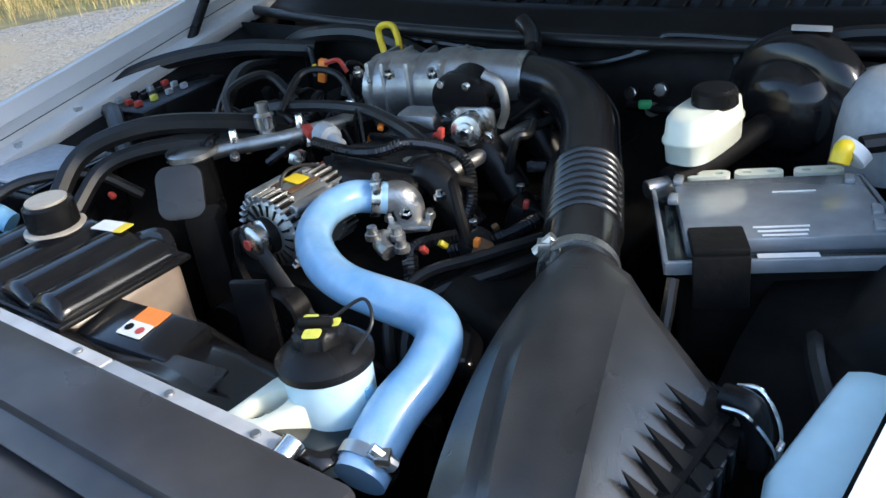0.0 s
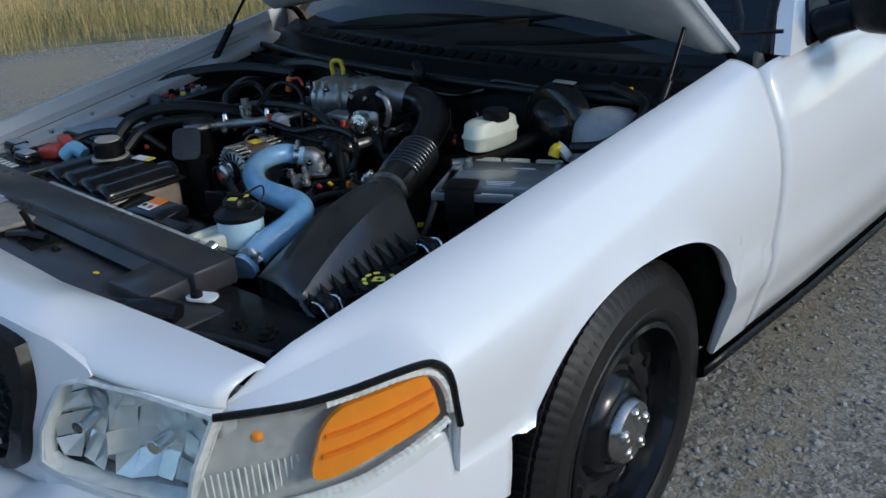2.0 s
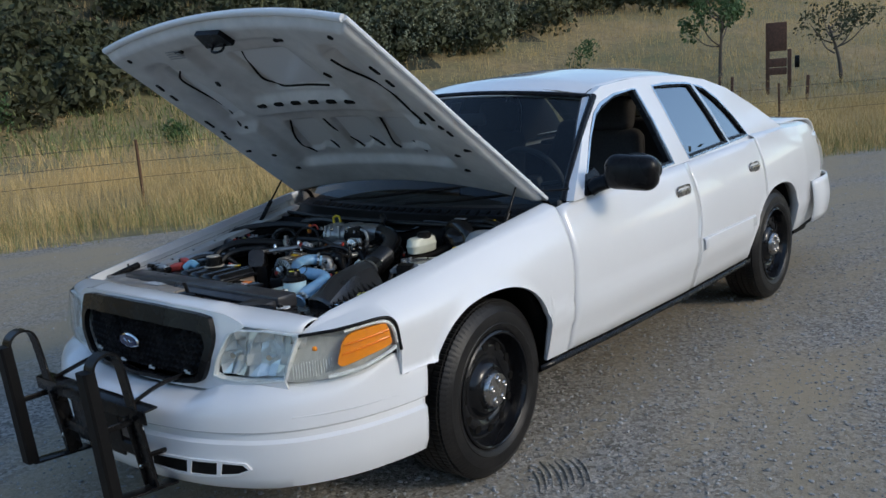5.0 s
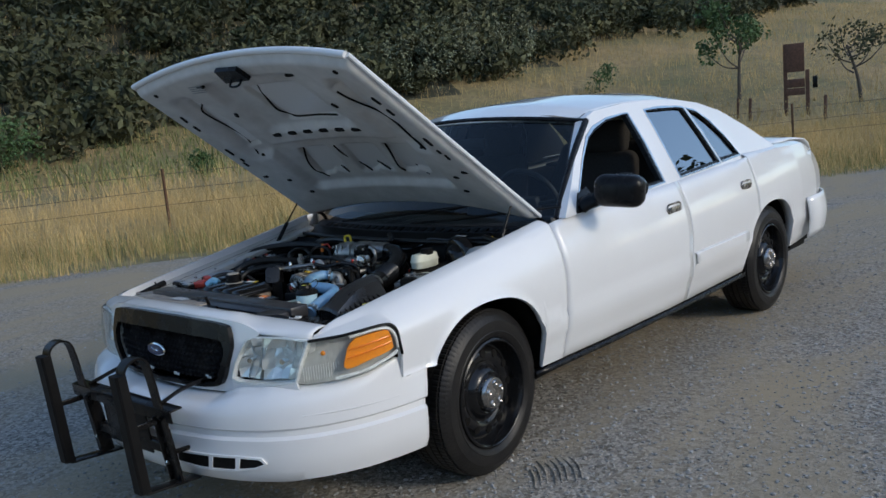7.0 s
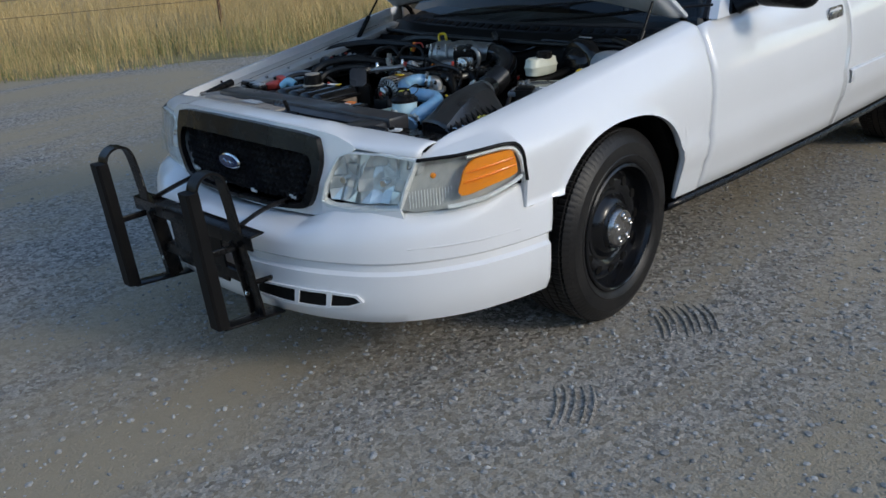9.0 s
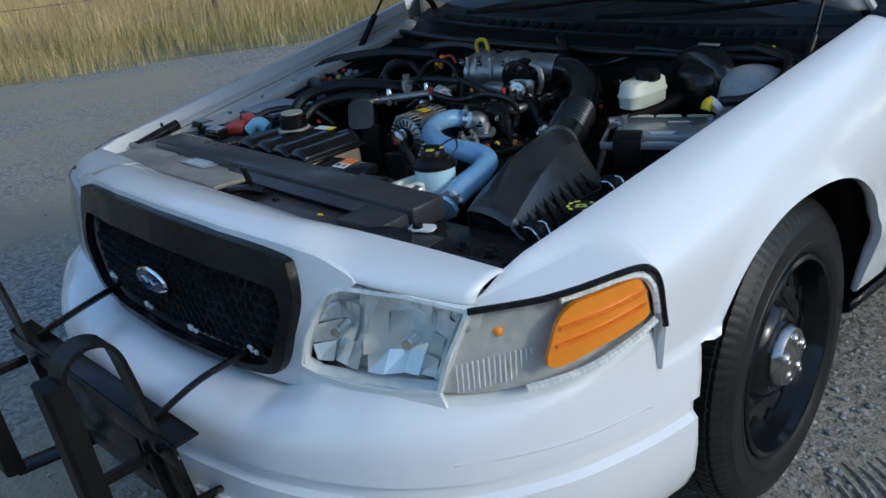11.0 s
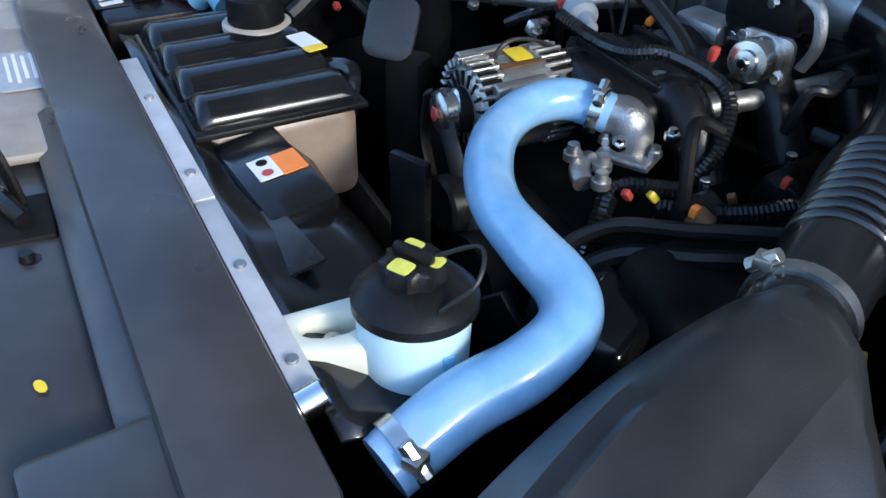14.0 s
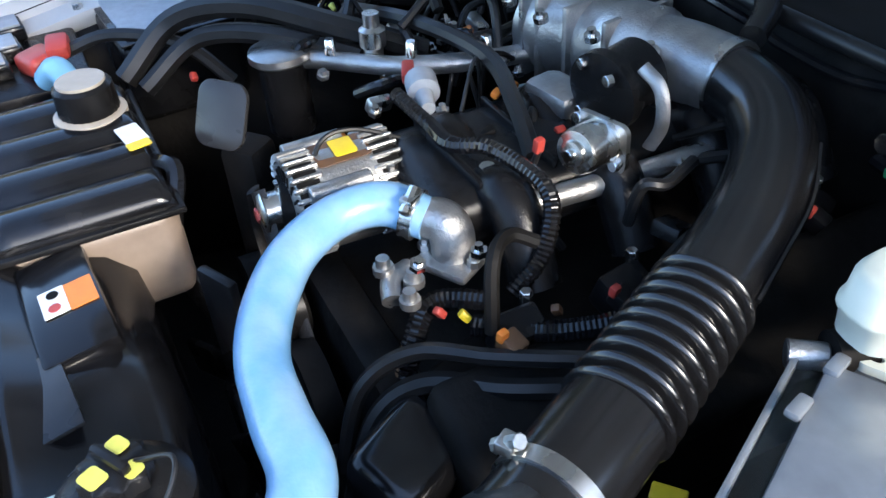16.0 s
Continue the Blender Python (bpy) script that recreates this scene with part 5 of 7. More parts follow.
# ---- interior ----
def seat(x, y, tilt, rest=True, w=0.50):
    s = part("seat", box((w, 0.50, 0.16), (x, y, 0.55), (8, 0, 0), 0.05, 3), CLOTH, car, "dark cloth seat")
    part("backrest", box((w * 0.96, 0.14, 0.60), (x, y + 0.30, 0.86), (tilt, 0, 0), 0.06, 4, taper=0.8), CLOTH, s)
    if rest:
        part("headrest", box((0.26, 0.10, 0.19), (x, y + 0.39, 1.225), (tilt, 0, 0), 0.045, 4), CLOTH, s)
        for dx in (-0.06, 0.06):
            part("headrest_rod", rod((x + dx, y + 0.375, 1.05), (x + dx, y + 0.39, 1.17), 0.006), CHROME, s)
    return s


seat(0.38, 1.42, -16)
seat(-0.38, 1.42, -16)
seat(0.0, 2.30, -20, False, 1.3)
part("cabin_floor", box((1.5, 2.4, 0.04), (0, 1.75, 0.40), bevel=0.01), DASH, car)
dash = part("dashboard", loft([[(x, 0.56 + 0.05 * (x / 0.7) ** 2 + a, z) for x in np.linspace(-0.76, 0.76, 21)] for a, z in ((0.0, 0.90), (0.08, 0.925), (0.20, 0.93), (0.30, 0.90), (0.34, 0.82), (0.30, 0.65))]), DASH, car, "dark dashboard", solid=0.01)
st = part("steering_wheel", tube([(0.38 + 0.185 * math.cos(a), 1.00 + 0.06 * math.sin(a) * -1 + 0.0, 0.955 + 0.175 * math.sin(a)) for a in np.linspace(0, 2 * math.pi, 17)], 0.014, 4, 10), DASH, car, "dark steering wheel")
part("wheel_hub", box((0.13, 0.05, 0.10), (0.38, 1.0, 0.95), (15, 0, 0), 0.02), DASH, st)
for a in (0.1, math.pi - 0.1, -math.pi / 2):
    part("spoke", tube([(0.38, 1.0, 0.95), (0.38 + 0.18 * math.cos(a), 1.0, 0.955 + 0.17 * math.sin(a))], 0.012, 3, 8), DASH, st)
part("column", rod((0.38, 1.02, 0.94), (0.38, 0.80, 0.84), 0.03), DASH, st)
part("rear_view_mirror", box((0.22, 0.03, 0.06), (0, 1.03, 1.27), (10, 0, 0), 0.015), DASH, car)
both("door_card", lambda: loft([[(0.80, y, z) for y in np.linspace(0.60, 2.5, 7)] for z in (0.45, 0.7, 0.955)]), VINYL, car, solid=0.02)
both("pillar_lining", lambda: box((0.02, 0.09, 0.36), (0.675, 1.69, 1.17), (0, -28, 0), 0.008), VINYL, car)
part("headlining", loft([[(t * 0.60, y, 1.36 + 0.06 * (1 - t * t)) for t in np.linspace(-1, 1, 9)] for y in (1.15, 1.5, 2.0, 2.5)]), VINYL, car, solid=0.01)
part("parcel_shelf", box((1.3, 0.45, 0.03), (0, 2.88, 0.99), bevel=0.01), DASH, car)

# ---- engine bay ----
def wire(name, pts, r=0.004, mat=None, label="", ribs=0.0, parent=None):
    return part(name, tube(pts, r, 7, 8, ribs=ribs, pitch=0.005), mat or HOSE_RUBBER, parent or car, label)


def clamp(c, d, r, w=0.012, parent=None, mat=None, screw=None):
    """A worm-drive hose clamp round an axis."""
    c, d = Vector(c), Vector(d).normalized()
    k = part("hose_clamp", revolve([(-w / 2, r), (-w / 2, r + 0.0015), (w / 2, r + 0.0015), (w / 2, r)], c, c + d, 40), mat or ZINC, parent or car, "bright steel hose clamp")
    if screw is not None:
        s = Vector(screw)
        t = (s - c - d * (s - c).dot(d)).normalized()
        q = c + t * (r + 0.006)
        side = d.cross(t)
        part("clamp_screw", rod(q - side * 0.014, q + side * 0.014, 0.006, seg=8), mat or ZINC, k)
        part("clamp_housing", box((0.014, 0.016, 0.010), q, (0, 0, 30), 0.002), mat or ZINC, k)
    return k


# blue radiator hose and its aluminium neck
HP = [(0.072, -0.088, 0.788), (0.040, -0.118, 0.797), (0.036, -0.165, 0.797), (0.062, -0.215, 0.793), (0.113, -0.255, 0.790), (0.172, -0.280, 0.790), (0.235, -0.287, 0.790), (0.290, -0.289, 0.787), (0.324, -0.310, 0.783), (0.337, -0.352, 0.772), (0.335, -0.402, 0.757), (0.345, -0.464, 0.736)]
part("radiator_hose", tube(HP, lambda t: 0.0208 + 0.0046 * t + 0.0006 * math.sin(t * 23), 9, 28), BLUE, car, "light blue silicone radiator hose in an S-bend")
clamp((0.0605, -0.098, 0.791), (-0.73, -0.68, 0.2), 0.0235, 0.012, screw=(0.08, -0.11, 0.83))
clamp((0.3425, -0.448, 0.741), (0.1, -0.9, -0.3), 0.0268, 0.012, screw=(0.372, -0.44, 0.77))
th = part("thermostat_housing", tube([(0.066, -0.092, 0.789), (0.085, -0.075, 0.788), (0.098, -0.07, 0.770), (0.105, -0.075, 0.73)], lambda t: 0.024 + 0.004 * math.sin(3 * t), 7, 18), ALU, car, "cast aluminium thermostat housing")
part("flange", box((0.075, 0.055, 0.014), (0.108, -0.08, 0.745), (0, 0, 30), 0.006), ALU, th)
for dx, dy in ((-0.03, -0.018), (0.03, 0.018)):
    part("flange_bolt", revolve([(0, 0.009), (0.009, 0.009), (0.009, 0.006), (0.016, 0.006)], (0.108 + dx, -0.08 + dy, 0.752), (0.108 + dx, -0.08 + dy, 1), 6), ZINC, th)
part("bypass_neck", tube([(0.085, -0.125, 0.735), (0.105, -0.155, 0.742), (0.13, -0.165, 0.735)], 0.014, 6, 12), ALU, th)
for p in ((0.095, -0.160, 0.752), (0.125, -0.135, 0.745), (0.145, -0.150, 0.735)):
    part("fitting", revolve([(0, 0.013), (0.010, 0.013), (0.010, 0.009), (0.022, 0.008)], p, (p[0], p[1], 1), 10), ALU, th)

# alternator
AC = Vector((-0.070, -0.125, 0.748))
alt = part("alternator", revolve([(-0.062, 0.03), (-0.060, 0.050), (-0.052, 0.060), (-0.030, 0.063), (0.030, 0.063), (0.052, 0.060), (0.060, 0.050), (0.062, 0.02)], AC, AC + Vector((0.05, 1, 0)), 48), ALU, car, "cast aluminium alternator with vent slots")
for k in range(30):
    a = 2 * math.pi * k / 30
    for yy, tag in ((-0.046, 0), (0.046, 1)):
        q = AC + Vector((0.062 * math.cos(a), yy, 0.062 * math.sin(a)))
        if q.z < 0.70:
            continue
        part("fin", box((0.005, 0.036, 0.010), q, (0, -math.degrees(a) + 90, 0), 0.0015, 1), ALU, alt, smooth=False)
        part("slot", box((0.006, 0.026, 0.002), AC + Vector((0.0622 * math.cos(a + 0.105), yy, 0.0622 * math.sin(a + 0.105))), (0, -math.degrees(a + 0.105) + 90, 0), 0.0005, 1), DARK, alt, smooth=False)
for k in range(18):
    a = 2 * math.pi * k / 18
    part("face_slot", box((0.020, 0.003, 0.005), AC + Vector((0.042 * math.cos(a), -0.0615, 0.042 * math.sin(a))), (0, -math.degrees(a), 0), 0.001, 1), DARK, alt, smooth=False)
b = plate(rounded(0.046, 0.062, 0.004, 2), 0.002)
for v in b.verts:
    a = v.co.x / 0.0645 + math.pi / 2 - 0.08
    v.co = AC + Vector(((0.0642 + v.co.z) * math.cos(a), v.co.y + 0.002, (0.0642 + v.co.z) * math.sin(a)))
part("label", b, COPPER, alt, "amber backing label")
b = plate(rounded(0.034, 0.026, 0.003, 2), 0.001)
for v in b.verts:
    a = v.co.x / 0.0645 + math.pi / 2 - 0.06
    v.co = AC + Vector(((0.0665 + v.co.z) * math.cos(a), v.co.y + 0.006, (0.0665 + v.co.z) * math.sin(a)))
part("label", b, YELLOW, alt, "bright yellow label")
part("pulley", revolve([(0, 0.010), (0.002, 0.024), (0.006, 0.028), (0.008, 0.024), (0.024, 0.024), (0.027, 0.028), (0.034, 0.028), (0.036, 0.022)], AC + Vector((-0.006, -0.098, 0)), AC + Vector((0, 0, 0)), 32), ZINC, alt, "bright grooved pulley")
part("pulley_nut", rod(AC + Vector((-0.006, -0.101, 0)), AC + Vector((-0.006, -0.09, 0)), 0.010, seg=6), RED, alt, "rust-red pulley nut")
part("pulley_shaft", rod(AC + Vector((-0.004, -0.07, 0)), AC + Vector((0, -0.055, 0)), 0.03, seg=24), DARK, alt)
for a in (40, 135, 220):
    q = AC + Vector((0.066 * math.cos(radians(a)), -0.02, 0.066 * math.sin(radians(a))))
    part("mount_ear", rod(q + Vector((0, -0.03, 0)), q + Vector((0, 0.04, 0)), 0.011, seg=12), ALU, alt)
for o in (alt, *alt.children):
    o.data.transform(Matrix.Translation(AC + Vector((0.006, 0, 0.004))) @ Matrix.Diagonal((0.86, 0.93, 0.86, 1)) @ Matrix.Translation(-AC))
for o in (th, *th.children):
    o.data.transform(Matrix.Translation((0.070, -0.085, 0.785)) @ Matrix.Diagonal((0.78, 0.78, 0.78, 1)) @ Matrix.Translation((-0.070, 0.085, -0.785)))
part("drive_belt", tube([(-0.076, -0.21, 0.776), (-0.02, -0.212, 0.70), (0.03, -0.212, 0.63), (-0.03, -0.212, 0.60), (-0.10, -0.212, 0.70), (-0.098, -0.211, 0.765)], 0.010, 6, 8, flat=0.3), RUBBER, car)
part("belt_tensioner", rod((-0.02, -0.235, 0.665), (-0.02, -0.20, 0.665), 0.035, seg=28), PLASTIC, car)
for x, z, r in ((0.05, 0.60, 0.06), (0.16, 0.56, 0.055), (-0.14, 0.60, 0.045)):
    part("pulley", revolve([(0, 0.01), (0.004, r * 0.7), (0.0, r), (0.028, r), (0.03, r * 0.6)], (x, -0.235, z), (x, 0, z), 32), DARK, car)

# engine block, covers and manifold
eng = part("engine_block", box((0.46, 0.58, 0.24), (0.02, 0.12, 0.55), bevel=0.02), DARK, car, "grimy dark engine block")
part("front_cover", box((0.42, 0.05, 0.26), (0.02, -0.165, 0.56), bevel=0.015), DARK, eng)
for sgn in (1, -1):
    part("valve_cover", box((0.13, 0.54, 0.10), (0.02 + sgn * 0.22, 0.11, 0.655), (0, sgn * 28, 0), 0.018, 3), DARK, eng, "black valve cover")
    for k in range(4):
        y = -0.06 + 0.115 * k
        coil = part("ignition_coil", box((0.034, 0.05, 0.04), (0.02 + sgn * 0.165, y, 0.722), (0, sgn * 20, 10 * k), 0.006), PLASTIC, car, "black ignition coil with coloured connector")
        part("connector", box((0.022, 0.020, 0.018), (0.02 + sgn * 0.19, y - 0.018, 0.738), (0, sgn * 25, 20), 0.003), (COPPER, PLASTIC, GREYLABEL, PLASTIC)[k], coil)
        part("lock_tab", box((0.008, 0.010, 0.012), (0.02 + sgn * 0.188, y - 0.026, 0.750), (0, 10, 15), 0.002), RED if k % 2 else ORANGE, coil)
        part("bolt", rod((0.02 + sgn * 0.15, y + 0.02, 0.735), (0.02 + sgn * 0.15, y + 0.02, 0.752), 0.006, seg=6), ZINC, coil)
        part("injector", rod((0.02 + sgn * 0.105, y + 0.04, 0.725), (0.02 + sgn * 0.085, y + 0.04, 0.775), 0.011, 0.008), STEELBLACK, car)
        part("intake_runner", tube([(0.02 + sgn * 0.02, y + 0.05, 0.775), (0.02 + sgn * 0.07, y + 0.05, 0.79), (0.02 + sgn * 0.12, y + 0.05, 0.72)], 0.026, 6, 12), PLASTIC, eng)
part("intake_manifold", box((0.17, 0.46, 0.07), (0.0, 0.15, 0.765), bevel=0.025, seg=3), PLASTIC, eng, "black intake manifold")
for k in range(5):
    part("manifold_rib", box((0.15, 0.008, 0.012), (0.0, -0.03 + 0.08 * k, 0.803), (0, 0, 0), 0.003), PLASTIC, eng)
# fuel rails
fr = part("fuel_rail", tube([(0.060, -0.020, 0.783), (0.085, -0.012, 0.780), (0.098, 0.06, 0.782), (0.106, 0.14, 0.783), (0.112, 0.23, 0.786)], 0.0115, 8, 12), ALU, car, "dull aluminium fuel rail")
part("rail_stud", revolve([(0, 0.014), (0.006, 0.012), (0.008, 0.006), (0.03, 0.005), (0.034, 0.008)], (0.050, -0.012, 0.775), (0.050, -0.012, 1), 10), ZINC, fr)
part("rail_bracket", box((0.035, 0.03, 0.008), (0.05, -0.01, 0.774), (0, 0, 20), 0.003), ALU, fr)
fr = part("fuel_rail", tube([(-0.30, -0.085, 0.795), (-0.27, -0.06, 0.800), (-0.20, 0.0, 0.805), (-0.16, 0.08, 0.805), (-0.15, 0.16, 0.80)], 0.0115, 8, 12), ALU, car, "dull aluminium fuel rail")
part("pressure_sensor", revolve([(0, 0.012), (0.02, 0.012), (0.02, 0.016), (0.04, 0.016), (0.044, 0.010), (0.06, 0.010)], (-0.235, -0.01, 0.80), (-0.235, -0.005, 1), 14), ZINC, fr)
for p in ((-0.26, -0.055, 0.81), (-0.19, 0.02, 0.815), (-0.155, 0.10, 0.815)):
    part("rail_clip", rod(p, (p[0], p[1], p[2] + 0.02), 0.008, 0.006), CHROME, fr)

# throttle body and plenum
pl = part("intake_plenum", loft([[(-0.175 + s * 0.21 + 0.0 * a, 0.185 + 0.05 * s + r * math.cos(a) * 0.9, 0.825 + 0.012 * s + r * math.sin(a)) for a in np.linspace(0, 2 * math.pi, 24, endpoint=False)] for s, r in ((0, 0.035), (0.06, 0.055), (0.3, 0.058), (0.34, 0.051), (0.55, 0.049), (0.6, 0.056), (0.78, 0.056), (0.82, 0.048), (1.0, 0.046))], None, True, True), ALU, car, "bright cast aluminium intake elbow")
for s in (0.10, 0.22, 0.42, 0.68):
    part("casting_rib", box((0.008, 0.10, 0.105), (-0.175 + s * 0.21, 0.185 + 0.05 * s, 0.828), (0, 0, 8), 0.003), ALU, pl)
for x, y in ((-0.16, 0.135), (-0.03, 0.16), (0.03, 0.19), (-0.10, 0.14)):
    part("bolt", revolve([(0, 0.009), (0.007, 0.009), (0.007, 0.005), (0.014, 0.005)], (x, y, 0.862), (x, y - 0.02, 1), 8), ZINC, pl)
part("plenum_foot", box((0.07, 0.05, 0.07), (-0.03, 0.12, 0.79), (0, 0, 10), 0.012), ALU, pl)
tb = part("throttle_body", revolve([(0, 0.030), (0.003, 0.042), (0.016, 0.042), (0.018, 0.036), (0.06, 0.036)], (0.045, 0.118, 0.845), (0.025, 0.20, 0.85), 36), PLASTIC, car, "throttle body with black round cover")
part("throttle_bore", tube([(0.0, 0.225, 0.842), (0.035, 0.238, 0.842), (0.075, 0.25, 0.838)], 0.042, 5, 24), ALU, tb)
for a in (50, 130, 230):
    q = (0.045 + 0.034 * math.cos(radians(a)), 0.116, 0.845 + 0.034 * math.sin(radians(a)))
    part("cover_screw", rod(q, (q[0], q[1] - 0.008, q[2]), 0.006, seg=8), CHROME, tb)
part("throttle_lever", tube([(0.075, 0.145, 0.880), (0.098, 0.150, 0.865), (0.105, 0.150, 0.83), (0.095, 0.145, 0.80)], 0.007, 6, 8, flat=0.4), ALU, tb)
iac = part("idle_valve", revolve([(0, 0.006), (0.001, 0.012), (0.006, 0.013), (0.007, 0.021), (0.012, 0.023), (0.045, 0.023), (0.048, 0.02)], (0.106, 0.045, 0.832), (0.085, 0.11, 0.822), 32), ZINC, car, "zinc-plated idle air valve")
part("valve_plate", plate(rounded(0.062, 0.052, 0.01), 0.006, pose(0.090, 0.094, 0.824, 90, 0, 16)), ZINC, iac)
part("valve_tip", rod((0.107, 0.041, 0.832), (0.106, 0.047, 0.832), 0.006, seg=12), CHROME, iac)
for dx, dz in ((-0.022, 0.018), (0.022, -0.018)):
    part("valve_screw", rod((0.088 + dx, 0.092 + 0.3 * dx, 0.824 + dz), (0.090 + dx, 0.082 + 0.3 * dx, 0.825 + dz), 0.006, seg=8), CHROME, iac)
part("red_tab", box((0.008, 0.010, 0.016), (0.082, 0.026, 0.836), (0, 10, 10), 0.002), RED, car)
wire("sensor_lead", [(0.082, 0.026, 0.830), (0.080, 0.015, 0.80), (0.078, 0.005, 0.77)], 0.0035)

# intake duct with bellows and clamp
duct = part("intake_duct", tube([(0.408, -0.195, 0.782), (0.388, -0.150, 0.785), (0.355, -0.080, 0.787)], 0.0415, 7, 32), DUCT, car, "black plastic intake duct with bellows")
b0, b1 = Vector((0.356, -0.082, 0.787)), Vector((0.287, 0.056, 0.794))
part("bellows", rod(b0, b1, 0.0365, seg=32), DUCT, duct)
for k in range(9):
    q = b0.lerp(b1, (k + 0.5) / 9)
    part("bellows_rib", revolve([(-0.0065, 0.034), (-0.0035, 0.0425), (-0.001, 0.0455), (0.001, 0.0455), (0.0035, 0.0425), (0.0065, 0.034)], q, q + (b1 - b0), 40), DUCT, duct, angle=70)
part("duct_bend", tube([(0.290, 0.050, 0.794), (0.266, 0.098, 0.800), (0.234, 0.156, 0.810), (0.194, 0.207, 0.822), (0.146, 0.240, 0.832), (0.102, 0.250, 0.836), (0.066, 0.250, 0.838)], lambda t: 0.0400 - 0.001 * t, 8, 32), DUCT, duct)
part("duct_seam", tube([(0.322, 0.078, 0.804), (0.294, 0.130, 0.810), (0.262, 0.188, 0.823), (0.212, 0.244, 0.834)], 0.0025, 6, 6), DUCT, duct)
clamp((0.389, -0.152, 0.785), (-0.42, 0.91, 0.02), 0.0425, 0.013, duct, screw=(0.353, -0.176, 0.83))
clamp((0.078, 0.252, 0.838), (-1, -0.15, 0.03), 0.0412, 0.012, duct)
part("vent_pipe", tube([(0.02, 0.34, 0.90), (0.05, 0.32, 0.885), (0.075, 0.28, 0.875)], 0.014, 6, 12), DUCT, duct)

# air filter box
def airlid():
    rows = []
    for i in range(19):
        s = i / 18
        q = lambda a, b, c: Vector(a) * (1 - s) * (1 - 2 * s) + Vector(b) * 4 * s * (1 - s) + Vector(c) * s * (2 * s - 1)
        L = q((0.452, -0.510, 0.768), (0.388, -0.345, 0.782), (0.350, -0.185, 0.775))
        M = q((0.515, -0.520, 0.775), (0.445, -0.345, 0.826), (0.398, -0.175, 0.828))
        Rg = q((0.568, -0.526, 0.766), (0.508, -0.335, 0.824), (0.444, -0.165, 0.812))
        Rt = q((0.594, -0.528, 0.750), (0.602, -0.395, 0.750), (0.600, -0.262, 0.752))
        row = [L + Vector((0.002, 0, -0.035)), L + Vector((0, 0, -0.004)), L]
        for t in np.linspace(0.1, 0.9, 9):
            p = L * (1 - t) ** 2 + (2 * M - 0.5 * L - 0.5 * Rg) * 2 * t * (1 - t) + Rg * t * t
            groove = 0.006 if abs(t - 0.3) < 0.04 or abs(t - 0.5) < 0.04 else 0
            row.append(p + Vector((0, 0, groove * bumpf(s, 0.12, 0.55, 0.1))))
        row += [Rg, Rg.lerp(Rt, 0.08) + Vector((0.003, 0, 0.004))]
        row += [Rg.lerp(Rt, t) for t in (0.3, 0.6, 0.9)]
        row += [Rt, Rt + Vector((0.006, 0, -0.004)), Rt + Vector((0.004, 0, -0.03))]
        rows.append(row)
    return loft(rows)


ab = part("air_filter_box", airlid(), LID, car, "black air filter box with toothed lid and wire clips", solid=0.003, angle=30)
part("box_base", loft([[(x, y, z) for x, y in ((0.455, -0.505), (0.592, -0.522), (0.598, -0.265), (0.45, -0.17), (0.352, -0.19), (0.388, -0.345))] for z in (0.765, 0.752, 0.60, 0.48)], None, True, True), PLASTIC, ab, angle=30)
for k in range(9):
    s = 0.07 + 0.105 * k
    y = -0.528 + (-0.262 + 0.528) * s
    Rt = Vector((0.600 + 0.002, y, 0.752))
    top = Vector((interp(s, (0, 0.5, 1), (0.572, 0.545, 0.520)), y - 0.004, interp(s, (0, 0.5, 1), (0.776, 0.800, 0.796))))
    b = bmesh.new()
    v = [b.verts.new(p) for p in (Rt + Vector((0.006, -0.0125, 0)), Rt + Vector((0.006, 0.0125, 0)), Rt + Vector((-0.014, 0.0125, 0.004)), Rt + Vector((-0.014, -0.0125, 0.004)), top.lerp(Rt, 0.22) + Vector((0.005, 0, 0.005)))]
    for f in ((0, 1, 4), (1, 2, 4), (2, 3, 4), (3, 0, 4), (0, 1, 2, 3)):
        b.faces.new([v[i] for i in f])
    part("tooth", b, DARK, ab, smooth=False)
    part("grip_rib", box((0.012, 0.014, 0.030), (0.606, y + 0.014, 0.738), (0, 0, 0), 0.003), GLOSSBLACK, ab)
for y, x, z in ((-0.502, 0.609, 0.758), (-0.266, 0.606, 0.768)):
    cl = part("clip_block", tube([(x - 0.018, y + 0.004, z + 0.004), (x + 0.004, y, z + 0.004), (x + 0.012, y, z - 0.02), (x + 0.012, y, z - 0.05)], 0.013, 5, 10), PLASTIC, ab)
    b = tube([(x - 0.012, y - 0.016, z + 0.010), (x + 0.008, y - 0.018, z + 0.010), (x + 0.026, y - 0.012, z - 0.018), (x + 0.028, y, z - 0.045), (x + 0.026, y + 0.012, z - 0.018), (x + 0.008, y + 0.018, z + 0.010), (x - 0.012, y + 0.016, z + 0.010)], 0.0022, 6, 6)
    part("wire_clip", b, CHROME, ab, "bright wire clip")
    part("clip_lever", box((0.006, 0.014, 0.04), (x + 0.027, y, z - 0.045), (0, 10, 0), 0.002), ZINC, ab)
part("yellow_mark", box((0.03, 0.016, 0.004), (0.36, -0.02, 0.668), (10, 0, 40), 0.002), YELLOW, car)

# power steering reservoir
ps = part("power_steering_reservoir", revolve([(0, 0.030), (0.005, 0.040), (0.111, 0.0425), (0.116, 0.038)], (0.262, -0.402, 0.682), (0.262, -0.402, 1), 36), BLUEMILK, car, "pale blue power steering reservoir with black cap")
part("collar", revolve([(0, 0.040), (0.002, 0.047), (0.010, 0.047), (0.014, 0.043), (0.022, 0.034), (0.024, 0.022)], (0.260, -0.400, 0.792), (0.255, -0.398, 1), 40), PLASTIC, ps)
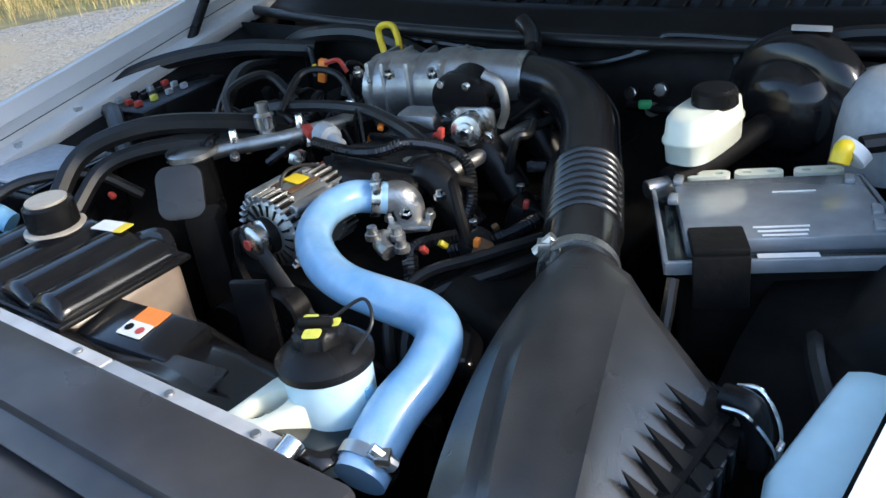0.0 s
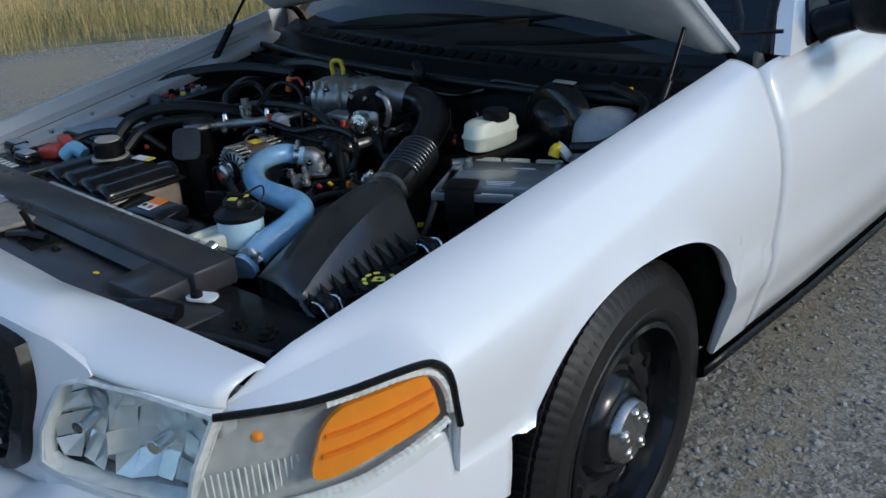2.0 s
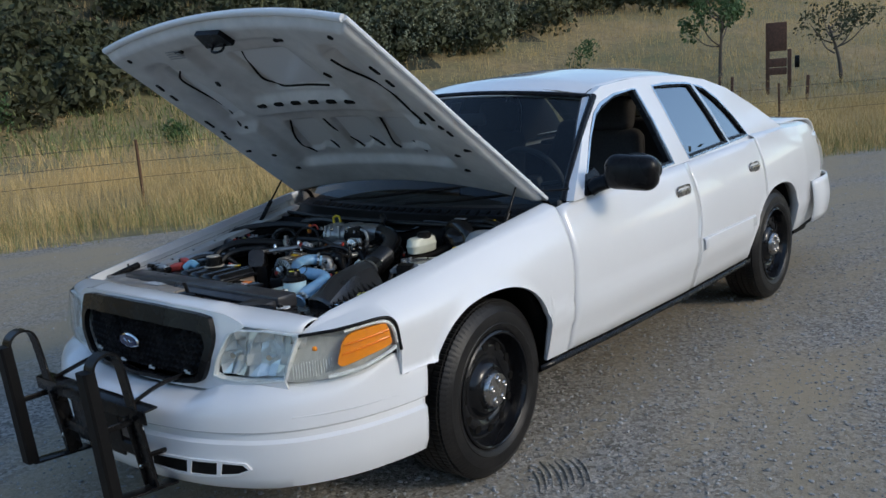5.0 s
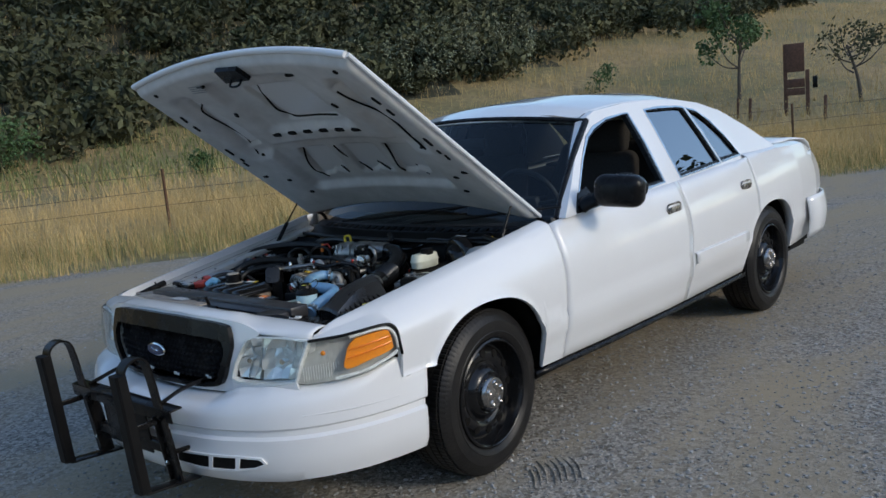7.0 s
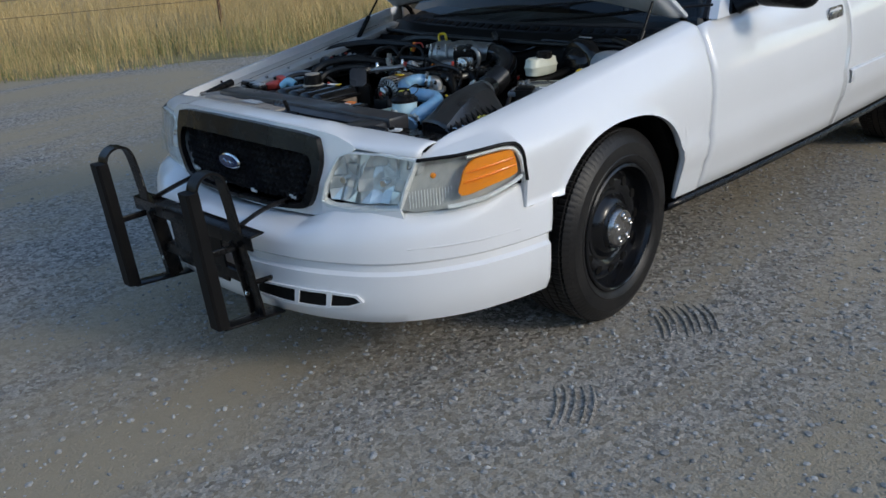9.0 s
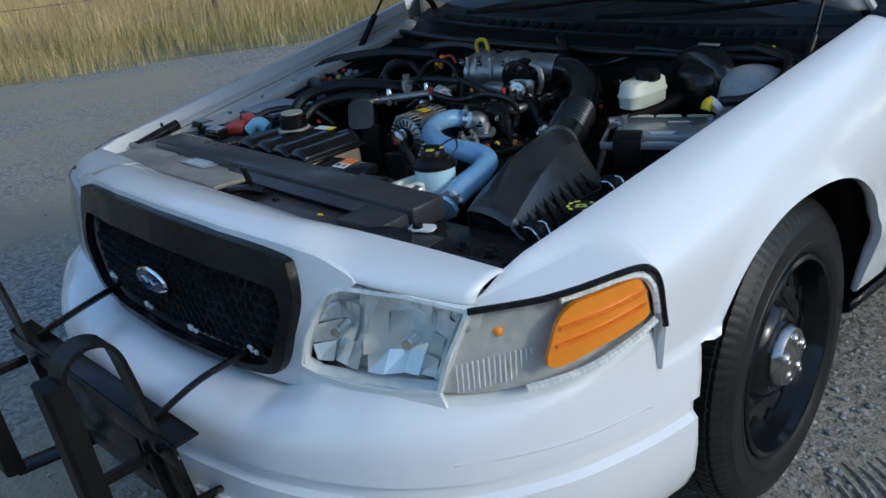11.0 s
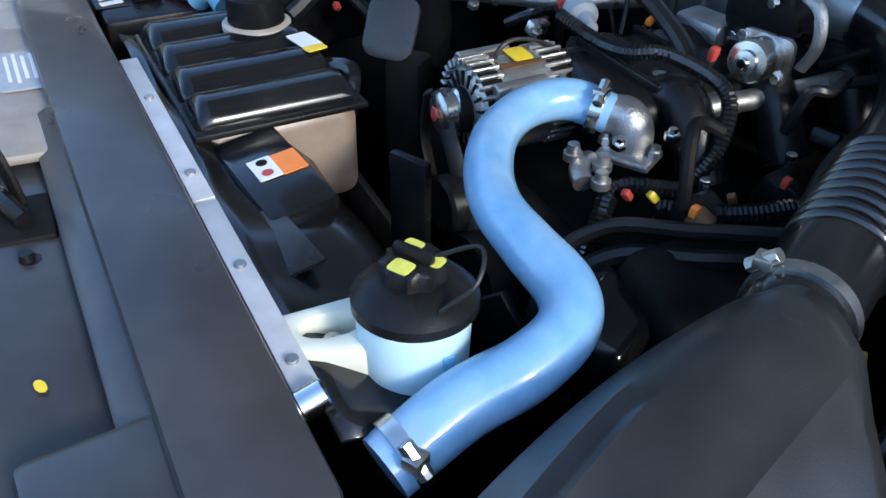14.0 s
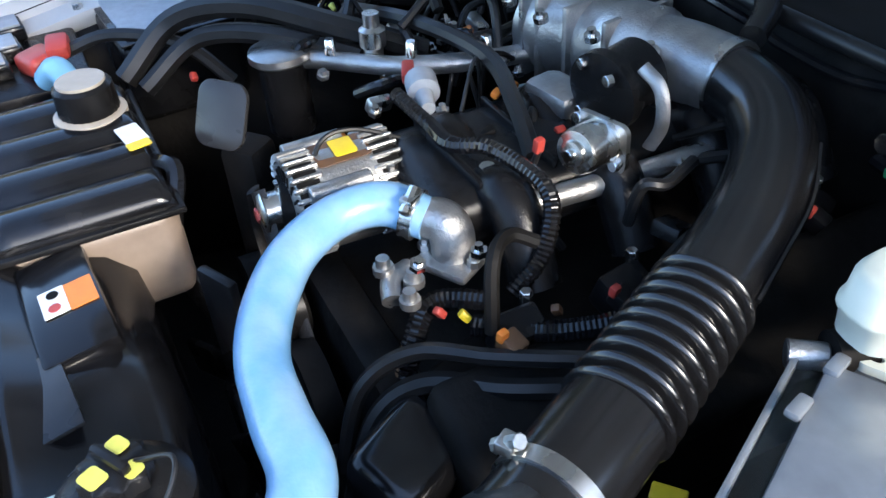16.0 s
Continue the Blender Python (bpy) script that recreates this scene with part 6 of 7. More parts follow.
part("cap", revolve([(0, 0.020), (0.002, 0.024), (0.016, 0.0235), (0.019, 0.020), (0.019, 0.002)], (0.256, -0.399, 0.811), (0.250, -0.396, 1), 36, wobble=lambda a, r, i: 0.0018 * math.cos(i * math.pi / 2.0) if r > 0.022 else 0), PLASTIC, ps)
part("cap_grip", box((0.034, 0.008, 0.010), (0.256, -0.399, 0.834), (0, 0, 30), 0.003), PLASTIC, ps)
part("sight_mark", box((0.003, 0.010, 0.028), (0.304, -0.395, 0.760), bevel=0.001), SKYBLUE, ps)
for x, y, w, h in ((0.263, -0.412, 0.017, 0.015), (0.243, -0.393, 0.015, 0.012), (0.268, -0.388, 0.013, 0.013)):
    part("cap_print", plate(rounded(w, h, 0.003, 2), 0.0008, pose(x, y, 0.8308, 0, 0, 30)), YPRINT, ps, "yellow cap symbol")
part("bracket", plate([(-0.030, -0.09), (0.014, -0.09), (0.030, -0.03), (0.034, 0.02), (-0.034, 0.02), (-0.036, -0.03)], 0.030, pose(0.247, -0.402, 0.742, 0, 0, -8), (oval(0.013, 0.024, 16, -0.008, -0.055),), bevel=0.004), MILK, ps, "white plastic mounting bracket")
part("bracket_bolt", rod((0.232, -0.455, 0.735), (0.232, -0.455, 0.758), 0.008, seg=8), ZINC, ps)
wire("cap_tether", [(0.262, -0.385, 0.831), (0.285, -0.362, 0.846), (0.304, -0.375, 0.832), (0.298, -0.40, 0.812)], 0.0018)

# coolant tank
def tank_top():
    rows = []
    for i in range(25):
        s = i / 24
        y = -0.468 + 0.185 * s
        e = min(1, min(s, 1 - s) / 0.06)
        row = []
        for k in range(33):
            t = k / 32
            x = -0.405 + 0.295 * t
            f = min(1, min(t, 1 - t) / 0.05)
            ridge = 0.016 * abs(math.sin(math.pi * t * 4)) ** 0.6
            z = 0.760 + (0.012 + ridge * e) * min(e, f) ** 0.5
            row.append((x, y, z))
        rows.append(row)
    return loft(rows)


dg = part("coolant_tank", tank_top(), GLOSSBLACK, car, "black-topped coolant tank with brownish body and screw cap", solid=0.003, angle=50)
part("tank_body", box((0.285, 0.178, 0.12), (-0.257, -0.375, 0.702), bevel=0.02, seg=3), AMBERTANK, dg, "translucent brown tank body")
part("tank_seam", box((0.302, 0.192, 0.008), (-0.257, -0.375, 0.760), bevel=0.003), PLASTIC, dg)
part("filler_neck", revolve([(0, 0.042), (0.006, 0.042), (0.008, 0.032), (0.02, 0.030)], (-0.322, -0.335, 0.782), (-0.322, -0.335, 1), 32), PALE, dg)
part("tank_cap", revolve([(0, 0.030), (0.003, 0.034), (0.034, 0.033), (0.038, 0.029), (0.038, 0.002)], (-0.322, -0.335, 0.788), (-0.322, -0.335, 1), 48, wobble=lambda a, r, i: 0.0012 * (i % 2) if r > 0.032 else 0), PLASTIC, dg)
part("cap_disc", rod((-0.322, -0.335, 0.825), (-0.322, -0.335, 0.8295), 0.028, seg=32), PALE, dg, "dusty pale cap face")
part("tank_label", plate(rounded(0.045, 0.026, 0.002, 1), 0.001, pose(-0.240, -0.303, 0.7885, 0, 0, 10)), WHITE, dg, "white label with yellow end")
part("tank_label_end", plate(rounded(0.016, 0.026, 0.002, 1), 0.001, pose(-0.212, -0.300, 0.7892, 0, 0, 10)), YELLOW, dg)
wire("overflow_hose", [(-0.20, -0.29, 0.77), (-0.165, -0.275, 0.775), (-0.14, -0.29, 0.74), (-0.13, -0.31, 0.68)], 0.010, GLOSSBLACK)

# fan shroud
sh = part("fan_shroud", loft([[(x, y, z + 0.004 * math.sin(x * 30)) for x in np.linspace(-0.42, 0.33, 24)] for y, z in ((-0.487, 0.762), (-0.47, 0.758), (-0.44, 0.742), (-0.395, 0.738), (-0.37, 0.728), (-0.345, 0.70), (-0.335, 0.62), (-0.335, 0.45))]), GLOSSBLACK, car, "black plastic fan shroud", solid=0.004, angle=35)
part("shroud_step", box((0.16, 0.07, 0.022), (-0.03, -0.415, 0.745), (6, 0, 4), 0.006), GLOSSBLACK, sh)
part("shroud_flap", box((0.10, 0.04, 0.004), (0.08, -0.445, 0.747), (8, 0, 6), 0.001), DUSTY, sh)
part("warning_label", plate(rounded(0.040, 0.026, 0.001, 1), 0.001, pose(-0.030, -0.398, 0.7585, 6, 0, 4)), ORANGE, sh, "orange and white warning label")
part("warning_label_white", plate(rounded(0.040, 0.024, 0.001, 1), 0.001, pose(-0.029, -0.423, 0.7565, 6, 0, 4)), WHITE, sh)
for dx in (-0.010, 0.010):
    part("label_mark", plate(oval(0.006, 0.006, 8), 0.0006, pose(-0.029 + dx, -0.423, 0.7580, 6, 0, 4)), DARK if dx < 0 else RED, sh)
fan = part("cooling_fan", rod((0.0, -0.30, 0.52), (0.0, -0.26, 0.52), 0.07, seg=24), PLASTIC, car)
for k in range(7):
    part("fan_blade", box((0.05, 0.012, 0.16), (0.15 * math.sin(k * 0.9), -0.28, 0.52 + 0.15 * math.cos(k * 0.9)), (0, math.degrees(k * 0.9), 25), 0.004), PLASTIC, fan)
part("dark_bracket", plate(rounded(0.066, 0.075, 0.018), 0.006, pose(-0.205, -0.205, 0.80, 62, 0, 38), bevel=0.001), DUSTY, car, "brown-black upright shield plate")
part("shield_stay", box((0.05, 0.05, 0.16), (-0.19, -0.19, 0.69), (0, 0, 38), 0.012), DARK, car)

# battery and right-hand side
bat = part("battery", box((0.27, 0.18, 0.17), (-0.605, -0.405, 0.675), bevel=0.008), PLASTIC, car, "black battery with red terminal cover")
part("battery_label", box((0.21, 0.045, 0.002), (-0.625, -0.475, 0.761), bevel=0.0005), PLASTIC, bat)
for k in range(9):
    part("label_bar", box((0.013, 0.030, 0.001), (-0.715 + 0.0225 * k, -0.475, 0.7628), (0, 0, 8), 0), WHITE, bat)
for x, y in ((-0.67, -0.40), (-0.60, -0.41), (-0.55, -0.43)):
    part("vent_cap", box((0.055, 0.04, 0.022), (x, y, 0.772), (0, 0, 5), 0.005), GLOSSBLACK, bat)
    part("vent_lid", box((0.045, 0.03, 0.004), (x, y, 0.7845), (0, 0, 5), 0.001), GREYLABEL, bat)
b = box((0.065, 0.048, 0.030), (-0.532, -0.372, 0.774), (6, -8, 20), 0.010, 3)
part("terminal_cover", box((0.04, 0.03, 0.02), (-0.515, -0.345, 0.795), (0, 12, -10), 0.006, 2, bm=b), RED, bat, "red rubber terminal cover")
part("cable_sleeve", tube([(-0.48, -0.37, 0.77), (-0.455, -0.355, 0.79), (-0.43, -0.345, 0.775)], 0.017, 6, 12), SKYBLUE, bat, "pale blue cable sleeve")
wire("battery_cable", [(-0.52, -0.35, 0.78), (-0.50, -0.28, 0.80), (-0.44, -0.20, 0.79), (-0.40, -0.15, 0.74)], 0.009, HOSE_RUBBER)
part("evaporator_box", box((0.24, 0.17, 0.12), (-0.63, -0.195, 0.715), (0, 0, 4), 0.015, 3), PLASTIC, car, "black box with flat grey lid")
part("box_lid", box((0.215, 0.145, 0.006), (-0.63, -0.195, 0.779), (0, 0, 4), 0.003), GREYLABEL, car, "flat grey lid")
part("box_rim", box((0.235, 0.165, 0.006), (-0.63, -0.195, 0.774), (0, 0, 4), 0.003), GLOSSBLACK, car)
part("corner_panel", box((0.24, 0.12, 0.02), (-0.585, -0.565, 0.762), (-2, 0, -6), 0.008), TAN, car, "dusty tan corner panel")
part("antenna_stub", tube([(-0.70, -0.50, 0.765), (-0.703, -0.505, 0.80)], 0.004, 3, 8), PLASTIC, car)
part("rubber_bumper", tube([(-0.67, -0.60, 0.765), (-0.675, -0.55, 0.775), (-0.68, -0.47, 0.79)], 0.014, 5, 10), PLASTIC, car)
fb = part("fuse_box", box((0.15, 0.22, 0.08), (-0.66, 0.10, 0.765), (0, 0, 6), 0.012), PLASTIC, car, "fuse block with coloured fuses")
rr = random.Random(9)
for k in range(16):
    x, y = -0.705 + 0.03 * (k % 4), 0.02 + 0.035 * (k // 4)
    part("fuse", box((0.009, 0.014, 0.014), (x, y, 0.808), (0, 0, 6), 0.002), (YPRINT, PLASTIC, RED, PLASTIC, GREYLABEL, PLASTIC)[rr.randrange(6)], fb)
for i, pts in enumerate(([(-0.72, -0.15, 0.76), (-0.74, -0.02, 0.80), (-0.72, 0.12, 0.835), (-0.62, 0.26, 0.84), (-0.45, 0.33, 0.83)],
                         [(-0.50, -0.10, 0.77), (-0.62, -0.03, 0.81), (-0.70, 0.02, 0.78), (-0.66, 0.15, 0.74)],
                         [(-0.44, -0.28, 0.76), (-0.45, -0.20, 0.82), (-0.38, -0.12, 0.845), (-0.28, -0.03, 0.83), (-0.24, 0.06, 0.79)],
                         [(-0.42, -0.26, 0.75), (-0.42, -0.18, 0.80), (-0.34, -0.10, 0.815), (-0.25, -0.02, 0.80)],
                         [(-0.36, -0.02, 0.78), (-0.42, 0.07, 0.82), (-0.50, 0.18, 0.83), (-0.55, 0.30, 0.80)],
                         [(-0.10, 0.32, 0.80), (-0.30, 0.34, 0.86), (-0.48, 0.34, 0.85), (-0.60, 0.36, 0.80)])):
    wire("coolant_hose", pts, (0.017, 0.015, 0.016, 0.013, 0.013, 0.016)[i], HOSE_RUBBER, "black rubber hose")
wire("ac_line", [(-0.30, -0.02, 0.82), (-0.36, 0.03, 0.85), (-0.34, 0.10, 0.86), (-0.28, 0.10, 0.82)], 0.008, HOSE_RUBBER)
wire("ac_line", [(-0.24, 0.03, 0.83), (-0.25, 0.10, 0.87), (-0.20, 0.13, 0.86), (-0.16, 0.12, 0.80)], 0.006, HOSE_RUBBER)
oc = part("oil_cap", revolve([(0, 0.036), (0.004, 0.040), (0.012, 0.039), (0.014, 0.034), (0.015, 0.002)], (-0.305, -0.105, 0.800), (-0.305, -0.11, 1), 36), DULLCHROME, car, "flat silver oil filler cap")
part("cap_neck", rod((-0.305, -0.105, 0.70), (-0.305, -0.105, 0.80), 0.03, seg=20), PLASTIC, oc)
b = tube([(-0.245, 0.295, 0.84), (-0.255, 0.30, 0.885), (-0.225, 0.305, 0.89), (-0.215, 0.30, 0.85), (-0.245, 0.295, 0.84)], 0.006, 6, 8)
ds = part("dipstick", b, YELLOW, car, "yellow dipstick handle")
part("dipstick_tube", rod((-0.228, 0.297, 0.70), (-0.228, 0.297, 0.845), 0.006), YELLOW, ds)
part("red_clip", box((0.014, 0.012, 0.040), (-0.245, 0.140, 0.862), (0, 14, 20), 0.003), ORANGE, car)
part("red_lead", tube([(-0.235, 0.14, 0.875), (-0.21, 0.145, 0.88), (-0.20, 0.15, 0.86)], 0.004, 5, 6), RED, car)
part("red_connector", box((0.03, 0.014, 0.014), (-0.145, -0.005, 0.822), (0, 10, -25), 0.003), RED, car)
part("regulator", revolve([(0, 0.012), (0.004, 0.018), (0.03, 0.018), (0.034, 0.010), (0.06, 0.008)], (-0.125, 0.0, 0.822), (-0.06, -0.02, 0.815), 16), GREYLABEL, car)

# wiring
wr = random.Random(21)
wire("wiring_loom", [(-0.10, -0.04, 0.825), (-0.04, -0.03, 0.815), (0.02, -0.035, 0.825), (0.06, -0.01, 0.832), (0.125, 0.01, 0.815), (0.150, -0.01, 0.77), (0.155, -0.045, 0.74)], 0.0075, GLOSSBLACK, "corrugated black wiring loom", 0.0012)
wire("wiring_loom", [(0.155, -0.06, 0.735), (0.125, -0.11, 0.735), (0.14, -0.14, 0.715), (0.16, -0.17, 0.66)], 0.010, GLOSSBLACK, "corrugated black wiring loom", 0.0012)
wire("wiring_loom", [(0.16, -0.09, 0.725), (0.21, -0.03, 0.73), (0.24, 0.06, 0.74), (0.22, 0.2, 0.74)], 0.010, GLOSSBLACK, "corrugated black wiring loom", 0.0012)
wire("wiring_loom", [(-0.40, 0.02, 0.80), (-0.25, 0.05, 0.83), (-0.12, 0.08, 0.83), (-0.02, 0.06, 0.82), (0.05, 0.04, 0.80)], 0.010, HOSE_RUBBER, "black wiring loom")
for k in range(34):
    x, y = wr.uniform(-0.42, 0.17), wr.uniform(-0.05, 0.30)
    z = 0.775 + wr.uniform(0, 0.04)
    p = Vector((x, y, z))
    d = Vector((wr.uniform(-1, 1), wr.uniform(-1, 1), 0)).normalized() * wr.uniform(0.05, 0.12)
    s = Vector((wr.uniform(-0.03, 0.03), wr.uniform(-0.03, 0.03), wr.uniform(0.0, 0.04)))
    wire("engine_wire", [p, p + d * 0.4 + s, p + d * 0.8 + s * 0.7, p + d + Vector((0, 0, -0.05))], wr.uniform(0.002, 0.007), wr.choice([HOSE_RUBBER, GLOSSBLACK, HOSE_RUBBER, HOSE_RUBBER, DARK]))
for k in range(40):
    x, y = wr.uniform(-0.46, 0.20), wr.uniform(-0.06, 0.32)
    z = 0.755 + wr.uniform(0, 0.05)
    m = wr.choice([PLASTIC, PLASTIC, GREYLABEL, ALU, PLASTIC, ZINC, COPPER, DARK])
    part("connector", box((wr.uniform(0.012, 0.04), wr.uniform(0.012, 0.035), wr.uniform(0.012, 0.03)), (x, y, z), (wr.uniform(-25, 25), wr.uniform(-25, 25), wr.uniform(0, 180)), 0.003), m, car)
for k, (x, y, z) in enumerate(((0.02, 0.09, 0.80), (-0.06, 0.06, 0.815), (-0.33, 0.06, 0.80), (-0.40, -0.20, 0.76), (-0.46, 0.02, 0.78), (0.165, -0.10, 0.745), (0.145, -0.115, 0.74), (0.19, -0.02, 0.735), (-0.17, 0.22, 0.83), (-0.36, 0.23, 0.83))):
    part("connector_tab", box((0.009, 0.012, 0.008), (x, y, z), (10 * k, 20, 33 * k), 0.002), (RED, ORANGE, RED, RED, YPRINT, YELLOW, RED, COPPER, YPRINT, YELLOW)[k], car)
for k in range(26):
    x, y = wr.uniform(-0.34, 0.18), wr.uniform(-0.15, 0.25)
    part("bolt", revolve([(0, 0.008), (0.006, 0.008), (0.006, 0.005), (0.012, 0.004)], (x, y, 0.77 + wr.uniform(0, 0.03)), (x + wr.uniform(-0.1, 0.1), y, 1), 6), wr.choice([ZINC, ALU, CHROME]), eng)

for pts, r in (([(0.17, -0.235, 0.62), (0.150, -0.200, 0.69), (0.165, -0.150, 0.725), (0.215, -0.095, 0.735), (0.262, -0.02, 0.735)], 0.008),
               ([(0.19, -0.235, 0.60), (0.170, -0.195, 0.67), (0.185, -0.150, 0.705), (0.235, -0.095, 0.715), (0.275, -0.02, 0.715)], 0.010),
               ([(0.30, -0.03, 0.72), (0.245, 0.03, 0.752), (0.205, 0.11, 0.765), (0.19, 0.19, 0.77)], 0.012)):
    wire("engine_hose", pts, r, HOSE_RUBBER, "black rubber hose along the engine")
part("belt_cover", box((0.085, 0.10, 0.09), (0.215, -0.185, 0.645), (12, 20, 28), 0.02, 3), GLOSSBLACK, car, "glossy black belt-side cover")

# brake parts
br = part("brake_reservoir", loft([[(0.375 + 0.031 * c * w, 0.155 + 0.068 * sn * w, z) for c, sn in ((math.copysign(abs(math.cos(a)) ** 0.6, math.cos(a)), math.copysign(abs(math.sin(a)) ** 0.7, math.sin(a))) for a in np.linspace(0, 2 * math.pi, 28, endpoint=False))] for z, w, t in ((0.795, 0.80, 0), (0.800, 0.98, 0), (0.822, 1.0, 0), (0.826, 1.06, 0), (0.830, 1.06, 0), (0.834, 1.0, 0), (0.853, 0.95, 0), (0.858, 0.85, 0))], None, True, True), MILK, car, "milky white brake fluid reservoir with black cap", angle=50)
br.data.transform(Matrix.Translation((0.392, 0.172, 0)) @ pose(0, 0, 0, 0, 0, -6) @ Matrix.Translation((-0.375, -0.155, 0)))
part("reservoir_cap", revolve([(0, 0.026), (0.003, 0.029), (0.020, 0.028), (0.024, 0.024), (0.024, 0.002)], (0.402, 0.180, 0.854), (0.402, 0.180, 1), 32), PLASTIC, br)
part("master_cylinder", tube([(0.372, 0.11, 0.775), (0.40, 0.20, 0.775), (0.43, 0.29, 0.79)], 0.018, 5, 16), DARK, car, "dark brake master cylinder")
part("line_fitting", rod((0.352, 0.085, 0.77), (0.372, 0.11, 0.77), 0.012, seg=10), ALU, car)
bo = part("brake_booster", revolve([(0, 0.028), (0.004, 0.042), (0.012, 0.054), (0.024, 0.064), (0.034, 0.068), (0.037, 0.088), (0.046, 0.098), (0.056, 0.101), (0.078, 0.101), (0.092, 0.085)], (0.437, 0.282, 0.806), (0.470, 0.41, 0.806), 48), GLOSSBLACK, car, "glossy black brake booster")
part("booster_label", plate(rounded(0.05, 0.025, 0.002, 1), 0.001, pose(0.466, 0.345, 0.9075, 0, 4, 15)), GREYLABEL, bo)
part("strut_tower", revolve([(-0.06, 0.085), (0, 0.080), (0.035, 0.074), (0.056, 0.058), (0.064, 0.035), (0.066, 0.005)], (0.588, 0.335, 0.800), (0.588, 0.335, 1), 40), GREYLABEL, car, "dull grey strut tower")
yc = part("vacuum_valve", revolve([(0, 0.018), (0.002, 0.022), (0.016, 0.022), (0.018, 0.016)], (0.560, 0.192, 0.800), (0.575, 0.215, 0.82), 24), WHITE, car, "yellow and black valve with pale ring")
part("valve_body", tube([(0.563, 0.195, 0.806), (0.558, 0.182, 0.815), (0.556, 0.172, 0.80)], 0.012, 5, 12), YELLOW, yc)
wire("vacuum_hose", [(0.57, 0.21, 0.81), (0.625, 0.25, 0.815), (0.668, 0.30, 0.85), (0.655, 0.36, 0.882), (0.56, 0.392, 0.898)], 0.012)
wire("brake_hose", [(0.36, 0.36, 0.85), (0.50, 0.40, 0.885), (0.62, 0.41, 0.88), (0.70, 0.36, 0.85)], 0.012)
part("yellow_plug", rod((0.60, 0.40, 0.888), (0.60, 0.40, 0.90), 0.005), YELLOW, car)
for x, y, z in ((0.25, 0.36, 0.80), (0.245, 0.34, 0.775), (0.20, 0.36, 0.79), (-0.225, 0.40, 0.845)):
    part("firewall_bolt", rod((x, y, z), (x, y - 0.012, z + 0.003), 0.011, seg=8), ZINC, car)
wire("firewall_pipe", [(0.20, 0.345, 0.775), (0.27, 0.33, 0.78), (0.32, 0.34, 0.785)], 0.008, GLOSSBLACK)
part("green_connector", box((0.02, 0.014, 0.012), (0.235, 0.33, 0.785), (0, 0, 20), 0.003), GREEN, car)

# engine control module
M = pose(0.516, 0.062, 0.776, -3, 1, 28.5) @ Matrix.Diagonal((1.05, 1.05, 1, 1))


def put(bm):
    bmesh.ops.transform(bm, matrix=M, verts=bm.verts)
    return bm


pcm = part("control_module", put(box((0.205, 0.165, 0.022), (0.006, 0.006, 0.0), bevel=0.005)), PCM_TOP, car, "grey control module under a clear plastic cover")
part("clear_cover", put(plate(rounded(0.240, 0.215, 0.008), 0.004, pose(0, 0, -0.008), (rounded(0.207, 0.167, 0.005, 5, 0.006, 0.006),), bevel=0.001)), PCM_EDGE, pcm, "clear plastic rim").visible_shadow = False
for w, d, x, y in ((0.240, 0.006, 0, 0.106), (0.240, 0.006, 0, -0.106), (0.006, 0.215, 0.118, 0), (0.006, 0.215, -0.118, 0)):
    part("cover_edge", put(box((w, d, 0.016), (x, y, -0.006), bevel=0.002)), PCM_TOP, pcm)
for x in (-0.055, 0.005, 0.072):
    part("white_clip", put(plate(rounded(0.055, 0.022, 0.010), 0.008, pose(x, 0.112, 0.0), (oval(0.006, 0.004, 10, -0.014, 0), oval(0.006, 0.004, 10, 0.014, 0)))), MILK, pcm, "white plastic clip")
part("foam_pad", put(box((0.055, 0.055, 0.012), (-0.066, -0.086, 0.012), bevel=0.003)), DARK, pcm, "black foam pad")
part("pad_front", put(box((0.055, 0.006, 0.06), (-0.066, -0.114, -0.02), bevel=0.002)), DARK, pcm)
for k in range(3):
    part("print_bar", put(box((0.055 - 0.006 * k, 0.003, 0.001), (0.0, -0.052 - 0.010 * k, 0.0115), bevel=0)), WHITE, pcm)
part("print_label", put(box((0.058, 0.014, 0.001), (0.0, -0.095, -0.002), bevel=0)), WHITE, pcm)
part("print_bar", put(box((0.045, 0.002, 0.001), (0.03, 0.04, 0.0115), bevel=0)), WHITE, pcm)
for x, y in ((0.095, 0.07), (0.10, -0.02), (0.092, -0.06), (-0.09, 0.085), (-0.10, 0.03)):
    part("latch", put(box((0.012, 0.024, 0.008), (x, y, 0.012), (0, 0, -10), 0.003)), PCM_TOP, pcm)
part("module_tray", put(box((0.19, 0.17, 0.16), (0, 0, -0.10), bevel=0.01)), DARK, pcm)
wire("module_loom", [(0.47, -0.10, 0.77), (0.475, -0.14, 0.72), (0.465, -0.18, 0.66)], 0.007)

# washer bottle
def washer():
    rows = []
    for i in range(21):
        s = i / 20
        y = -0.555 + 0.40 * s
        top = interp(s, (0, 0.05, 0.15, 0.25, 0.36, 0.46, 0.6, 0.9, 1.0), (0.68, 0.735, 0.770, 0.774, 0.768, 0.752, 0.768, 0.785, 0.75))
        inner = interp(s, (0, 0.1, 0.3, 0.45, 0.6, 1.0), (0.675, 0.648, 0.640, 0.652, 0.640, 0.665))
        rows.append([(inner + 0.006, y, 0.52), (inner, y, 0.60), (inner, y, top - 0.02), (inner + 0.008, y, top - 0.005), (inner + 0.024, y, top), (bay_edge(y) + 0.03, y, top + 0.002), (bay_edge(y) + 0.05, y, 0.60)])
    return loft(rows)


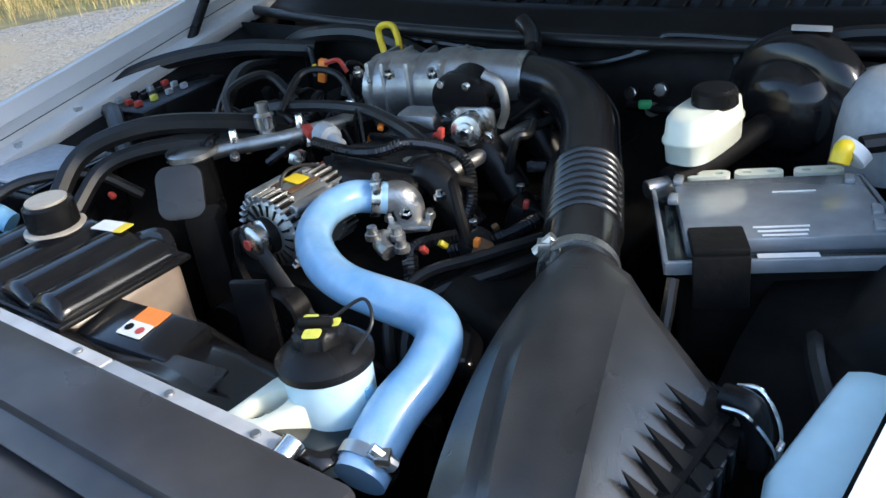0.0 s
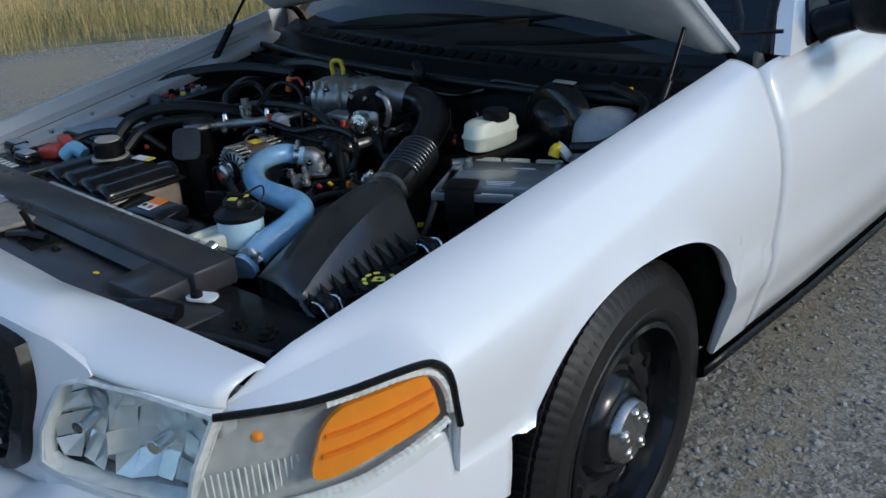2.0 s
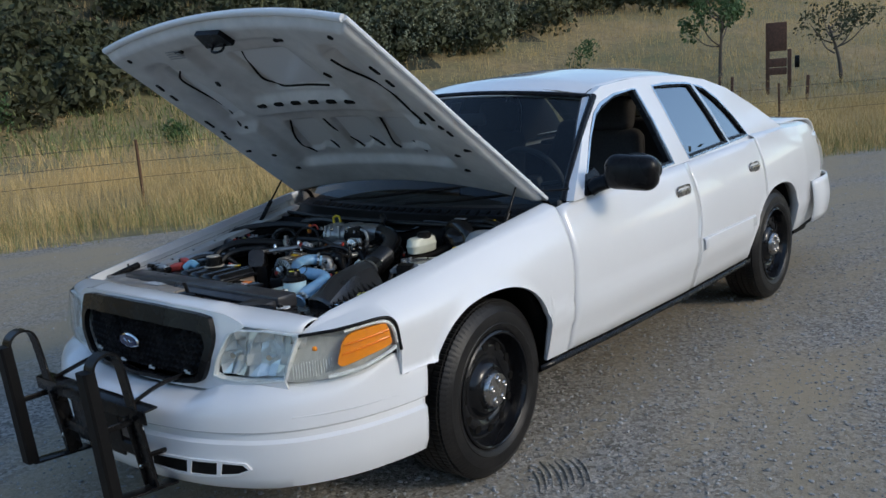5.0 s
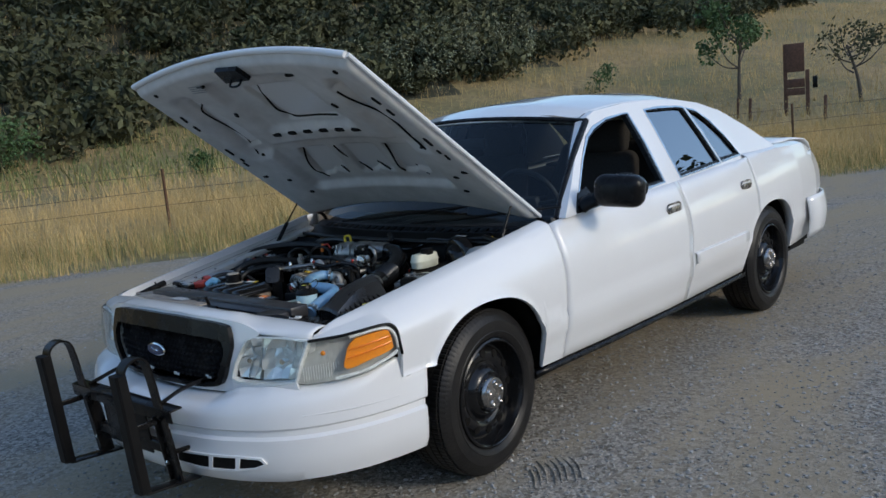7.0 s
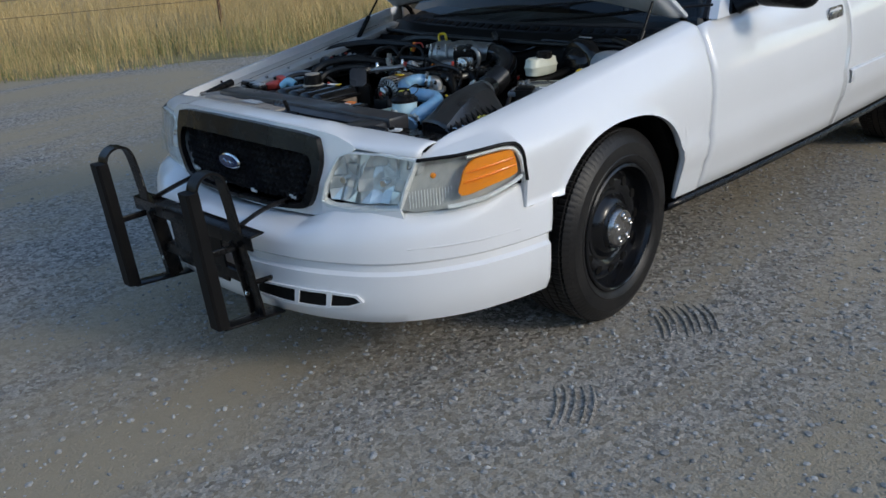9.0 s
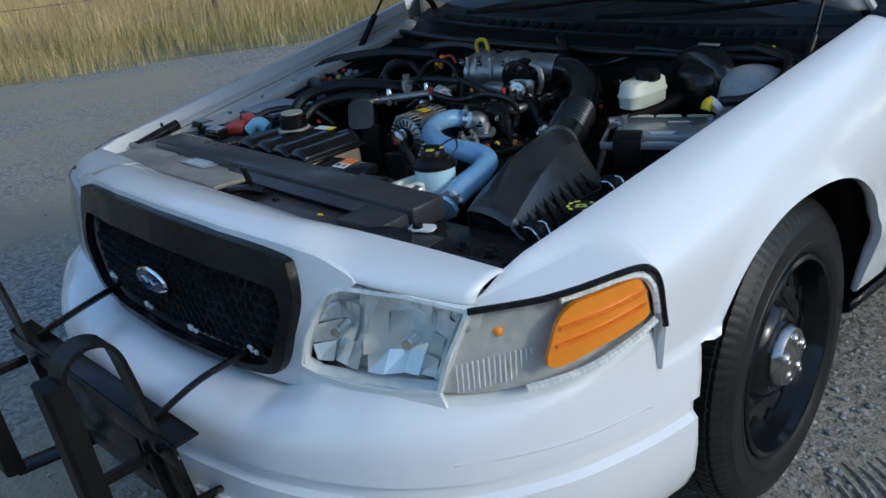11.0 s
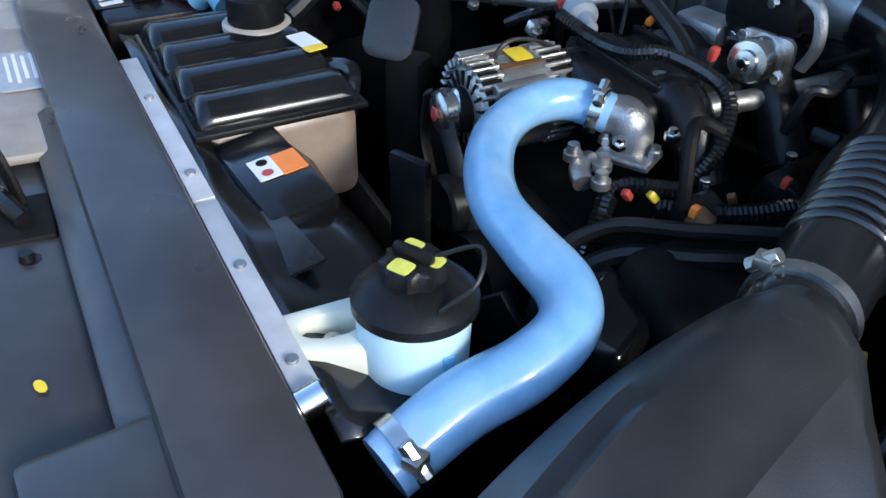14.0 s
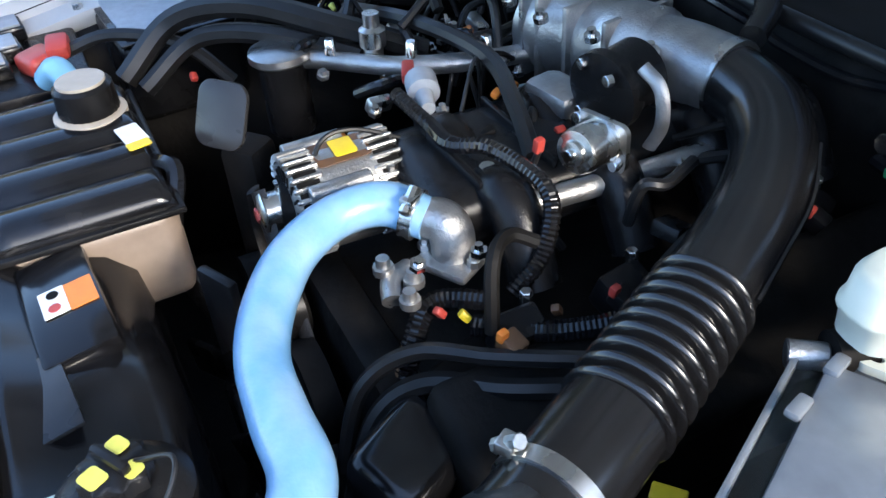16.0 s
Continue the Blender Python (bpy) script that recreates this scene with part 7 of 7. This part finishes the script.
wb = part("washer_bottle", washer(), BLUEMILK, car, "pale blue-white washer bottle with black cap", angle=60)
part("bottle_cap", revolve([(0, 0.030), (0.003, 0.034), (0.016, 0.033), (0.019, 0.029), (0.019, 0.002)], (0.664, -0.437, 0.774), (0.651, -0.441, 1), 36), PLASTIC, wb)
for k in range(10):
    a = 2 * math.pi * k / 10
    if k in (3, 8):
        continue
    part("cap_print", plate(rounded(0.010, 0.006, 0.001, 1), 0.0008, pose(0.662 + 0.023 * math.cos(a), -0.438 + 0.023 * math.sin(a), 0.7937, 0, 0, math.degrees(a) + 90)), YPRINT, wb)
part("cap_symbol", plate([(-0.011, -0.007), (0.011, -0.007), (0.008, 0.008), (-0.008, 0.008)], 0.0008, pose(0.662, -0.438, 0.7937, 0, 0, 35), (oval(0.004, 0.004, 10),)), YPRINT, wb, "yellow washer symbol")
wire("wing_loom", [(0.66, -0.20, 0.72), (0.62, -0.12, 0.74), (0.60, 0.0, 0.70), (0.64, 0.18, 0.74)], 0.010)
wire("strut_bar", [(0.42, -0.10, 0.62), (0.50, -0.16, 0.70), (0.58, -0.22, 0.735)], 0.007, GLOSSBLACK)
# rail coloured to pass for the ground below, which the sheet hides
part("frame_rail", box((0.09, 0.95, 0.10), (0.47, -0.05, 0.44), bevel=0.01), GROUND_BROWN, car, "frame rail in the brown of the ground below it")
part("exhaust_shield", box((0.10, 0.16, 0.05), (0.19, -0.10, 0.66), (10, 25, 20), 0.012), DARK, car)

# ---- ground and land ----
def terrain(x, y):
    """Height of the land: a flat gravel lot, a field and a hillside behind it, another rise across the lot."""
    d = ((x + 6.8) * -8.9 + (y - 1.1) * 5.7) / 10.57
    s = ((x + 6.8) * 5.7 + (y - 1.1) * 8.9) / 10.57
    if d < 0:
        rise = max(0.0, -d - 40.0)
        return 0.30 * rise * rise / (rise + 40)
    start = interp(s, (-60, -5, 10, 20, 40), (20, 20, 24, 22, 12))
    steep = interp(s, (-60, 0, 14, 24, 40, 120), (0.55, 0.55, 0.50, 0.30, 0.20, 0.18))
    far = max(0.0, d - start)
    return -0.10 * min(1, d / 2) + steep * far * far / (far + 14) + 0.12 * noise.noise(Vector((x * 0.08, y * 0.08, 0))) * min(1, d / 8)


def edge_pos(s, d):
    """A place s metres along the lot's edge and d metres out into the field."""
    ux, uy = 5.7 / 10.57, 8.9 / 10.57
    return -6.8 + ux * s - uy * d, 1.1 + uy * s + ux * d


def scrub_edge(s):
    """How far out from the lot the scrub begins."""
    return interp(s, (-75, -5, 0, 4, 14, 20, 29, 40, 54), (21, 22, 28, 29.5, 32.5, 36, 42, 46, 58))


verts, faces = [], []
S = [-400, -250, -150] + list(range(-100, 141, 4)) + [200, 300, 450]
D = [-500, -200, -140, -100, -75, -55, -40, -20, -8, -2, -0.3, 0, 0.4, 1, 2, 4, 7, 11, 16, 22, 28, 33, 38, 44, 50, 58, 68, 80, 95, 115, 140, 180, 240, 320]
for s in S:
    for d in D:
        x, y = edge_pos(s, d)
        wob = 0.35 * noise.noise(Vector((s * 0.4, 3.0, 0))) if 0 <= d < 2 else 0
        x, y = edge_pos(s, d + wob)
        verts.append((x, y, terrain(x, y)))
nd = len(D)
mats = []
for i in range(len(S) - 1):
    for j in range(nd - 1):
        faces.append((i * nd + j, i * nd + j + 1, (i + 1) * nd + j + 1, (i + 1) * nd + j))
        # index 2: ground with the scrub's shade in its colour
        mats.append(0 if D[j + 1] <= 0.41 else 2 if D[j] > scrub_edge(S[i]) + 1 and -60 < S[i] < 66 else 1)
ground = raw("ground", verts, faces, [GRAVEL, SOIL, SCRUB_SHADE], smooth=True)
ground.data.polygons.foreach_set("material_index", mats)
tagged(ground, "grey gravel lot running into a dry grass hillside", "ground", kind="structure")

rng = np.random.default_rng(7)


def stones(n, centre, spread, lo, hi):
    base = bmesh.new()
    bmesh.ops.create_icosphere(base, subdivisions=1, radius=1.0)
    bv = np.array([v.co[:] for v in base.verts])
    bf = np.array([[v.index for v in f.verts] for f in base.faces])
    base.free()
    V, Fs = [], []
    for k in range(n):
        x, y = rng.normal(centre[0], spread), rng.normal(centre[1], spread)
        if ((x + 6.8) * -8.9 + (y - 1.1) * 5.7) / 10.57 > -0.1:
            continue
        r = lo + (hi - lo) * rng.random() ** 3
        sc = rng.uniform(0.6, 1.3, 3) * r * (1, 1, 0.6)
        a = rng.uniform(0, 6.28)
        p = bv * rng.uniform(0.8, 1.2, bv.shape) * sc
        p = np.stack([p[:, 0] * np.cos(a) - p[:, 1] * np.sin(a) + x, p[:, 0] * np.sin(a) + p[:, 1] * np.cos(a) + y, p[:, 2] + r * 0.2], 1)
        Fs.append(bf + 12 * len(V))
        V.append(p)
    return np.concatenate(V).tolist(), np.concatenate(Fs).tolist()


tagged(raw("gravel", *stones(46000, (1.8, 0.9), 2.7, 0.003, 0.012), STONE), "loose grey gravel stones", "gravel", kind="stuff")


def tread_print(x, y, turn, n):
    """Curved ridges of dirt pushed up by a turning tyre."""
    b = None
    for k in range(n):
        m = pose(x, y, 0.0, 0, 0, turn) @ Matrix.Translation((0.028 * k, 0.012 * (k % 3), 0))
        line = [m @ Vector((0.03 * math.sin(t * 2.2), -0.11 + 0.22 * t, -0.002 + 0.004 * math.sin(math.pi * t))) for t in (0, 0.2, 0.4, 0.6, 0.8, 1.0)]
        b = tube(line, 0.006, 4, 6, bm=b, flat=0.9)
    return b


tagged(part("tyre_print", tread_print(0.98, 0.02, 52, 8), GRAVEL), "curved tyre print in the packed gravel", "tyre print", kind="stuff")
tagged(part("tyre_print", tread_print(1.02, -0.62, 40, 5), GRAVEL), "curved tyre print in the packed gravel", "tyre print", kind="stuff")


def blades(n, s_range, d_range, h_range, width, name, mat, label, power=1.0, heads=0.0, keep=None):
    V, Fs = [], []
    k = 0
    for _ in range(n):
        s, d = rng.uniform(*s_range), d_range[0] + (d_range[1] - d_range[0]) * rng.random() ** power
        x, y = edge_pos(s, d)
        clump = noise.noise(Vector((x * 0.6, y * 0.6, 5.0)))
        if rng.random() > 0.65 + 0.8 * clump:
            continue
        z = terrain(x, y)
        h = rng.uniform(*h_range) * (0.75 + 0.5 * clump) * min(1, 0.35 + d * 0.5)
        a, lean = rng.uniform(0, 6.28), rng.uniform(0.05, 1.25) * h
        w = width * rng.uniform(0.6, 1.4)
        cx, cy = math.cos(a), math.sin(a)
        ox, oy = -cy * w, cx * w
        V += [(x - ox, y - oy, z - 0.02), (x + ox, y + oy, z - 0.02), (x + cx * lean * 0.3 + ox * 0.7, y + cy * lean * 0.3 + oy * 0.7, z + h * 0.6), (x + cx * lean * 0.3 - ox * 0.7, y + cy * lean * 0.3 - oy * 0.7, z + h * 0.6), (x + cx * lean, y + cy * lean, z + h)]
        Fs += [(k, k + 1, k + 2, k + 3), (k + 3, k + 2, k + 4)]
        k += 5
        if rng.random() < heads:
            tx, ty, tz = x + cx * lean, y + cy * lean, z + h
            q = w * 2.6
            V += [(tx, ty, tz + q * 3.0), (tx + q, ty, tz), (tx, ty + q, tz - q * 0.4), (tx - q, ty, tz)]
            Fs += [(k, k + 1, k + 2), (k, k + 2, k + 3)]
            k += 4
    return tagged(raw(name, V, Fs, mat), label, "grass", kind="stuff")


blades(120000, (-14, 22), (0.05, 9), (0.2, 0.8), 0.0022, "oat_grass", BLADE, "tall dry golden oat grass along the lot", 1.3, 0.5)
blades(42000, (-14, 22), (0.0, 3.5), (0.12, 0.42), 0.0032, "green_grass", BLADE_G, "green grass mixed into the verge", 1.5)
blades(85000, (-30, 66), (8, 60), (0.3, 0.75), 0.008, "field_grass", BLADE, "dry grass of the field and hillside", 0.8, 0.2)
blades(9000, (-45, 10), (16, 29), (0.5, 1.1), 0.02, "tall_green_grass", BLADE_G, "tall green growth below the scrub", 1.0, 0.3)


def leaf_cloud(centres, mat, name, label, category, leaf=0.2, per=600, core=True, kind="", parent=None, flat=0.8):
    """Crowns of many small leaves: each centre is x, y, z, radius, height."""
    V, Fs, mi = [], [], []
    k = 0
    for (x, y, z, r, h) in centres:
        lobes = [(rng.normal(0, 0.45, 2), rng.uniform(0.25, 0.9), rng.uniform(0.3, 0.6)) for _ in range(7)]
        for _ in range(per):
            (lx, ly), lz, lr = lobes[rng.integers(7)]
            v = rng.normal(0, 1, 3)
            v /= np.linalg.norm(v) + 1e-6
            rad = lr * rng.uniform(0.75, 1.08)
            p = np.array([x + r * (lx * 0.8 + v[0] * rad), y + r * (ly * 0.8 + v[1] * rad), z + h * min(1.3, max(0.0, lz + v[2] * rad * 0.8))])
            a = rng.normal(0, 1, 3)
            a /= np.linalg.norm(a)
            b = np.cross(a, rng.normal(0, 1, 3))
            b /= np.linalg.norm(b) + 1e-6
            s = leaf * rng.uniform(0.5, 1.3)
            V += [tuple(p - a * s), tuple(p + b * s * 0.5), tuple(p + a * s), tuple(p - b * s * 0.5)]
            Fs.append((k, k + 1, k + 2, k + 3))
            mi.append(0)
            k += 4
    ob = raw(name, V, Fs, mat, parent)
    if label:
        tagged(ob, label, category, kind=kind)
    return ob


scrub = []
for _ in range(1500):
    s, d = rng.uniform(-50, 62), 21 + 68 * rng.random() ** 1.3
    if d < scrub_edge(s):
        continue
    x, y = edge_pos(s, d)
    scrub.append((x, y, terrain(x, y) - 0.3, rng.uniform(1.0, 2.4), rng.uniform(1.2, 3.0)))
leaf_cloud(scrub, LEAF, "hillside_scrub", "dense dark green scrub covering the hillside", "scrub", 0.21, 560, kind="stuff")
heads = []
for _ in range(60):
    s = rng.uniform(4, 24)
    d = scrub_edge(s) + rng.uniform(-1, 4)
    x, y = edge_pos(s, d)
    heads.append((x, y, terrain(x, y) + 0.4, 0.5, 2.2))
leaf_cloud(heads, BLOOM, "seed_heads", "pale green flowering stalks among the scrub", "plants", 0.08, 60, kind="stuff")


def ground_at(x, y):
    return (x, y, terrain(x, y))


def tree(name, x, y, height, r, lean, seed, label, mat, leaves):
    rr = random.Random(seed)
    t = tagged(new(name), label, "tree")
    t.matrix_world = Matrix.Translation(ground_at(x, y))
    b = tube([(0, 0, -0.1), (lean * 0.3, 0, height * 0.3), (lean, 0.1, height * 0.62)], lambda s: r * (1 - 0.6 * s), 5, 10)
    part("trunk", b, BARK, t)
    tips = []
    for k in range(9):
        a = rr.uniform(0, 6.28)
        z0 = height * rr.uniform(0.3, 0.6)
        q = Vector((lean * z0 / (height * 0.62), 0, z0))
        e = q + Vector((math.cos(a), math.sin(a), rr.uniform(0.5, 1.2))) * height * rr.uniform(0.18, 0.34)
        part("limb", tube([q, q.lerp(e, 0.5) + Vector((0, 0, -0.05 * height)), e], lambda s: r * 0.4 * (1 - 0.7 * s), 4, 6), BARK, t)
        tips.append(e)
    leaf_cloud([(e.x, e.y, e.z - 0.12 * height, height * 0.15, height * 0.24) for e in tips], mat, "crown", "", "", height * 0.022, leaves, parent=t)
    return t


# ---- trees, shrubs, fence and sign ----
tree("oak_sapling", -13.2, 36.4, 4.6, 0.10, 0.1, 3, "young oak tree standing in dry grass", LEAF_B, 230)
tree("bare_tree", -7.7, 35.3, 3.9, 0.09, -0.6, 8, "sparse leaning tree with thin crown", LEAF, 90)
for k, (x, y, h) in enumerate(((7.6, 32.0, 11.6), (12.5, 30.0, 8.4), (18.5, 29.0, 10.5), (16.0, 40.0, 11.0), (24.0, 36.0, 10.0))):
    tree("oak_tree", x, y, h, 0.26, 0.4, 20 + k, "large dark oak tree across the gravel lot", LEAF, 420)
belt_line = []
for k in range(110):
    y = -46 + 0.78 * k + rng.uniform(-1, 1)
    x = 33 + 0.004 * (y - 5) ** 2 * -1 + rng.uniform(-2, 5)
    belt_line.append((x, y, terrain(x, y) - 0.3, rng.uniform(1.6, 3.2), rng.uniform(3.5, 9.0)))
leaf_cloud(belt_line, LEAF, "tree_belt", "dark row of oaks across the gravel lot", "trees", 0.34, 380, kind="stuff")
for nm, (x, y), r, h, n in (("shrub", (-20.5, 36.6), 0.7, 1.3, 700), ("shrub", (-21.9, 14.0), 0.55, 0.75, 700), ("shrub", (-27.6, 9.9), 1.6, 1.9, 1400)):
    sb = tagged(new(nm), "small round green shrub in dry grass", "shrub")
    part("stem", tube([(x, y, terrain(x, y) - 0.05), (x + 0.03, y, terrain(x, y) + h * 0.5)], 0.02, 3, 6), BARK, sb)
    leaf_cloud([(x, y, terrain(x, y) - 0.05, r, h)], LEAF_B, "crown", "", "", 0.07, n, parent=sb)

fence = tagged(new("wire_fence"), "low wire fence with rusty steel posts in grass", "fence")
tops = []
for k in range(-4, 6):
    x, y = edge_pos(1.77 + 5.6 * k, 3.66)
    z = terrain(x, y)
    lean = 0.03 * math.sin(k * 2.1)
    b = loft([[(x + lean * t + dx, y + dy, z - 0.1 + 1.10 * t) for dx, dy in ((-0.02, -0.012), (0.02, -0.012), (0.02, 0.0), (0.006, 0.004), (0.006, 0.025), (-0.006, 0.025), (-0.006, 0.004), (-0.02, 0.0))] for t in (0, 0.5, 1.0)], None, True, True)
    part("post", b, RUST, fence, "rusty steel post", angle=30)
    tops.append(Vector((x, y, z)))
for h in (0.45, 0.68, 0.92):
    pts = []
    for a, c in zip(tops, tops[1:]):
        pts += [a + Vector((0, 0, h)), a.lerp(c, 0.5) + Vector((0, 0, h - 0.02))]
    part("strand", tube(pts + [tops[-1] + Vector((0, 0, h))], 0.004, 3, 5), WIRE, fence)

sx, sy = -8.45, 29.9
sz = terrain(sx, sy)
sign = tagged(new("notice_board"), "weathered red-brown wooden notice board on two posts", "sign")
for dx, h in ((-0.30, 2.55), (0.42, 1.6)):
    part("post", box((0.13, 0.13, h + 0.2), (sx + dx, sy + 0.2 * dx, sz + h / 2 - 0.1), (0, 0, 15), 0.01), POSTWOOD, sign)
for z, h in ((2.05, 1.0), (1.15, 0.30), (0.85, 0.25)):
    part("board", box((0.62, 0.05, h), (sx + 0.05, sy - 0.07, sz + z), (0, 0, 15), 0.01), POSTWOOD, sign)
part("box", box((0.16, 0.14, 0.42), (sx + 0.68, sy + 0.10, sz + 1.15), (0, 0, 15), 0.02), PLASTIC, sign, "black box on the post")
for x, y in ((-9.26, 27.8), (-10.4, 29.5), (-6.0, 25.5)):
    p = tagged(new("marker_post"), "short weathered wooden post in dry grass", "post")
    part("stake", box((0.09, 0.09, 0.85), (x, y, terrain(x, y) + 0.35), (0, 2, 10), 0.01), POSTWOOD, p)
